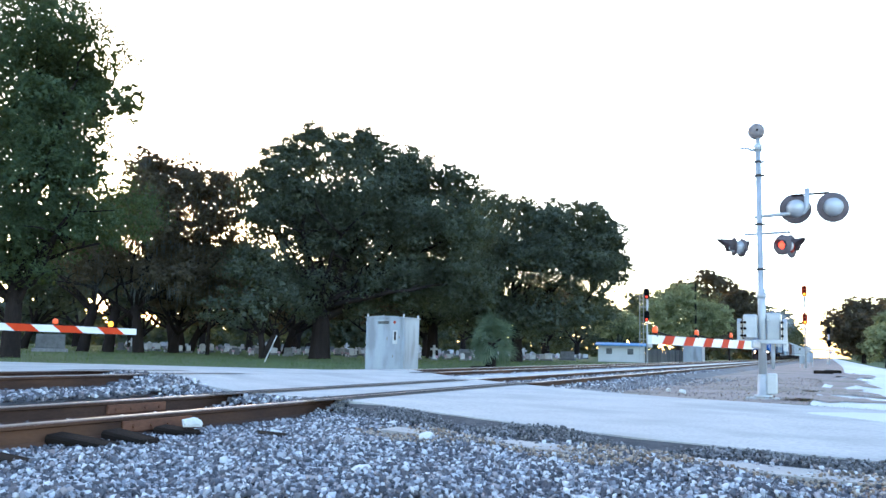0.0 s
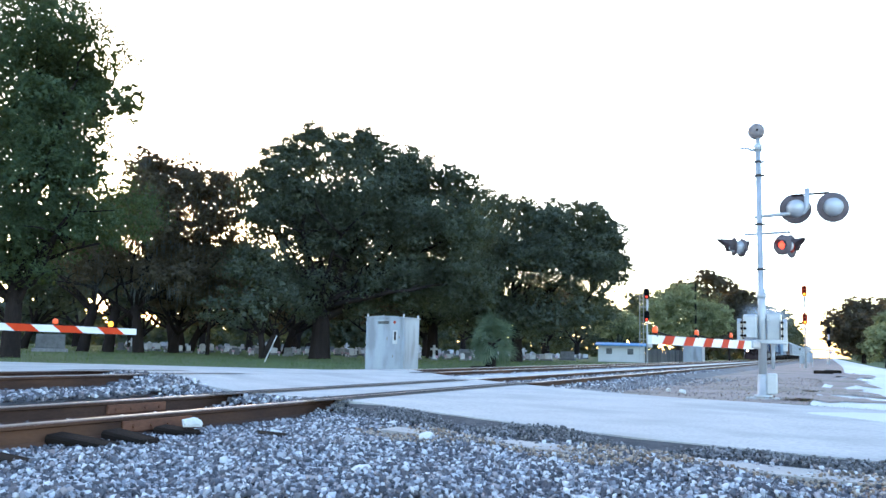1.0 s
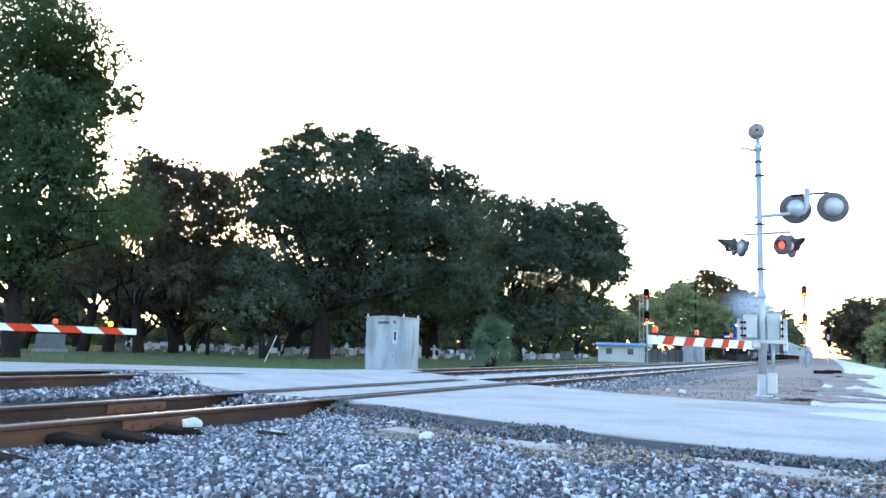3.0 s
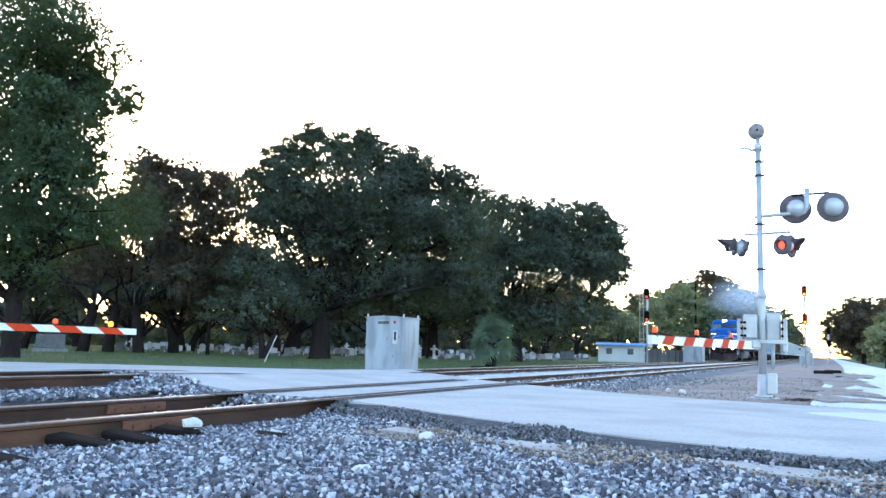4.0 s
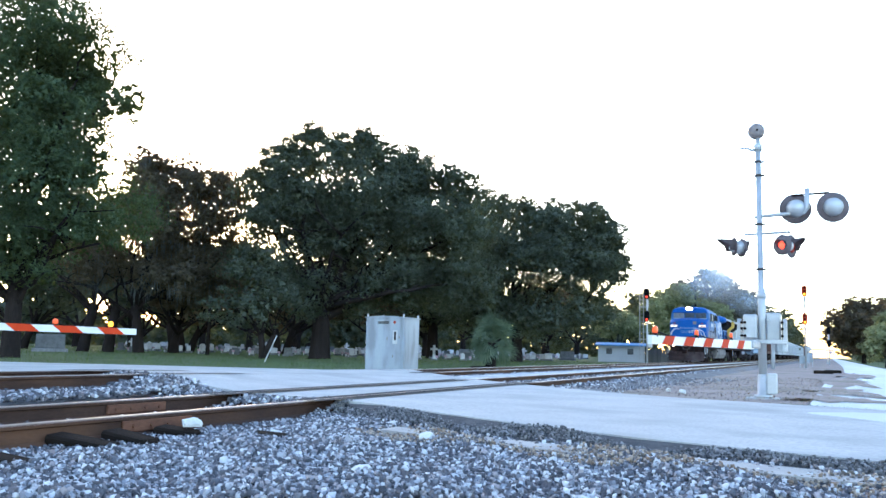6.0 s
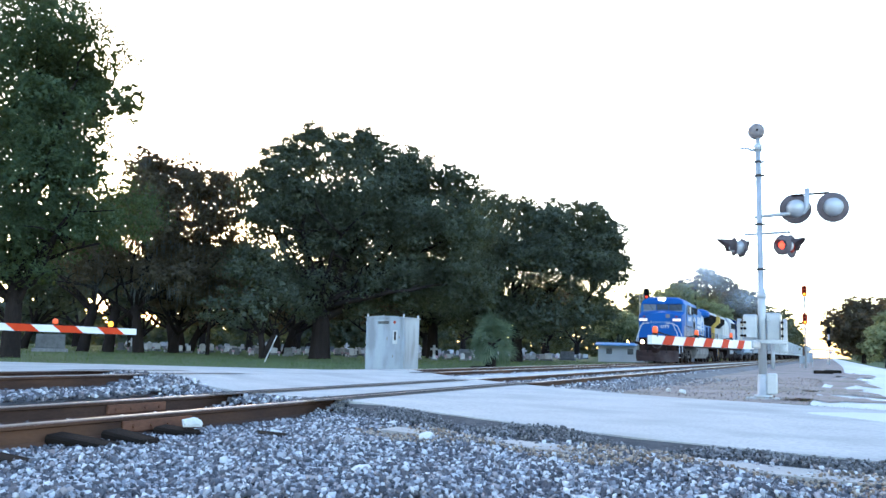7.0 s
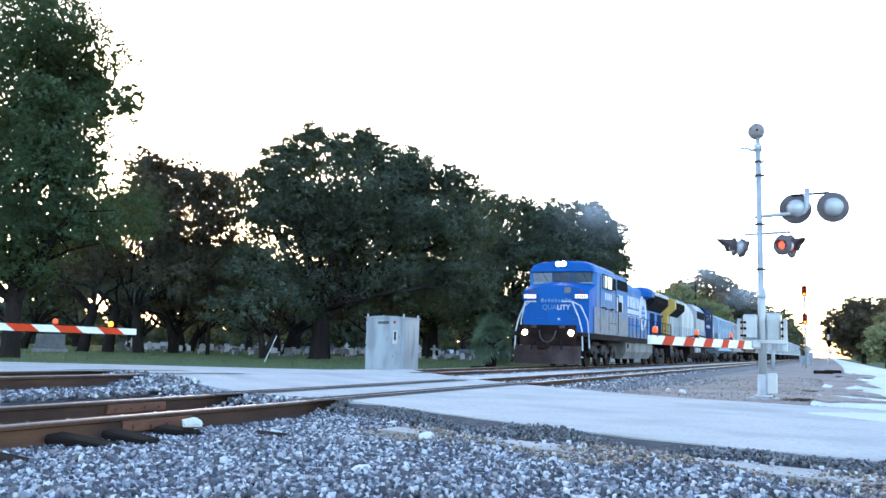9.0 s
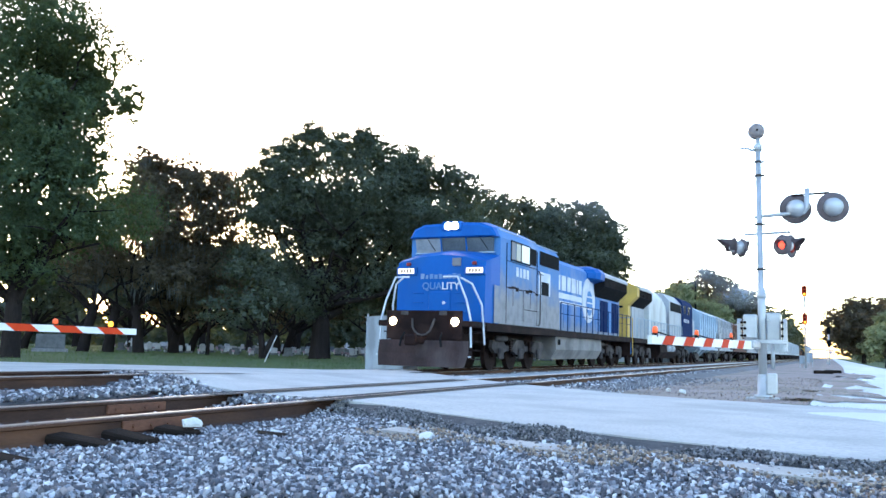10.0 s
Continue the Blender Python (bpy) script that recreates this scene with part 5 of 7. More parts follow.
gate2 = thing("crossing_signal", pose(0, 0, 0), "silver crossing gate mast with lowered striped arm beyond the tracks", "crossing signal", "crossing gates")
bm = bmesh.new()
tube(bm, [(-15.75, 6.0, -0.3), (-15.75, 6.0, 4.9)], 0.08, 14)
part("mast", bm, "silver", gate2, "", True)
bm = bmesh.new()
box(bm, -15.98, -15.55, 5.7, 6.3, 0.75, 1.25, 0.03)
part("gate_mechanism", bm, "silver", gate2)
gate_arm(gate2, 6.2, 15.82, 0.885, 0.865, -15.8, 0.165, 0.15, [(15.0, 0.62, -0.12), (13.75, 0.62, -0.12), (12.55, 0.62, -0.12), (11.4, 0.62, -0.12), (10.2, 0.62, -0.12), (9, 0.62, -0.12)],
         [(15.0, "amber_lens", 0.07), (13.4, "orange_lens", 0.07), (11.2, "orange_lens", 0.07)])


# ---------------------------------------------------------------- railway signals
def colour_signal(name, x, y, heads, top, label, group, ladder=True, glow="red_lens", shell="black"):
    sg = thing(name, pose(x, y, -0.25), label, "railway signal", group)
    bm = bmesh.new()
    tube(bm, [(0, 0, -0.1), (0, 0, top)], 0.07, 12)
    part("mast", bm, "silver", sg, "silver mast", True)
    bm = bmesh.new()
    box(bm, -0.25, 0.25, -0.25, 0.25, -0.2, 0.12, 0.02)
    part("foundation", bm, "concrete", sg)
    for z in heads:
        bm = bmesh.new()
        w, h = 0.2, 0.45
        pts = [(w * math.cos(a), z + (h - w) * (1 if math.sin(a) >= 0 else -1) + w * math.sin(a)) for a in (2 * math.pi * k / 20 for k in range(20))]
        extrude(bm, pts, "y", -0.14, -0.11)
        head = part("signal_head", bm, shell, sg, "long signal plate")
        bm = bmesh.new()
        box(bm, -0.12, 0.12, -0.11, 0.12, z - 0.34, z + 0.34, 0.03)
        part("housing", bm, "black", head)
        for k in range(3):
            zz = z + 0.25 - 0.25 * k
            bm = bmesh.new()
            tube(bm, [(0, -0.145, zz), (0, -0.16, zz)], [0.085, 0.06], 14)
            part("lens", bm, glow if k == 2 else "black", head, "glowing lens" if k == 2 else "", True)
            bm = bmesh.new()
            tube(bm, [(0, -0.14, zz + 0.02), (0, -0.34, zz + 0.04)], [0.1, 0.1], 14, caps=False)
            for f in [f for f in bm.faces if f.calc_center_median().z < zz - 0.03]:
                bm.faces.remove(f)
            part("visor", bm, shell, head)
    if ladder:
        bm = bmesh.new()
        for sx in (-0.62, -0.3):
            tube(bm, [(sx, 0.1, -0.1), (sx, 0.1, top - 0.2)], 0.03, 6)
        for k in range(int(top / 0.3)):
            tube(bm, [(-0.62, 0.1, 0.2 + 0.3 * k), (-0.3, 0.1, 0.2 + 0.3 * k)], 0.018, 5)
        part("ladder", bm, "silver", sg, "narrow silver ladder")
        for z in (top - 1.35, 2.0):
            bm = bmesh.new()
            box(bm, -0.68, 0.06, -0.08, 0.35, z, z + 0.05)
            for px in (-0.66, 0.04):
                tube(bm, [(px, 0.33, z), (px, 0.33, z + 0.62)], 0.02, 5)
            tube(bm, [(-0.66, 0.33, z + 0.62), (0.04, 0.33, z + 0.62)], 0.02, 5)
            part("platform", bm, "silver", sg, "small grating platform")
    bm = bmesh.new()
    box(bm, 0.06, 0.4, -0.1, 0.2, 1.35, 1.75, 0.03)
    part("relay_box", bm, "silver", sg)
    return sg


colour_signal("railway_signal", -13.55, 69.0, (5.75, 3.9), 6.0, "silver railway signal mast with two red lights and ladder", "railway signals")
colour_signal("railway_signal", -1.72, 70.0, (6.0, 3.85), 6.0, "railway signal mast with two amber lights", "railway signals", ladder=False, glow="amber_lens", shell="bloom_housing")
colour_signal("railway_signal", -0.15, 110.0, (4.15, 2.6), 4.3, "dark railway signal seen beside the side road", "railway signals", ladder=False, glow="black")

# far lattice sign bridge and low cabinets beside the line
bm = bmesh.new()
for x in (-2.6, -0.4):
    tube(bm, [(x, 120, -0.2), (x, 120, 1.75)], 0.08, 8)
tube(bm, [(-2.9, 120, 1.7), (0.4, 120, 1.7)], 0.09, 8)
tagged(link_mesh("pipe_frame", bm, MAT["silver"]), "low silver pipe frame beside the line", "pipe frame")
for x, y, w, h in ((-2.1, 74, 0.4, 1.0), (-1.75, 84, 0.6, 1.3)):
    t2 = thing("equipment_cabinet", pose(x, y, -0.2), "pale grey trackside cabinet on short legs", "cabinet", "trackside cabinets")
    bm = bmesh.new()
    box(bm, -w / 2, w / 2, -0.3, 0.3, h * 0.35, h, 0.02)
    part("body", bm, "cabinet", t2)
    for sx in (-1, 1):
        bm = bmesh.new()
        tube(bm, [(sx * w * 0.4, 0, -0.05), (sx * w * 0.4, 0, h * 0.36)], 0.04, 6)
        part("leg", bm, "silver", t2)
for x, y, l, a in ((-0.35, 47, 0.9, 10), (0.1, 50, 0.8, -20)):
    bm = bmesh.new()
    box(bm, -l / 2, l / 2, -0.12, 0.12, -0.02, 0.16, 0.02)
    ob = tagged(link_mesh("timber", bm, MAT["tie"]), "old dark timber lying on the dirt", "timber", "old timbers")
    ob.matrix_basis = pose(x, y, -0.12, 0, 0, a)

# ---------------------------------------------------------------- palm
palm = thing("palm_tree", pose(-14.9, 37.8, -0.28), "low bushy palm with grey-green fan leaves", "palm tree")
bm = bmesh.new()
tube(bm, [(0, 0, -0.1), (0.0, 0, 0.15), (0.05, 0, 0.6), (0.1, 0, 1.25)], [0.34, 0.26, 0.22, 0.26], 12)
part("trunk", bm, "bark", palm, "short thick trunk", True)
bm = bmesh.new()
prng = random.Random(8)
for k in range(70):
    a = prng.uniform(0, 6.28)
    el = prng.uniform(-1.1, 1.5)
    ln = prng.uniform(0.6, 1.45)
    d = Vector((math.cos(a) * math.cos(el), math.sin(a) * math.cos(el), math.sin(el)))
    hub = Vector((0.1, 0, 1.35)) + d * ln * 0.55
    side = Matrix.Rotation(prng.uniform(-1.3, 1.3), 3, d) @ d.cross(Vector((0, 0, 1))).normalized()
    up = side.cross(d)
    tube(bm, [(0.1, 0, 1.3), hub], [0.02, 0.012], 4)
    for j in range(13):
        b = -1.35 + 2.7 * j / 12
        q = (d * math.cos(b) + side * math.sin(b)).normalized()
        droop = Vector((0, 0, -0.16 * (0.5 + prng.random())))
        tip = hub + q * ln * 0.62 + droop
        w = up.cross(q).normalized() * 0.028
        mid = hub + q * ln * 0.33 + up * 0.02
        v = [bm.verts.new(p) for p in (hub, mid + w, tip, mid - w)]
        bm.faces.new(v)
part("crown", bm, "palm_leaf", palm, "fan-shaped leaves")
bm = bmesh.new()
box(bm, -0.5, 0.35, -0.25, 0.25, -0.03, 0.12, 0.05)
ob = tagged(link_mesh("mulch_pile", bm, MAT["tie"]), "low dark pile of mulch beside the palm", "mulch")
ob.matrix_basis = pose(-15.2, 37.3, -0.28, 0, 0, 30)

# ---------------------------------------------------------------- house, fence and shed
house = thing("house", pose(-19.6, 86.5, -0.3, 0, 0, 12), "low white house with a blue metal roof", "house")
bm = bmesh.new()
box(bm, -2.3, 2.3, -2.0, 2.0, 0, 1.6)
part("wall", bm, "house_wall", house)
bm = bmesh.new()
extrude(bm, [(-2.4, 1.6), (2.4, 1.6), (2.4, 1.7), (0.0, 1.95), (-2.4, 1.7)], "x", -2.6, 2.6)
part("roof", bm, "roof_blue", house, "shallow blue metal roof")
for x in (-1.2, 0.9):
    bm = bmesh.new()
    box(bm, x - 0.35, x + 0.35, -2.03, -1.98, 0.7, 1.4)
    w = part("window", bm, "house_wall", house)
    bm = bmesh.new()
    box(bm, x - 0.29, x + 0.29, -2.04, -2.03, 0.76, 1.34)
    part("pane", bm, "glass", w, "dark pane")
fence = thing("board_fence", pose(-15.4, 89.0, -0.3, 0, 0, 8), "weathered grey vertical board fence", "fence")
me = bpy.data.meshes.new("board")
bm = bmesh.new()
box(bm, -0.07, 0.07, -0.012, 0.012, 0, 1.35, 0.004)
bm.to_mesh(me)
bm.free()
me.materials.append(MAT["wood_grey"])
for k in range(48):
    b = new("board", me)
    b.parent = fence
    b.matrix_basis = pose(-3.4 + 0.15 * k, 0, 0)
shed = thing("equipment_house", pose(-12.35, 86.5, -0.3), "pale metal equipment hut beside the line", "equipment hut")
bm = bmesh.new()
box(bm, -0.9, 0.9, -1.0, 1.0, 0.15, 2.1, 0.02)
part("wall", bm, "cabinet", shed)
bm = bmesh.new()
box(bm, -0.98, 0.98, -1.08, 1.08, 2.1, 2.18, 0.01)
part("roof", bm, "cabinet", shed)
bm = bmesh.new()
box(bm, -0.2, 0.55, -1.03, -1.0, 0.2, 1.95, 0.005)
part("door", bm, "cabinet", shed)
bm = bmesh.new()
box(bm, -0.85, 0.85, -0.95, 0.95, 0, 0.15)
part("plinth", bm, "concrete", shed)
for x, y, h in ((-15.2, 108, 9.8), (-13.0, 125, 7.5), (-40.5, 47.5, 6.8)):
    bm = bmesh.new()
    tube(bm, [(0, 0, -0.2), (0, 0, h)], [0.14, 0.1], 10)
    ob = tagged(link_mesh("utility_pole", bm, MAT["bark"]), "dark round wooden pole in the ground", "pole", "wooden poles")
    ob.matrix_basis = pose(x, y, -0.3)


bm = bmesh.new()
tube(bm, [(0, 0, -0.15), (0.49, 0.36, 1.35)], [0.032, 0.025], 8)
ob = tagged(link_mesh("leaning_stake", bm, MAT["silver"]), "thin pale leaning stake on the lawn", "stake")
ob.matrix_basis = pose(-26.05, 34.79, -0.3)


# ---------------------------------------------------------------- cemetery
def headstone(kind, mat):
    st = thing("gravestone", pose(0, 0, -5), "upright gravestone on the cemetery lawn", "gravestone", "gravestones of the cemetery")
    bm = bmesh.new()
    if kind == 0:
        box(bm, -0.42, 0.42, -0.1, 0.1, 0.18, 0.85, 0.03)
    elif kind == 1:
        pts = [(-0.3, 0.15), (0.3, 0.15)] + [(0.3 * math.cos(a), 0.75 + 0.22 * math.sin(a)) for a in (math.pi * k / 8 for k in range(9))]
        extrude(bm, pts, "y", -0.07, 0.07)
    elif kind == 2:
        box(bm, -0.9, 0.9, -0.16, 0.16, 0.2, 1.15, 0.04)
    else:
        box(bm, -0.13, 0.13, -0.1, 0.1, 0.2, 1.5, 0.02)
        box(bm, -0.42, 0.42, -0.09, 0.09, 0.95, 1.18, 0.02)
    part("stone", bm, mat, st)
    bm = bmesh.new()
    w = 1.1 if kind == 2 else 0.55
    box(bm, -w, w, -0.22, 0.22, -0.1, 0.2, 0.02)
    part("base", bm, "granite", st)
    return st


def flowers():
    fl = thing("flower_vase", pose(0, 0, -5), "bunch of coloured flowers in a grave vase", "flowers", "flowers on the graves")
    bm = bmesh.new()
    tube(bm, [(0, 0, 0), (0, 0, 0.25)], [0.05, 0.09], 8)
    part("vase", bm, "marble", fl)
    bm = bmesh.new()
    r2 = random.Random(3)
    for _ in range(16):
        bmesh.ops.create_icosphere(bm, subdivisions=1, radius=0.06, matrix=Matrix.Translation((r2.uniform(-0.16, 0.16), r2.uniform(-0.16, 0.16), 0.34 + r2.uniform(-0.06, 0.12))))
    part("bouquet", bm, "flower", fl)
    return fl


protos = [headstone(k, m) for k, m in ((0, "granite"), (1, "marble"), (2, "granite"), (3, "marble"), (0, "marble"))]
bunch = flowers()
grng = random.Random(77)
made = 0
while made < 290:
    ang = radians(24.8) + radians(grng.uniform(-19, 21))
    dist = grng.uniform(64, 120)
    x, y = -dist * math.sin(ang), dist * math.cos(ang)
    if x > -23 or (x > -27 and y < 60):
        continue
    pr2 = protos[grng.choice((0, 0, 0, 0, 1, 1, 1, 1, 1, 2, 4, 4, 4, 4, 4, 3))]
    copy_thing(pr2, pose(x, y, -0.3, 0, 0, 24.8 + grng.uniform(-25, 25))).scale = [grng.uniform(0.42, 0.8)] * 3
    if grng.random() < 0.45:
        copy_thing(bunch, pose(x + grng.uniform(-0.5, 0.5), y - 0.5, -0.3)).scale = (0.7, 0.7, 0.7)
    made += 1
copy_thing(protos[2], pose(-47.0, 39.6, -0.3, 0, 0, 50))
for p in (*protos, bunch):
    for o in (*p.children_recursive, p):
        bpy.data.objects.remove(o)


# ---------------------------------------------------------------- the train
def train_s(t):
    """Place of the leading locomotive along the far track."""
    u = t - 10.0
    return 23.05 - 11.607 * u + 0.1434 * u * u


WHEELSETS = []      # (object, y, radius)
CONSIST = []        # (object, distance behind the leading cab)


def quad(bm, *pts):
    bm.faces.new([bm.verts.new(p) for p in pts])
    return bm


def loft(bm, sections):
    """Skin closed sections of equal length, capped."""
    rings = [[bm.verts.new(p) for p in s] for s in sections]
    n = len(rings[0])
    for a, b in zip(rings, rings[1:]):
        for i in range(n):
            bm.faces.new((a[i], a[(i + 1) % n], b[(i + 1) % n], b[i]))
    bm.faces.new(rings[0])
    bm.faces.new(rings[-1])
    bmesh.ops.recalc_face_normals(bm, faces=bm.faces)
    return bm


def wheelset(parent, y, r, z0=0.0):
    bm = bmesh.new()
    for s in (-1, 1):
        tube(bm, [(s * 0.69, 0, 0), (s * 0.715, 0, 0), (s * 0.72, 0, 0), (s * 0.83, 0, 0), (s * 0.835, 0, 0), (s * 0.80, 0, 0), (s * 0.80, 0, 0), (s * 0.86, 0, 0)],
             [r + 0.025, r + 0.025, r, r, r * 0.82, r * 0.75, 0.14, 0.12], 22)
    tube(bm, [(-0.95, 0, 0), (0.95, 0, 0)], 0.09, 8)
    ws = part("wheelset", bm, "dark_steel", parent, "steel wheels on an axle")
    ws.location = (0, y, r + z0)
    WHEELSETS.append((ws, y, r + z0, r))
    return ws


def loco_truck(parent, yc):
    bm = bmesh.new()
    for s in (-1, 1):
        side = [(-2.55, 0.72), (-2.45, 0.95), (-1.6, 0.98), (-1.3, 0.80), (-0.6, 0.80), (-0.3, 1.0), (0.3, 1.0), (0.6, 0.80), (1.3, 0.80), (1.6, 0.98), (2.45, 0.95), (2.55, 0.72),
                (2.25, 0.55), (1.55, 0.55), (1.3, 0.62), (0.6, 0.62), (0.3, 0.5), (-0.3, 0.5), (-0.6, 0.62), (-1.3, 0.62), (-1.55, 0.55), (-2.25, 0.55)]
        extrude(bm, [(yc + a, b) for a, b in side], "x", s * 1.02, s * 1.14)
    box(bm, -1.0, 1.0, yc - 0.25, yc + 0.25, 0.75, 1.05, 0.03)
    tr = part("truck", bm, "truck_frame", parent, "dusty three-axle truck frame")
    for k in (-1, 0, 1):
        wheelset(tr, yc + k * 1.9, 0.508)
        for s in (-1, 1):
            bm = bmesh.new()
            box(bm, s * 1.14, s * 1.24, yc + k * 1.9 - 0.19, yc + k * 1.9 + 0.19, 0.36, 0.72, 0.04)
            part("axle_box", bm, "truck_frame", tr)
    for s in (-1, 1):
        for k in (-0.95, 0.95):
            bm = bmesh.new()
            for j in range(5):
                tube(bm, [(s * 1.19, yc + k - 0.12, 0.64 + j * 0.07), (s * 1.19, yc + k + 0.12, 0.66 + j * 0.07)], 0.03, 6)
            part("spring", bm, "dark_steel", tr)
        bm = bmesh.new()
        tube(bm, [(s * 1.2, yc - 2.3, 1.02), (s * 1.2, yc - 1.5, 1.02)], 0.09, 10)
        part("brake_cylinder", bm, "truck_frame", tr, "", True)
    return tr


def railing(parent, x, ys_, z0, z1, mat):
    """A handrail with its posts along one side."""
    for y in ys_:
        bm = bmesh.new()
        tube(bm, [(x, y, z0), (x, y, z1)], 0.02, 6)
        part("railing_post", bm, mat, parent)
    bm = bmesh.new()
    tube(bm, [(x, ys_[0], z1), (x, ys_[-1], z1)], 0.02, 6)
    tube(bm, [(x, ys_[0], (z0 + z1) / 2 + 0.1), (x, ys_[-1], (z0 + z1) / 2 + 0.1)], 0.013, 6)
    part("handrail", bm, mat, parent)


def cab_section(v, hw, z0, z1, zt):
    return [(-hw, v, z0), (hw, v, z0), (hw, v, z1), (hw * 0.90, v, z1 + (zt - z1) * 0.6), (hw * 0.66, v, zt - 0.03), (0, v, zt),
            (-hw * 0.66, v, zt - 0.03), (-hw * 0.90, v, z1 + (zt - z1) * 0.6), (-hw, v, z1)]


loco = thing("locomotive", pose(TRAIN_X, train_s(0), 0), "faded blue diesel freight locomotive with lit headlights leading the train", "locomotive", "locomotives")
CONSIST.append((loco, 0.0))

# nose and cab
bm = bmesh.new()
HW = 1.46
loft(bm, [
    [(-HW, -0.28, 1.45), (HW, -0.28, 1.45), (HW, -0.22, 3.26), (0.75, -0.20, 3.42), (0.0, -0.2, 3.50), (-0.75, -0.20, 3.42), (-HW, -0.22, 3.26)],
    [(-1.5, 0.10, 1.45), (1.5, 0.10, 1.45), (1.5, 0.10, 3.36), (0.78, 0.12, 3.56), (0.0, 0.12, 3.63), (-0.78, 0.12, 3.56), (-1.5, 0.10, 3.36)],
    [(-1.53, 0.80, 1.45), (1.53, 0.80, 1.45), (1.53, 0.80, 3.55), (0.8, 0.80, 3.68), (0.0, 0.80, 3.74), (-0.8, 0.80, 3.68), (-1.53, 0.80, 3.55)]])
nose = part("nose", bm, "blue", loco, "bright blue wide nose")
bm = bmesh.new()
loft(bm, [cab_section(0.50, 1.40, 4.15, 4.16, 4.50), cab_section(0.56, 1.47, 4.12, 4.16, 4.58), cab_section(0.95, 1.50, 4.12, 4.16, 4.64)])
part("brow", bm, "blue", loco, "blue roof brow over the windscreen")
bm = bmesh.new()
loft(bm, [cab_section(0.78, 1.53, 1.45, 4.08, 4.60), cab_section(1.0, 1.53, 1.45, 4.12, 4.64), cab_section(4.55, 1.53, 1.45, 4.12, 4.64)])
cabin = part("cab", bm, "cab_fade", loco, "bleached grey-blue cab side with peeling patches")
bm = bmesh.new()
loft(bm, [[(x * 1.005, v, z + 0.012) for x, z in ((-1.40, 4.36), (-1.02, 4.60), (0, 4.645), (1.02, 4.60), (1.40, 4.36), (1.38, 4.30), (0, 4.55), (-1.38, 4.30))] for v in (0.95, 4.5)])
part("cab_roof", bm, "blue", loco, "blue cab roof")
# windscreen
for x0, x1 in ((-1.32, -0.46), (-0.40, 0.40), (0.46, 1.32)):
    bm = bmesh.new()
    zt = 4.10 if abs(x0 + x1) > 0.5 else 4.14
    loft(bm, [[(x0, 0.73, 3.66), (x1, 0.73, 3.66), (x1, 0.60, zt), (x0, 0.60, zt)], [(x0, 0.8, 3.66), (x1, 0.8, 3.66), (x1, 0.8, zt), (x0, 0.8, zt)]])
    part("windscreen_pane", bm, "bright_view_glass" if x0 < -1 else "glass", loco, "windscreen pane painted pale for the bright view behind it" if x0 < -1 else "tinted windscreen pane")
bm = bmesh.new()
tube(bm, [(-1.36, 0.72, 3.65), (1.36, 0.72, 3.65)], 0.022, 6)
part("windscreen_sill", bm, "car_blue", loco, "pale windscreen sill")
for x in (-0.43, 0.43):
    bm = bmesh.new()
    tube(bm, [(x, 0.715, 3.64), (x, 0.59, 4.14)], 0.022, 6)
    part("windscreen_post", bm, "blue", loco)
# Pale bars added as a painted highlight on the roof edges.
for s in (-1, 1):
    for y0, y1, zz in ((0.95, 4.5, 4.37), (4.6, 7.1, 4.33)):
        bm = bmesh.new()
        tube(bm, [(s * 1.40, y0, zz + 0.02), (s * 1.40, y1, zz + 0.02)], 0.022, 6)
        part("rain_gutter", bm, "car_blue", loco, "pale bar painting the highlight along the roof edge")
for x in (-0.9, 0.9):
    bm = bmesh.new()
    tube(bm, [(x, 0.60, 4.12), (x + 0.25, 0.70, 3.72)], 0.012, 5)
    part("wiper", bm, "black", loco)
# headlight above the windscreen
bm = bmesh.new()
box(bm, -0.34, 0.34, 0.44, 0.75, 4.32, 4.62, 0.04)
hl = part("headlight_box", bm, "blue", loco)
for x in (-0.12, 0.12):
    bm = bmesh.new()
    tube(bm, [(x, 0.44, 4.47), (x, 0.425, 4.47)], [0.115, 0.10], 16)
    part("headlamp", bm, "head_lamp", hl, "bright warm headlamp")
# number boards and marker lights
for s in (-1, 1):
    bm = bmesh.new()
    box(bm, s * 1.14 - 0.34, s * 1.14 + 0.34, -0.33, -0.2, 2.86, 3.12, 0.03)
    nb = part("number_board", bm, "blue", nose)
    bm = bmesh.new()
    box(bm, s * 1.14 - 0.27, s * 1.14 + 0.27, -0.338, -0.329, 2.91, 3.07, 0.004)
    part("number_glass", bm, "number_glow", nose, "lit cream number board")
    bm = bmesh.new()
    for k in range(4):
        box(bm, s * 1.14 - 0.17 + k * 0.1, s * 1.14 - 0.12 + k * 0.1, -0.343, -0.338, 2.94, 3.04)
    part("number_bars", bm, "black", nose)
    bm = bmesh.new()
    box(bm, s * 1.1 - 0.07, s * 1.1 + 0.07, -0.29, -0.21, 3.16, 3.26, 0.02)
    part("marker_light", bm, "marker", nose, "dark red marker light")
# square plate, faded lettering, grab irons on the nose
bm = bmesh.new()
box(bm, 0.38, 0.66, -0.262, -0.225, 3.14, 3.38, 0.005)
part("plate", bm, "grey_side", nose, "small square grey plate")
lrng = random.Random(2)
bm = bmesh.new()
for k in range(9):
    x = -0.68 + 1.36 * (k + 0.5) / 9
    wd = 0.15 * lrng.uniform(0.5, 0.8)
    box(bm, x - wd / 2, x + wd / 2, -0.272, -0.25, 2.75, 2.75 + 0.16 * lrng.uniform(0.7, 1))
part("faded_lettering", bm, "cab_side", nose, "row of faded pale lettering")


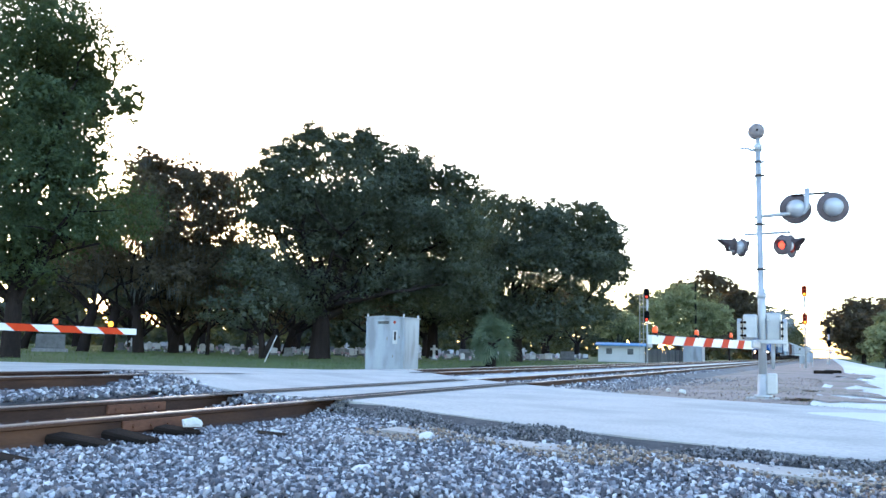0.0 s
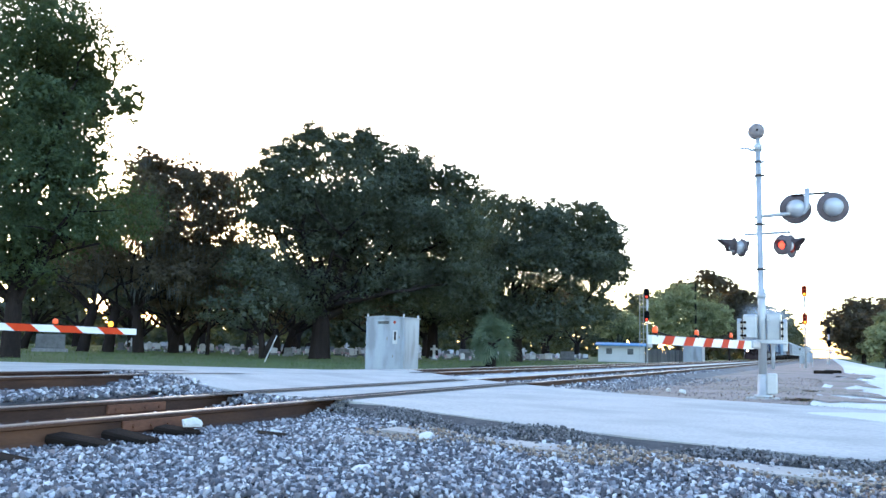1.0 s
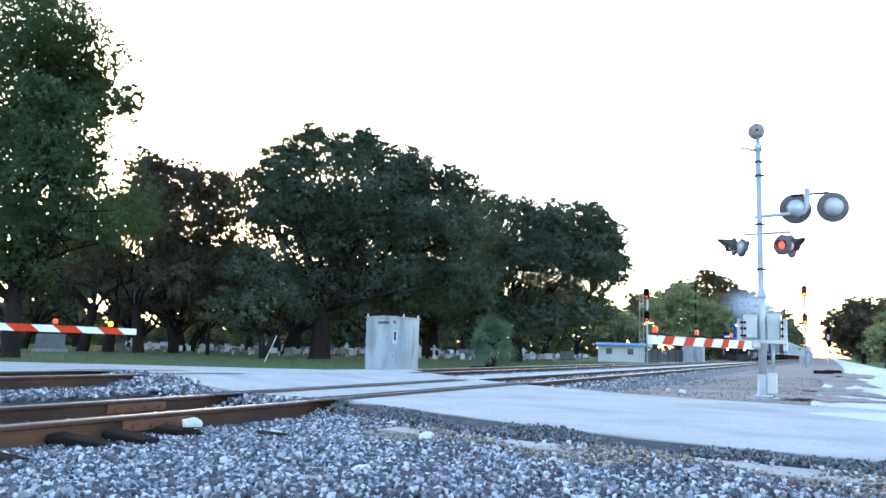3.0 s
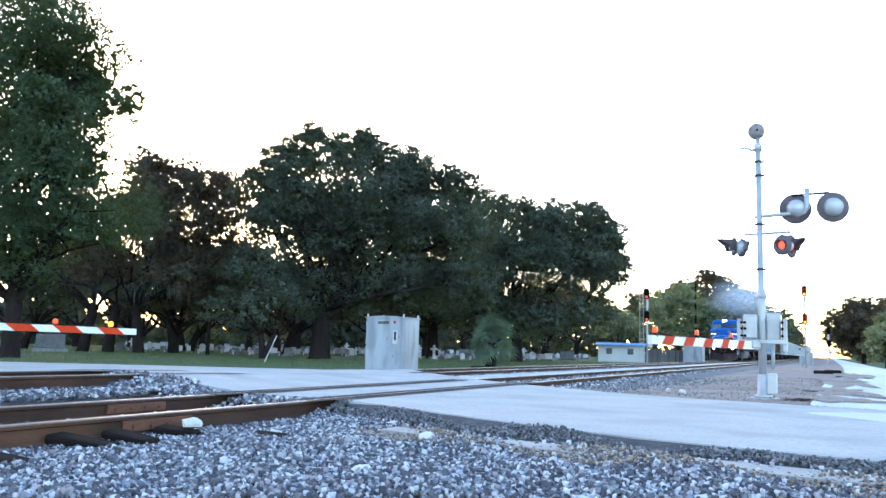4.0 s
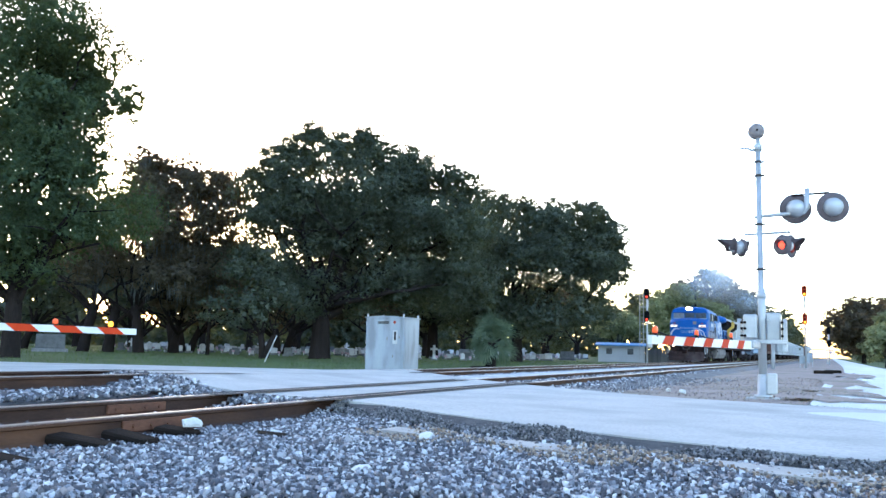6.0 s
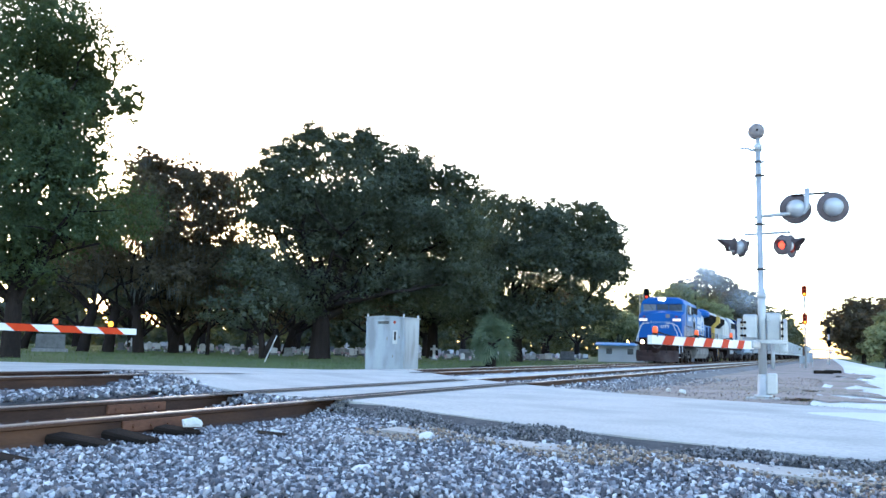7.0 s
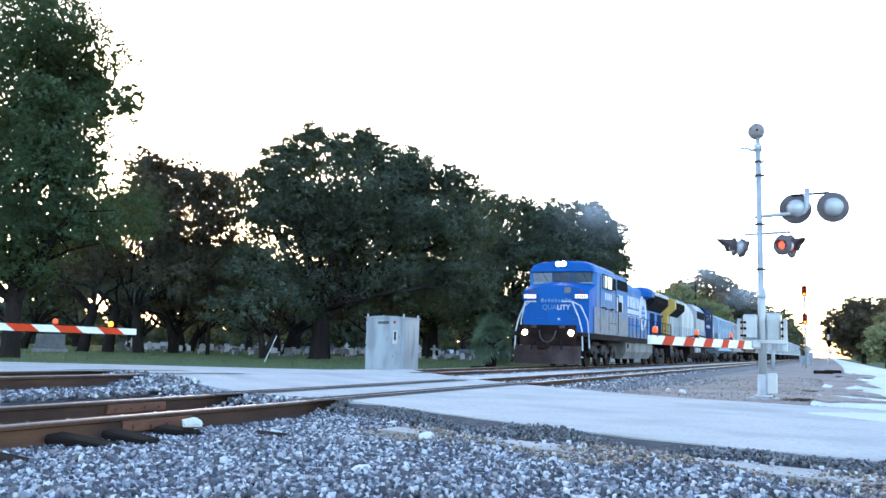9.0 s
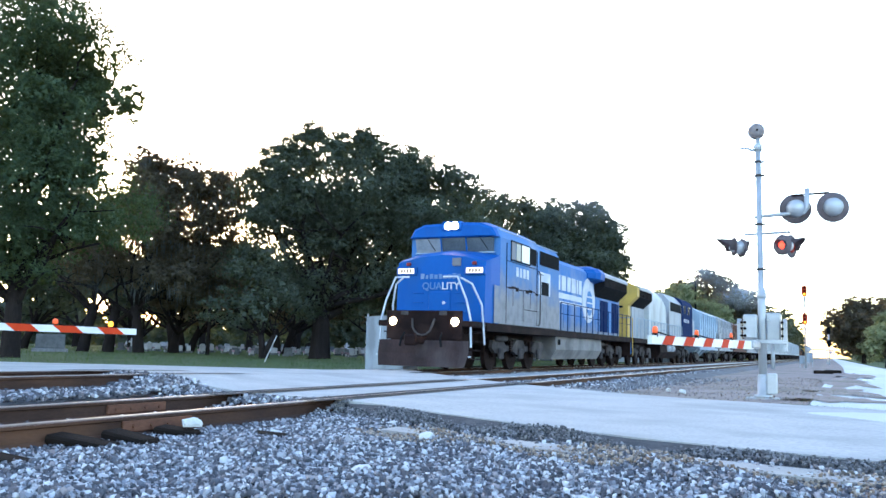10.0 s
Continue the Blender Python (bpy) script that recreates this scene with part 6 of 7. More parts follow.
def lettering(words, size, at, mat, parent, label):
    """Raised block letters that face -y, with their left foot at the given place."""
    cu = bpy.data.curves.new("lettering", 'FONT')
    cu.body = words
    cu.size = size
    cu.extrude = 0.004
    cu.offset = 0.006
    tmp = bpy.data.objects.new("lettering", cu)
    me = bpy.data.meshes.new_from_object(tmp)
    bpy.data.objects.remove(tmp)
    me.materials.clear()
    me.materials.append(MAT[mat])
    ob = new("lettering", me)
    ob.parent = parent
    ob.matrix_basis = pose(*at, 90, 0, 0)
    return tagged(ob, label)


lettering("QUA", 0.30, (-0.60, -0.283, 2.43), "cab_side", nose, "worn blue-grey letters")
lettering("LITY", 0.30, (0.06, -0.283, 2.43), "logo_white", nose, "faded white letters")
bm = bmesh.new()
box(bm, -0.36, 0.36, -0.31, -0.27, 1.6, 2.36, 0.02)
part("nose_door", bm, "blue", nose)
bm = bmesh.new()
disc(bm, (0.16, -0.33, 2.02), (0, 1, 0), 0.05, 0.04, 10)
part("door_light", bm, "logo_white", nose)
for s in (-1, 1):
    for k in range(3):
        bm = bmesh.new()
        tube(bm, [(s * 0.55, -0.28, 1.75 + k * 0.28), (s * 0.55, -0.36, 1.75 + k * 0.28), (s * 0.85, -0.36, 1.75 + k * 0.28), (s * 0.85, -0.28, 1.75 + k * 0.28)], 0.014, 5)
        part("grab_iron", bm, "blue", nose)
bm = bmesh.new()
box(bm, -1.22, 1.22, -1.33, -1.27, 0.9, 1.74, 0.02)
part("end_plate", bm, "dark_steel", loco, "grimy maroon end plate")
for s in (-1, 1):
    bm = bmesh.new()
    box(bm, s * 0.62 - 0.12, s * 0.62 + 0.12, -1.37, -1.3, 1.6, 1.72, 0.02)
    part("jumper_socket", bm, "truck_frame", loco)
# front platform, rails, steps, ditch lights, pilot and plow
bm = bmesh.new()
box(bm, -1.5, 1.5, -1.32, 0.2, 1.28, 1.45, 0.02)
part("front_platform", bm, "dark_steel", loco)
for s in (-1, 1):
    bm = bmesh.new()
    tube(bm, [(s * 0.55, -1.25, 2.72), (s * 1.0, -1.25, 2.72), (s * 1.30, -1.25, 2.05), (s * 1.44, -1.25, 1.5), (s * 1.47, -1.25, 0.7)], 0.03, 8)
    part("front_handrail", bm, "logo_white", loco, "pale front handrail")
    bm = bmesh.new()
    tube(bm, [(s * 0.95, -0.9, 2.72), (s * 1.25, -0.75, 2.55), (s * 1.47, -0.5, 1.95), (s * 1.52, -0.35, 0.8)], 0.03, 8)
    part("step_handrail", bm, "logo_white", loco, "pale step handrail")
    bm = bmesh.new()
    box(bm, s * 1.0 - 0.16, s * 1.0 + 0.16, -1.34, -1.1, 1.26, 1.56, 0.04)
    dl = part("ditch_light", bm, "dark_steel", loco)
    bm = bmesh.new()
    tube(bm, [(s * 1.0, -1.34, 1.42), (s * 1.0, -1.36, 1.42)], [0.115, 0.095], 16)
    part("ditch_lamp", bm, "head_lamp", dl, "bright warm ditch lamp")
    for k in range(4):
        bm = bmesh.new()
        box(bm, s * 1.12 if s > 0 else -1.52, 1.52 if s > 0 else -1.12, -1.15 + 0.07 * k, -0.7 + 0.07 * k, 0.36 + 0.25 * k, 0.39 + 0.25 * k)
        part("step", bm, "dark_steel", loco)
    bm = bmesh.new()
    box(bm, s * 1.1 - 0.015, s * 1.1 + 0.015, -1.2, -0.3, 0.35, 1.28)
    part("step_side", bm, "dark_steel", loco)
    bm = bmesh.new()
    box(bm, s * 1.42 - 0.1, s * 1.42 + 0.1, -1.36, -1.34, 0.42, 0.46)
    part("step_edge", bm, "logo_white", loco, "white painted step edge")
bm = bmesh.new()
box(bm, -1.08, 1.08, -1.32, -0.95, 0.55, 1.30, 0.03)
part("pilot", bm, "dark_steel", loco, "grimy brown pilot")
bm = bmesh.new()
loft(bm, [[(-1.42, -1.36, 0.88), (0, -1.50, 0.88), (1.42, -1.36, 0.88), (1.42, -1.30, 0.88), (0, -1.42, 0.88), (-1.42, -1.30, 0.88)],
          [(-1.44, -1.40, 0.5), (0, -1.6, 0.5), (1.44, -1.40, 0.5), (1.44, -1.34, 0.5), (0, -1.54, 0.5), (-1.44, -1.34, 0.5)],
          [(-1.36, -1.5, 0.13), (0, -1.76, 0.13), (1.36, -1.5, 0.13), (1.36, -1.44, 0.13), (0, -1.7, 0.13), (-1.36, -1.44, 0.13)]])
part("snow_plow", bm, "plow", loco, "brown V-shaped plow")
bm = bmesh.new()
box(bm, -0.13, 0.13, -2.05, -1.2, 0.78, 0.98, 0.03)
box(bm, -0.2, 0.16, -2.2, -1.98, 0.72, 1.04, 0.05)
part("coupler", bm, "dark_steel", loco)
bm = bmesh.new()
tube(bm, [(-0.36, -1.34, 1.5)] + [(0.32 * math.sin(a), -1.42, 1.36 - 0.34 * math.cos(a)) for a in (-1.3, -0.9, -0.45, 0, 0.45, 0.9, 1.3)] + [(0.36, -1.34, 1.5)], 0.032, 8)
part("brake_hose", bm, "truck_frame", loco, "looped grey hose")
for s in (-1, 1):
    bm = bmesh.new()
    tube(bm, [(s * 0.6, -1.34, 1.1), (s * 0.62, -1.5, 0.95), (s * 0.66, -1.52, 0.7)], 0.03, 6)
    part("brake_hose", bm, "black", loco)
bm = bmesh.new()
tube(bm, [(-0.6, -1.28, 1.45), (-0.6, -1.28, 1.6), (0.3, -1.28, 1.62), (0.3, -1.28, 1.45)], 0.02, 6)
part("platform_rail", bm, "truck_frame", loco)
# cab side: windows, panels
for s in (-1, 1):
    for y0, y1, m in ((1.75, 2.12, "grey_side"), (2.18, 2.62, "glass"), (2.70, 3.50, "sky_glass"), (3.60, 4.22, "black")):
        bm = bmesh.new()
        x = s * 1.532
        box(bm, min(x, x + s * 0.012), max(x, x + s * 0.012), y0, y1, 3.54, 4.10, 0.004)
        part("side_window", bm, m, cabin, "cab side window")
    x = s * 1.532
    bm = bmesh.new()
    for y0, y1, z0, z1 in ((1.68, 3.56, 4.10, 4.14), (1.68, 3.56, 3.49, 3.53), (1.68, 1.73, 3.5, 4.12), (2.635, 2.69, 3.5, 4.12), (3.51, 3.57, 3.5, 4.12)):
        box(bm, min(x, x + s * 0.02), max(x, x + s * 0.02), y0, y1, z0, z1)
    part("window_frame", bm, "black", cabin, "dark window frame")
    bm = bmesh.new()
    for y0, y1, z0, z1 in ((1.30, 1.315, 1.5, 4.0), (4.30, 4.315, 1.5, 4.05), (4.30, 5.0, 3.30, 3.315), (1.32, 4.3, 3.44, 3.452), (1.32, 2.9, 2.60, 2.62), (2.9, 2.92, 1.6, 2.6), (3.0, 4.5, 1.98, 2.0),
                           (1.9, 1.92, 2.05, 2.58), (3.6, 3.62, 2.05, 2.55)):
        box(bm, min(x, x + s * 0.021), max(x, x + s * 0.021), y0, y1, z0, z1)
    part("panel_seam", bm, "dark_steel", cabin, "dark panel seam")
    bm = bmesh.new()
    tube(bm, [(x + s * 0.02, 4.45, 1.5), (x + s * 0.09, 4.45, 1.6), (x + s * 0.09, 4.45, 3.3), (x + s * 0.02, 4.45, 3.4)], 0.018, 6)
    part("grab_rail", bm, "dark_steel", cabin)
    bm = bmesh.new()
    box(bm, min(x, x + s * 0.01), max(x, x + s * 0.01), 0.3, 7.0, 1.46, 2.60, 0.003)
    part("lower_side_panel", bm, "cab_fade", cabin, "bleached grey lower side")
    for k in range(4):
        bm = bmesh.new()
        box(bm, min(x, x + s * 0.016), max(x, x + s * 0.016), 1.5 + 1.3 * k, 2.7 + 1.3 * k, 1.6, 2.5, 0.004)
        part("access_door", bm, "cab_fade", cabin)
    bm = bmesh.new()
    for k in range(9):
        yy = 1.5 + k * 0.33
        box(bm, min(x, x + s * 0.013), max(x, x + s * 0.013), yy, yy + 0.30, 2.58 + 0.05 * math.sin(k * 2.1), 2.64 + 0.04 * math.sin(k * 1.3))
    part("peeling_patch", bm, "dark_steel", cabin, "dark peeling paint patches")
    bm = bmesh.new()
    for k in range(4):
        box(bm, min(x, x + s * 0.012), max(x, x + s * 0.012), 2.2 + k * 0.34, 2.42 + k * 0.34, 3.02, 3.32)
    part("number_bars", bm, "logo_white", cabin, "faded pale number")
# raised section behind the cab
bm = bmesh.new()
loft(bm, [cab_section(4.55, 1.47, 1.45, 4.15, 4.50), cab_section(7.1, 1.47, 1.45, 4.15, 4.50)])
aux = part("equipment_cab", bm, "cab_fade", loco, "dusty grey-blue raised equipment section")
for s in (-1, 1):
    x = s * 1.472
    bm = bmesh.new()
    box(bm, min(x, x + s * 0.014), max(x, x + s * 0.014), 4.77, 7.05, 3.66, 4.15, 0.004)
    grille = part("air_grille", bm, "black", aux, "dark air intake grille")
    bm = bmesh.new()
    for k in range(7):
        box(bm, min(x, x + s * 0.022), max(x, x + s * 0.022), 4.8, 6.9, 3.66 + k * 0.065, 3.675 + k * 0.065)
    part("slat", bm, "black", grille)
    bm = bmesh.new()
    box(bm, min(x, x + s * 0.012), max(x, x + s * 0.012), 4.62, 6.02, 2.62, 3.42, 0.004)
    part("pale_panel", bm, "logo_white", aux, "pale repainted panel")
    bm = bmesh.new()
    box(bm, min(x, x + s * 0.016), max(x, x + s * 0.016), 4.98, 5.82, 2.5, 3.08, 0.004)
    part("louvre", bm, "black", aux, "dark louvre")
# long hood with big faded lettering
bm = bmesh.new()
loft(bm, [[(x, v, z) for x, z in ((-1.02, 1.45), (1.02, 1.45), (1.02, 4.1), (0.85, 4.28), (-0.85, 4.28), (-1.02, 4.1))] for v in (7.1, 18.95)])
hood = part("hood", bm, "hood_fade", loco, "long faded blue engine hood")
for s in (-1, 1):
    x = s * 1.022
    for k in range(8):
        bm = bmesh.new()
        y = 7.35 + k * 0.92
        box(bm, min(x, x + s * 0.02), max(x, x + s * 0.02), y, y + 0.85, 1.6, 3.1, 0.008)
        part("hood_door", bm, "hood_fade", hood)
    for k, (y, w) in enumerate(((7.3, 0.6), (8.08, 0.62), (8.88, 0.6), (9.64, 0.5), (10.28, 0.62), (11.05, 0.2), (11.4, 0.42))):
        bm = bmesh.new()
        box(bm, min(x, x + s * 0.026), max(x, x + s * 0.026), y, y + w, 3.06, 3.66 if k else 3.8, 0.01)
        part("big_letter", bm, "logo_white", hood, "large faded white letter block")
    for z, zh in ((2.54, 0.10), (2.74, 0.22)):
        bm = bmesh.new()
        box(bm, min(x, x + s * 0.028), max(x, x + s * 0.028), 7.2, 12.0, z, z + zh)
        part("stripe", bm, "logo_white", hood, "long white stripe")
    bm = bmesh.new()
    ring = [(12.95 + 1.05 * math.cos(a), 2.9 + 0.98 * math.sin(a)) for a in (2 * math.pi * k / 24 for k in range(24))]
    ring2 = [(13.05 + 0.5 * math.cos(a), 2.78 + 0.55 * math.sin(a)) for a in (2 * math.pi * k / 24 for k in range(24))]
    xx = x + s * 0.045
    extrude(bm, ring, "x", x + s * 0.005, x + s * 0.04)
    emblem = part("wheel_emblem", bm, "logo_white", hood, "faded white round emblem")
    bm = bmesh.new()
    extrude(bm, ring2, "x", x + s * 0.038, x + s * 0.046)
    part("emblem_eye", bm, "dusty_blue", emblem)
    bm = bmesh.new()
    for k in range(3):
        box(bm, min(xx, xx + s * 0.01), max(xx, xx + s * 0.01), 12.6, 13.5, 2.50 + 0.26 * k, 2.57 + 0.26 * k)
    part("emblem_bar", bm, "logo_white", emblem)


def radiator(parent, y0, y1, mat_top, mat_side, x_in=1.02):
    """Flared radiator wings over the hood."""
    for s in (-1, 1):
        bm = bmesh.new()
        extrude(bm, [(s * x_in, 3.15), (s * 1.5, 3.62), (s * 1.5, 4.10), (s * 1.40, 4.20), (s * x_in, 4.30)], "y", y0, y1)
        wing = part("radiator_wing", bm, mat_side, parent, "dark flared radiator wing")
        bm = bmesh.new()
        extrude(bm, [(s * 1.505, 4.02), (s * 1.53, 4.02), (s * 1.53, 4.14), (s * 1.40, 4.25), (s * (x_in - 0.1), 4.36), (s * (x_in - 0.1), 4.32), (s * 1.39, 4.205), (s * 1.505, 4.11)], "y", y0 - 0.02, y1 + 0.02)
        part("wing_edge", bm, mat_top, wing)
        bm = bmesh.new()
        for k in range(int((y1 - y0) / 0.16)):
            y = y0 + 0.08 + k * 0.16
            box(bm, min(s * 1.5, s * 1.512), max(s * 1.5, s * 1.512), y, y + 0.03, 3.64, 4.0)
        part("radiator_rib", bm, "dark_steel", wing)
    bm = bmesh.new()
    box(bm, -1.0, 1.0, y0, y1, 4.28, 4.38, 0.02)
    part("radiator_top", bm, mat_top, parent)


radiator(hood, 14.0, 18.6, "pale_grey", "black")
for s in (-1, 1):
    x = s * 1.022
    for k in range(6):
        bm = bmesh.new()
        y = 14.25 + k * 0.76
        box(bm, min(x, x + s * 0.03), max(x, x + s * 0.03), y, y + 0.68, 1.6, 3.05, 0.008)
        part("hood_door", bm, "navy" if k % 3 else "dusty_blue", hood)
bm = bmesh.new()
loft(bm, [[(x * k, v, 4.0 + (z - 4.0) * k) for x, z in ((-1.5, 3.86), (-1.02, 3.72), (1.02, 3.72), (1.5, 3.86), (1.53, 4.14), (1.38, 4.32), (1.0, 4.45), (-1.0, 4.45), (-1.38, 4.32), (-1.53, 4.14))]
          for v, k in ((12.7, 0.70), (12.95, 0.90), (13.25, 1.0), (14.0, 1.0))])
part("radiator_front", bm, "blue", hood, "blue rounded radiator shoulder")
for y, h, w in ((8.6, 0.22, 0.3), (10.3, 0.3, 0.35), (12.2, 0.18, 0.5), (16.3, 0.12, 0.8)):
    bm = bmesh.new()
    box(bm, -w, w, y - 0.35, y + 0.35, 4.27, 4.30 + h, 0.03)
    part("roof_fixture", bm, "dark_steel", hood)
bm = bmesh.new()
box(bm, -1.53, 1.53, -0.2, 19.6, 1.20, 1.44, 0.01)
part("frame_sill", bm, "dark_steel", loco, "dark frame sill")
bm = bmesh.new()
box(bm, -0.5, 0.5, 0, 19.4, 0.85, 1.2)
part("underframe", bm, "dark_steel", loco)
for s in (-1, 1):
    railing(loco, s * 1.5, [7.3 + 0.93 * k for k in range(14)], 1.44, 2.5, "navy")
bm = bmesh.new()
extrude(bm, [(-1.4, 1.2), (1.4, 1.2), (1.42, 0.72), (1.2, 0.36), (-1.2, 0.36), (-1.42, 0.72)], "y", 7.0, 13.8)
tk = part("fuel_tank", bm, "tank", loco, "dusty grey-brown fuel tank")
bm = bmesh.new()
for k in range(4):
    box(bm, 1.425, 1.45, 7.2 + k * 0.08, 7.22 + k * 0.08, 0.9, 1.1)
part("fuel_gauge", bm, "black", tk)
loco_truck(loco, 3.75)
loco_truck(loco, 16.5)
bm = bmesh.new()
box(bm, -1.45, 1.45, 19.55, 19.75, 0.55, 1.44, 0.02)
part("rear_pilot", bm, "dark_steel", loco)
for s in (-1, 1):
    bm = bmesh.new()
    tube(bm, [(s * 1.45, 19.7, 0.6), (s * 1.45, 19.7, 2.45), (s * 0.4, 19.7, 2.45), (s * 0.4, 19.7, 1.44)], 0.025, 6)
    part("rear_handrail", bm, "dusty_blue", loco)

# second unit, running tail first
loco2 = thing("locomotive", pose(TRAIN_X, train_s(0) + 20.1, 0), "pale grey diesel locomotive with yellow end and navy cab", "locomotive", "locomotives")
CONSIST.append((loco2, 20.1))
bm = bmesh.new()
loft(bm, [[(x, v, z) for x, z in ((-1.0, 1.45), (1.0, 1.45), (1.0, 4.1), (0.85, 4.28), (-0.85, 4.28), (-1.0, 4.1))] for v in (1.95, 15.8)])
hood2 = part("hood", bm, "pale_grey", loco2, "long pale grey engine hood")
bm = bmesh.new()
loft(bm, [[(x, v, z) for x, z in ((-1.02, 1.45), (1.02, 1.45), (1.02, 3.15), (1.5, 3.62), (1.5, 4.10), (1.0, 4.40), (-1.0, 4.40), (-1.5, 4.10), (-1.5, 3.62), (-1.02, 3.15))] for v in (0.9, 1.5)])
end2 = part("hood_end", bm, "yellow", loco2, "faded yellow hood end with flared top")
bm = bmesh.new()
box(bm, -0.75, 0.75, 0.87, 0.9, 3.02, 3.14)
part("vent", bm, "black", end2)
for s in (-1, 1):
    bm = bmesh.new()
    tube(bm, [(s * 0.12, 0.9, 3.75), (s * 0.12, 0.88, 3.75)], 0.09, 14)
    part("tail_lamp", bm, "grey_side", end2)
radiator(hood2, 1.5, 5.0, "pale_grey", "black", 1.0)
# Hump added in place of a worn white paint patch on the hood.
bm = bmesh.new()
loft(bm, [[(x, v, z) for x, z in ((-1.3, 1.45), (1.3, 1.45), (1.3, top - 0.5), (0.9, top), (-0.9, top), (-1.3, top - 0.5))]
          for v, top in ((5.1, 3.7), (5.5, 4.15), (6.1, 4.38), (8.0, 4.42), (9.6, 4.36), (10.3, 4.1), (10.7, 3.7))])
part("equipment_section", bm, "car_white", loco2, "whitish rounded hump standing for worn white hood paint")
bm = bmesh.new()
loft(bm, [[(x, v, z) for x, z in ((-1.42, 1.45), (1.42, 1.45), (1.42, 4.0), (0.98, 4.5), (-0.98, 4.5), (-1.42, 4.0))] for v in (11.0, 11.3, 15.8)])
part("equipment_cabinet", bm, "pale_grey", loco2, "pale grey full-width electrical cabinet")
bm = bmesh.new()
loft(bm, [cab_section(15.8, 1.5, 1.45, 4.1, 4.6), cab_section(20.4, 1.5, 1.45, 4.1, 4.6)])
cab2 = part("cab", bm, "navy", loco2, "dark navy cab")
for s in (-1, 1):
    x = s * 1.502
    for y0, y1, m in ((16.4, 17.1, "glass"), (18.2, 19.0, "glass")):
        bm = bmesh.new()
        box(bm, min(x, x + s * 0.012), max(x, x + s * 0.012), y0, y1, 3.45, 4.0, 0.004)
        part("side_window", bm, m, cab2)
    bm = bmesh.new()
    for k in range(4):
        box(bm, min(x, x + s * 0.012), max(x, x + s * 0.012), 16.4 + k * 0.6, 16.65 + k * 0.6, 2.85, 3.1)
    part("number_bars", bm, "logo_white", cab2)
    bm = bmesh.new()
    box(bm, min(s * 1.42, s * 1.44), max(s * 1.42, s * 1.44), 11.4, 15.6, 3.4, 3.98, 0.01)
    part("air_grille", bm, "black", hood2)
    railing(loco2, s * 1.48, [1.0 + 0.98 * k for k in range(16)], 1.44, 2.5, "car_blue")
    for k in range(11):
        bm = bmesh.new()
        y = 2.6 + k * 1.1
        xx = s * 1.002
        box(bm, min(xx, xx + s * 0.02), max(xx, xx + s * 0.02), y, y + 1.0, 1.6, 3.05, 0.008)
        part("hood_door", bm, "pale_grey", hood2)
bm = bmesh.new()
loft(bm, [[(-1.45, v, 1.45), (1.45, v, 1.45), (1.45, v, z), (0, v, z + 0.15), (-1.45, v, z)] for v, z in ((20.4, 3.3), (21.6, 3.1))])
part("nose", bm, "pale_grey", loco2)
bm = bmesh.new()
box(bm, -1.5, 1.5, 0.2, 22.0, 1.2, 1.44, 0.01)
part("frame_sill", bm, "dark_steel", loco2)
bm = bmesh.new()
box(bm, -0.5, 0.5, -0.4, 23.0, 0.85, 1.2)
part("underframe", bm, "dark_steel", loco2)
bm = bmesh.new()
extrude(bm, [(-1.35, 1.2), (1.35, 1.2), (1.38, 0.75), (1.1, 0.38), (-1.1, 0.38), (-1.38, 0.75)], "y", 8.2, 14.6)
part("fuel_tank", bm, "dark_steel", loco2, "dark fuel tank")
for y in (10.6, 12.0):
    bm = bmesh.new()
    tube(bm, [(1.25, y, 1.0), (1.25, y + 1.0, 1.0)], 0.24, 12)
    part("air_tank", bm, "pale_grey", loco2, "pale cylindrical air tank", True)
loco_truck(loco2, 3.9)
loco_truck(loco2, 18.3)
bm = bmesh.new()
box(bm, -1.42, 1.42, 0.1, 0.3, 0.5, 1.44, 0.02)
part("pilot", bm, "dark_steel", loco2)
for s in (-1, 1):
    bm = bmesh.new()
    tube(bm, [(s * 1.42, 0.15, 0.5), (s * 1.42, 0.15, 2.45), (s * 0.4, 0.15, 2.45), (s * 0.4, 0.15, 1.44)], 0.03, 6)
    part("end_handrail", bm, "yellow", loco2)


# freight cars
def freight_truck(parent, yc):
    bm = bmesh.new()
    for s in (-1, 1):
        extrude(bm, [(yc + a, b) for a, b in ((-1.2, 0.62), (-0.5, 0.78), (0.5, 0.78), (1.2, 0.62), (1.2, 0.42), (0.75, 0.4), (0.45, 0.25), (-0.45, 0.25), (-0.75, 0.4), (-1.2, 0.42))], "x", s * 0.98, s * 1.1)
    box(bm, -1.1, 1.1, yc - 0.2, yc + 0.2, 0.5, 0.85, 0.02)
    tr = part("truck", bm, "truck_frame", parent)
    for k in (-0.88, 0.88):
        wheelset(tr, yc + k, 0.42)


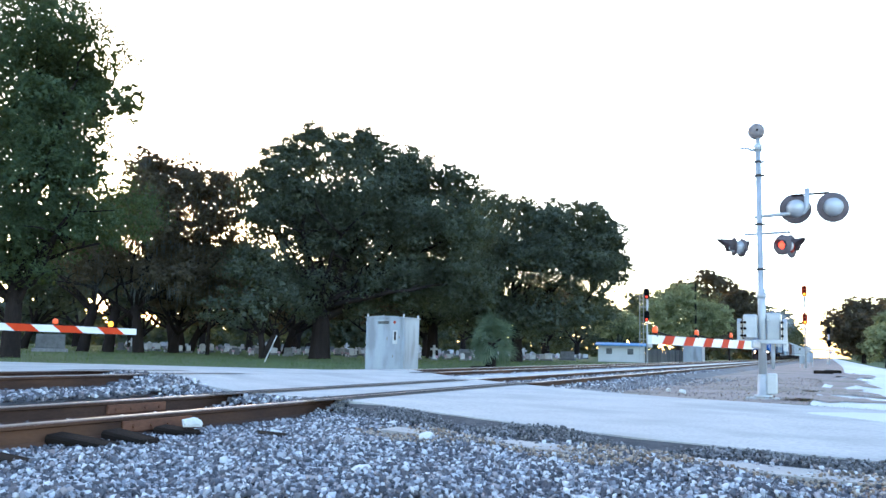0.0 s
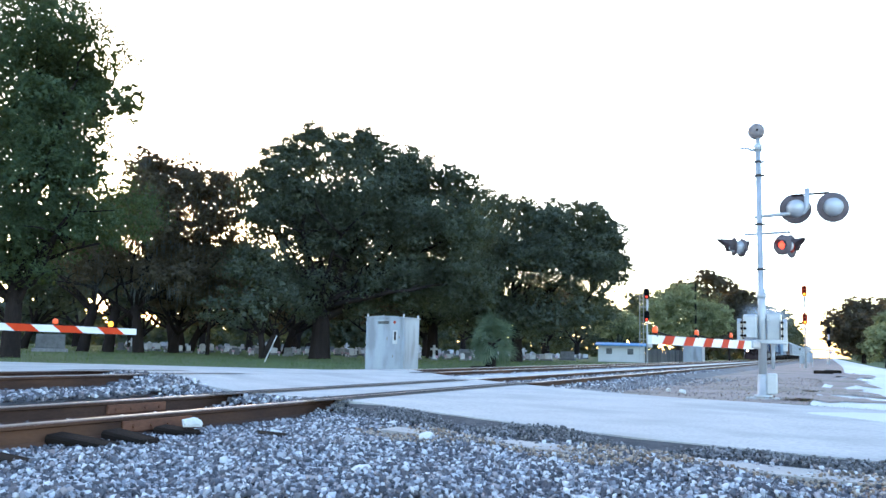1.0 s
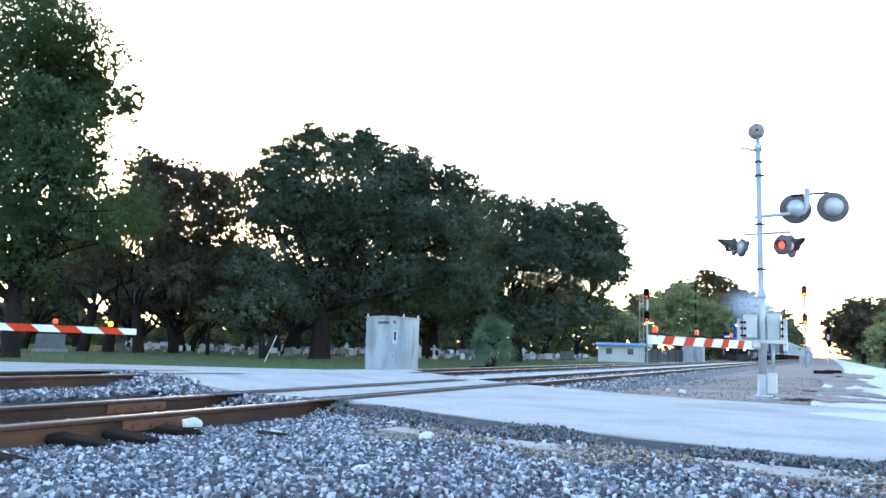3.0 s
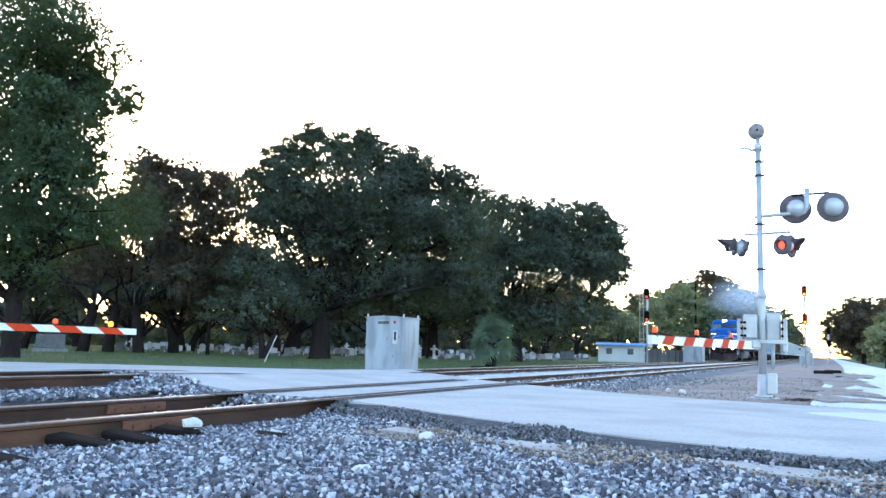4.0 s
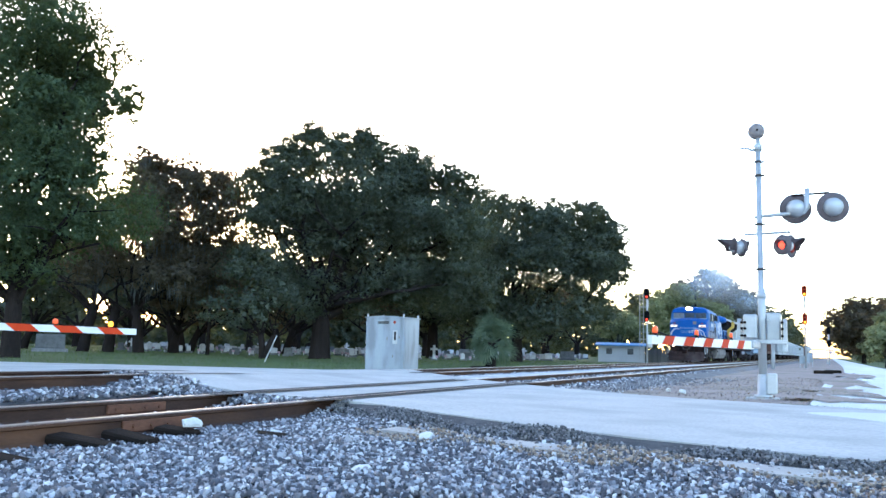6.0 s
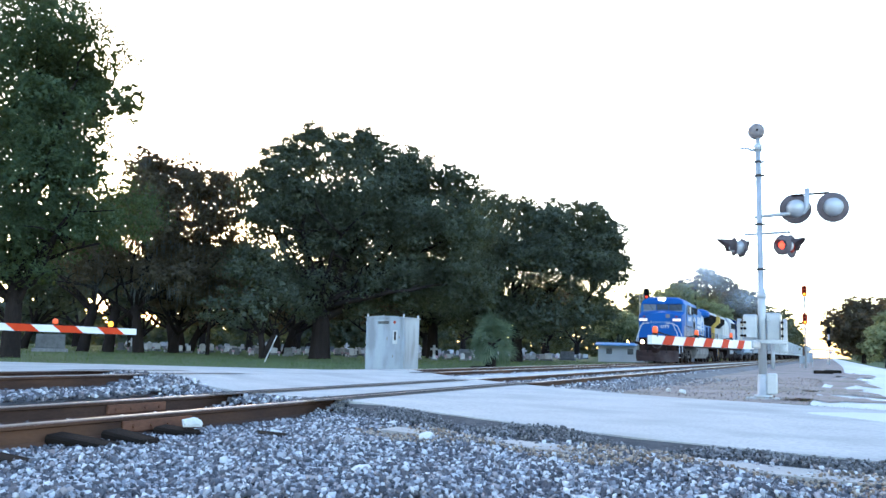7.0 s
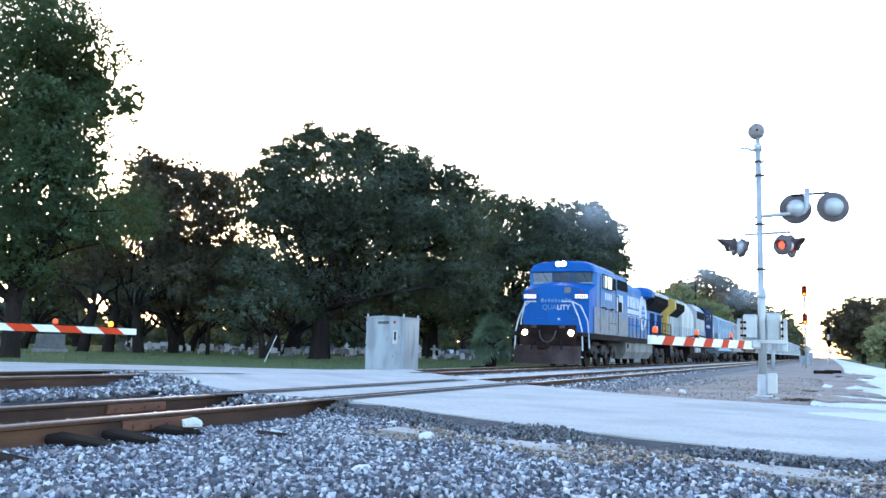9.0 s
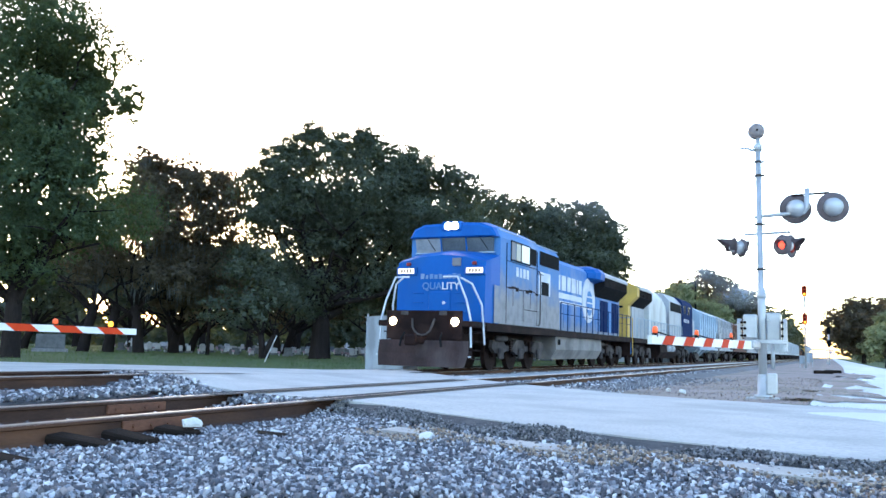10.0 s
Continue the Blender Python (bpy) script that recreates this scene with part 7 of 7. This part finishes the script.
def freight_car(kind, mat, length, top, label):
    car = thing("freight_car", pose(TRAIN_X, 600, 0), label, "freight car", "cars of the train")
    h = length / 2
    bm = bmesh.new()
    box(bm, -0.35, 0.35, -0.35, length + 0.35, 0.75, 1.05)
    part("underframe", bm, "dark_steel", car)
    if kind == "box":
        bm = bmesh.new()
        loft(bm, [[(x, v, z) for x, z in ((-1.48, 1.05), (1.48, 1.05), (1.48, top - 0.15), (0.6, top), (-0.6, top), (-1.48, top - 0.15))] for v in (0.2, length - 0.2)])
        body = part("body", bm, mat, car)
        for s in (-1, 1):
            for k in range(int(length / 1.0)):
                y = 0.7 + k * 1.0
                if abs(y - h) < 1.6:
                    continue
                bm = bmesh.new()
                box(bm, min(s * 1.48, s * 1.545), max(s * 1.48, s * 1.545), y, y + 0.1, 1.1, top - 0.25, 0.01)
                part("rib", bm, mat, body)
            bm = bmesh.new()
            box(bm, min(s * 1.48, s * 1.55), max(s * 1.48, s * 1.55), h - 1.5, h + 1.5, 1.12, top - 0.3, 0.015)
            part("sliding_door", bm, mat, body)
    elif kind == "hopper":
        bm = bmesh.new()
        loft(bm, [[(x, v, z) for x, z in ((-1.5, zb), (1.5, zb), (1.55, 3.0), (1.45, top - 0.4), (0.7, top), (-0.7, top), (-1.45, top - 0.4), (-1.55, 3.0))]
                  for v, zb in ((0.5, 2.6), (2.0, 1.25), (length - 2.0, 1.25), (length - 0.5, 2.6))])
        body = part("body", bm, mat, car)
        for s in (-1, 1):
            for k in range(int((length - 1.6) / 1.25)):
                y = 0.95 + k * 1.25
                bm = bmesh.new()
                box(bm, min(s * 1.50, s * 1.62), max(s * 1.50, s * 1.62), y, y + 0.09, 1.5 if 2 < y < length - 2 else 2.6, top - 0.45, 0.01)
                part("rib", bm, mat, body)
            bm = bmesh.new()
            box(bm, min(s * 1.4, s * 1.56), max(s * 1.4, s * 1.56), 0.1, length - 0.1, 1.05, 1.25, 0.01)
            part("side_sill", bm, mat, car)
            for y in (0.15, length - 0.2):
                bm = bmesh.new()
                for k in range(8):
                    tube(bm, [(s * 1.2, y, 1.2 + 0.36 * k), (s * 1.55, y, 1.2 + 0.36 * k)], 0.02, 4)
                tube(bm, [(s * 1.55, y, 1.05), (s * 1.55, y, top - 0.3)], 0.03, 4)
                part("end_ladder", bm, mat, car)
        for k in range(4):
            y = 2.2 + k * (length - 4.4) / 3
            bm = bmesh.new()
            loft(bm, [[(x * q, y + dy * q, z) for x, dy in ((-1.3, -0.9), (1.3, -0.9), (1.3, 0.9), (-1.3, 0.9))] for z, q in ((1.3, 1.0), (0.5, 0.4))])
            part("discharge_chute", bm, mat if length < 12 else "dark_steel", car)
        bm = bmesh.new()
        box(bm, -0.35, 0.35, 0.3, length - 0.3, top, top + 0.12, 0.02)
        part("roof_walkway", bm, mat, car)
    elif kind == "tank":
        bm = bmesh.new()
        tube(bm, [(0, 0.3, 2.5), (0, 0.7, 2.5), (0, length - 0.7, 2.5), (0, length - 0.3, 2.5)], [0.8, 1.42, 1.42, 0.8], 20)
        body = part("tank", bm, mat, car, "", True)
        bm = bmesh.new()
        tube(bm, [(0, h, 3.8), (0, h, 4.2)], 0.4, 12)
        part("dome", bm, mat, body)
        for s in (-1, 1):
            bm = bmesh.new()
            box(bm, min(s * 1.0, s * 1.5), max(s * 1.0, s * 1.5), 0.2, length - 0.2, 1.05, 1.2)
            part("side_sill", bm, "dark_steel", car)
    else:
        bm = bmesh.new()
        box(bm, -1.5, 1.5, 0.2, length - 0.2, 1.0, 1.25, 0.01)
        for s in (-1, 1):
            box(bm, min(s * 1.44, s * 1.5), max(s * 1.44, s * 1.5), 0.2, length - 0.2, 1.25, top, 0.01)
        for y in (0.2, length - 0.28):
            box(bm, -1.44, 1.44, y, y + 0.08, 1.25, top, 0.01)
        body = part("body", bm, mat, car)
        for s in (-1, 1):
            for k in range(int(length / 1.4)):
                bm = bmesh.new()
                box(bm, min(s * 1.5, s * 1.58), max(s * 1.5, s * 1.58), 0.6 + k * 1.4, 0.75 + k * 1.4, 1.1, top, 0.01)
                part("rib", bm, mat, body)
    freight_truck(car, 1.9)
    freight_truck(car, length - 1.9)
    return car


back = 43.7
for kind, mat, length, top, label in (
        ("hopper", "car_blue", 11.6, 4.35, "short pale blue covered hopper car"),
        ("hopper", "car_grey", 11.6, 4.35, "short grey ribbed covered hopper car"),
        ("hopper", "car_brown", 14.4, 4.25, "oxide brown ribbed hopper car"),
        ("hopper", "car_grey", 15.2, 4.35, "grey ribbed covered hopper car"),
        ("hopper", "car_white", 18.0, 4.5, "off-white ribbed covered hopper car"),
        ("hopper", "car_white", 18.0, 4.5, "off-white ribbed covered hopper car"),
        ("hopper", "car_white", 18.0, 4.5, "off-white ribbed covered hopper car"),
        ("hopper", "car_white", 18.0, 4.5, "off-white ribbed covered hopper car"),
        ("hopper", "car_white", 18.0, 4.5, "off-white ribbed covered hopper car"),
        ("hopper", "car_white", 18.0, 4.5, "off-white ribbed covered hopper car"),
        ("hopper", "car_white", 18.0, 4.5, "off-white ribbed covered hopper car"),
        ("hopper", "car_white", 18.0, 4.5, "off-white ribbed covered hopper car"),
        ("hopper", "car_white", 18.0, 4.5, "off-white ribbed covered hopper car"),
        ("box", "car_brown", 16.0, 4.4, "plain oxide brown steel boxcar"),
        ("gondola", "car_brown", 16.4, 2.6, "low rusty brown gondola car"),
        ("tank", "black", 15.5, 4.0, "dull black railway tank car"),
        ("tank", "black", 15.5, 4.0, "dull black railway tank car"),
        ("gondola", "car_brown", 16.4, 2.6, "low rusty brown gondola car"),
        ("box", "yellow", 16.0, 4.2, "faded yellow steel boxcar"),
        ("gondola", "car_brown", 16.4, 2.6, "low rusty brown gondola car")):
    CONSIST.append((freight_car(kind, mat, length, top, label), back))
    back += length + 0.9


# exhaust smoke left hanging over the line
SMOKE = []
for k, (hang, behind, count) in enumerate(((2.6, 22, 2), (5.0, 16, 2), (6.4, 15, 2), (8.4, 16, 1), (99.0, 13, 1))):
    cloud = thing("smoke_cloud", pose(TRAIN_X, train_s(0) + behind, 7.0), "thin blue-grey diesel exhaust smoke over the train", "smoke", "exhaust smoke")
    srng = random.Random(50 + k)
    for j in range(count):
        bm = bmesh.new()
        bmesh.ops.create_uvsphere(bm, u_segments=32, v_segments=20, radius=1.0)
        bmesh.ops.delete(bm, geom=[v for v in bm.verts if v.co.y > 0.02], context='VERTS')
        for v in bm.verts:
            v.co.x, v.co.y, v.co.z = v.co.x * 4.6, v.co.y * 3.0, v.co.z * 2.9
            v.co += v.normal * 0.35 * noise.noise(v.co * 0.8 + Vector((j * 3.1, k, 0)))
        ob = part("puff", bm, "smoke", cloud, "", True)
        ob.location = (srng.uniform(-0.8, 1.2) + 0.8 * j, -5 + 11 * j, srng.uniform(-0.3, 0.6) + 0.7 * j)
        ob.visible_shadow = False
    SMOKE.append((cloud, hang, behind))


def smoke_y(t, hang, behind):
    """The smoke rides with the engine, then hangs back and drifts."""
    if t <= hang:
        return train_s(t) + behind
    v0 = train_s(hang + 0.05) - train_s(hang - 0.05)
    return train_s(hang) + behind + v0 * 10 * 0.9 * (1 - math.exp(-(t - hang) / 0.9)) - 1.2 * (t - hang)


# ---------------------------------------------------------------- what moves
def motions():
    times = [0.25 * k for k in range(41)]
    for ob, behind in CONSIST:
        walk(ob, [(t, pose(TRAIN_X, train_s(t) + behind, 0)) for t in times])
    for cloud, hang, behind in SMOKE:
        walk(cloud, [(t, pose(TRAIN_X, smoke_y(t, hang, behind), 6.6 + 0.18 * t)) for t in times])
    beat = [k / FPS for k in range(int(SECONDS * FPS) + 1)]
    for ws, y, z, r in WHEELSETS[:28]:
        walk(ws, [(t, pose(0, y, z, math.degrees((train_s(0) - train_s(t)) / r))) for t in beat])


motions()
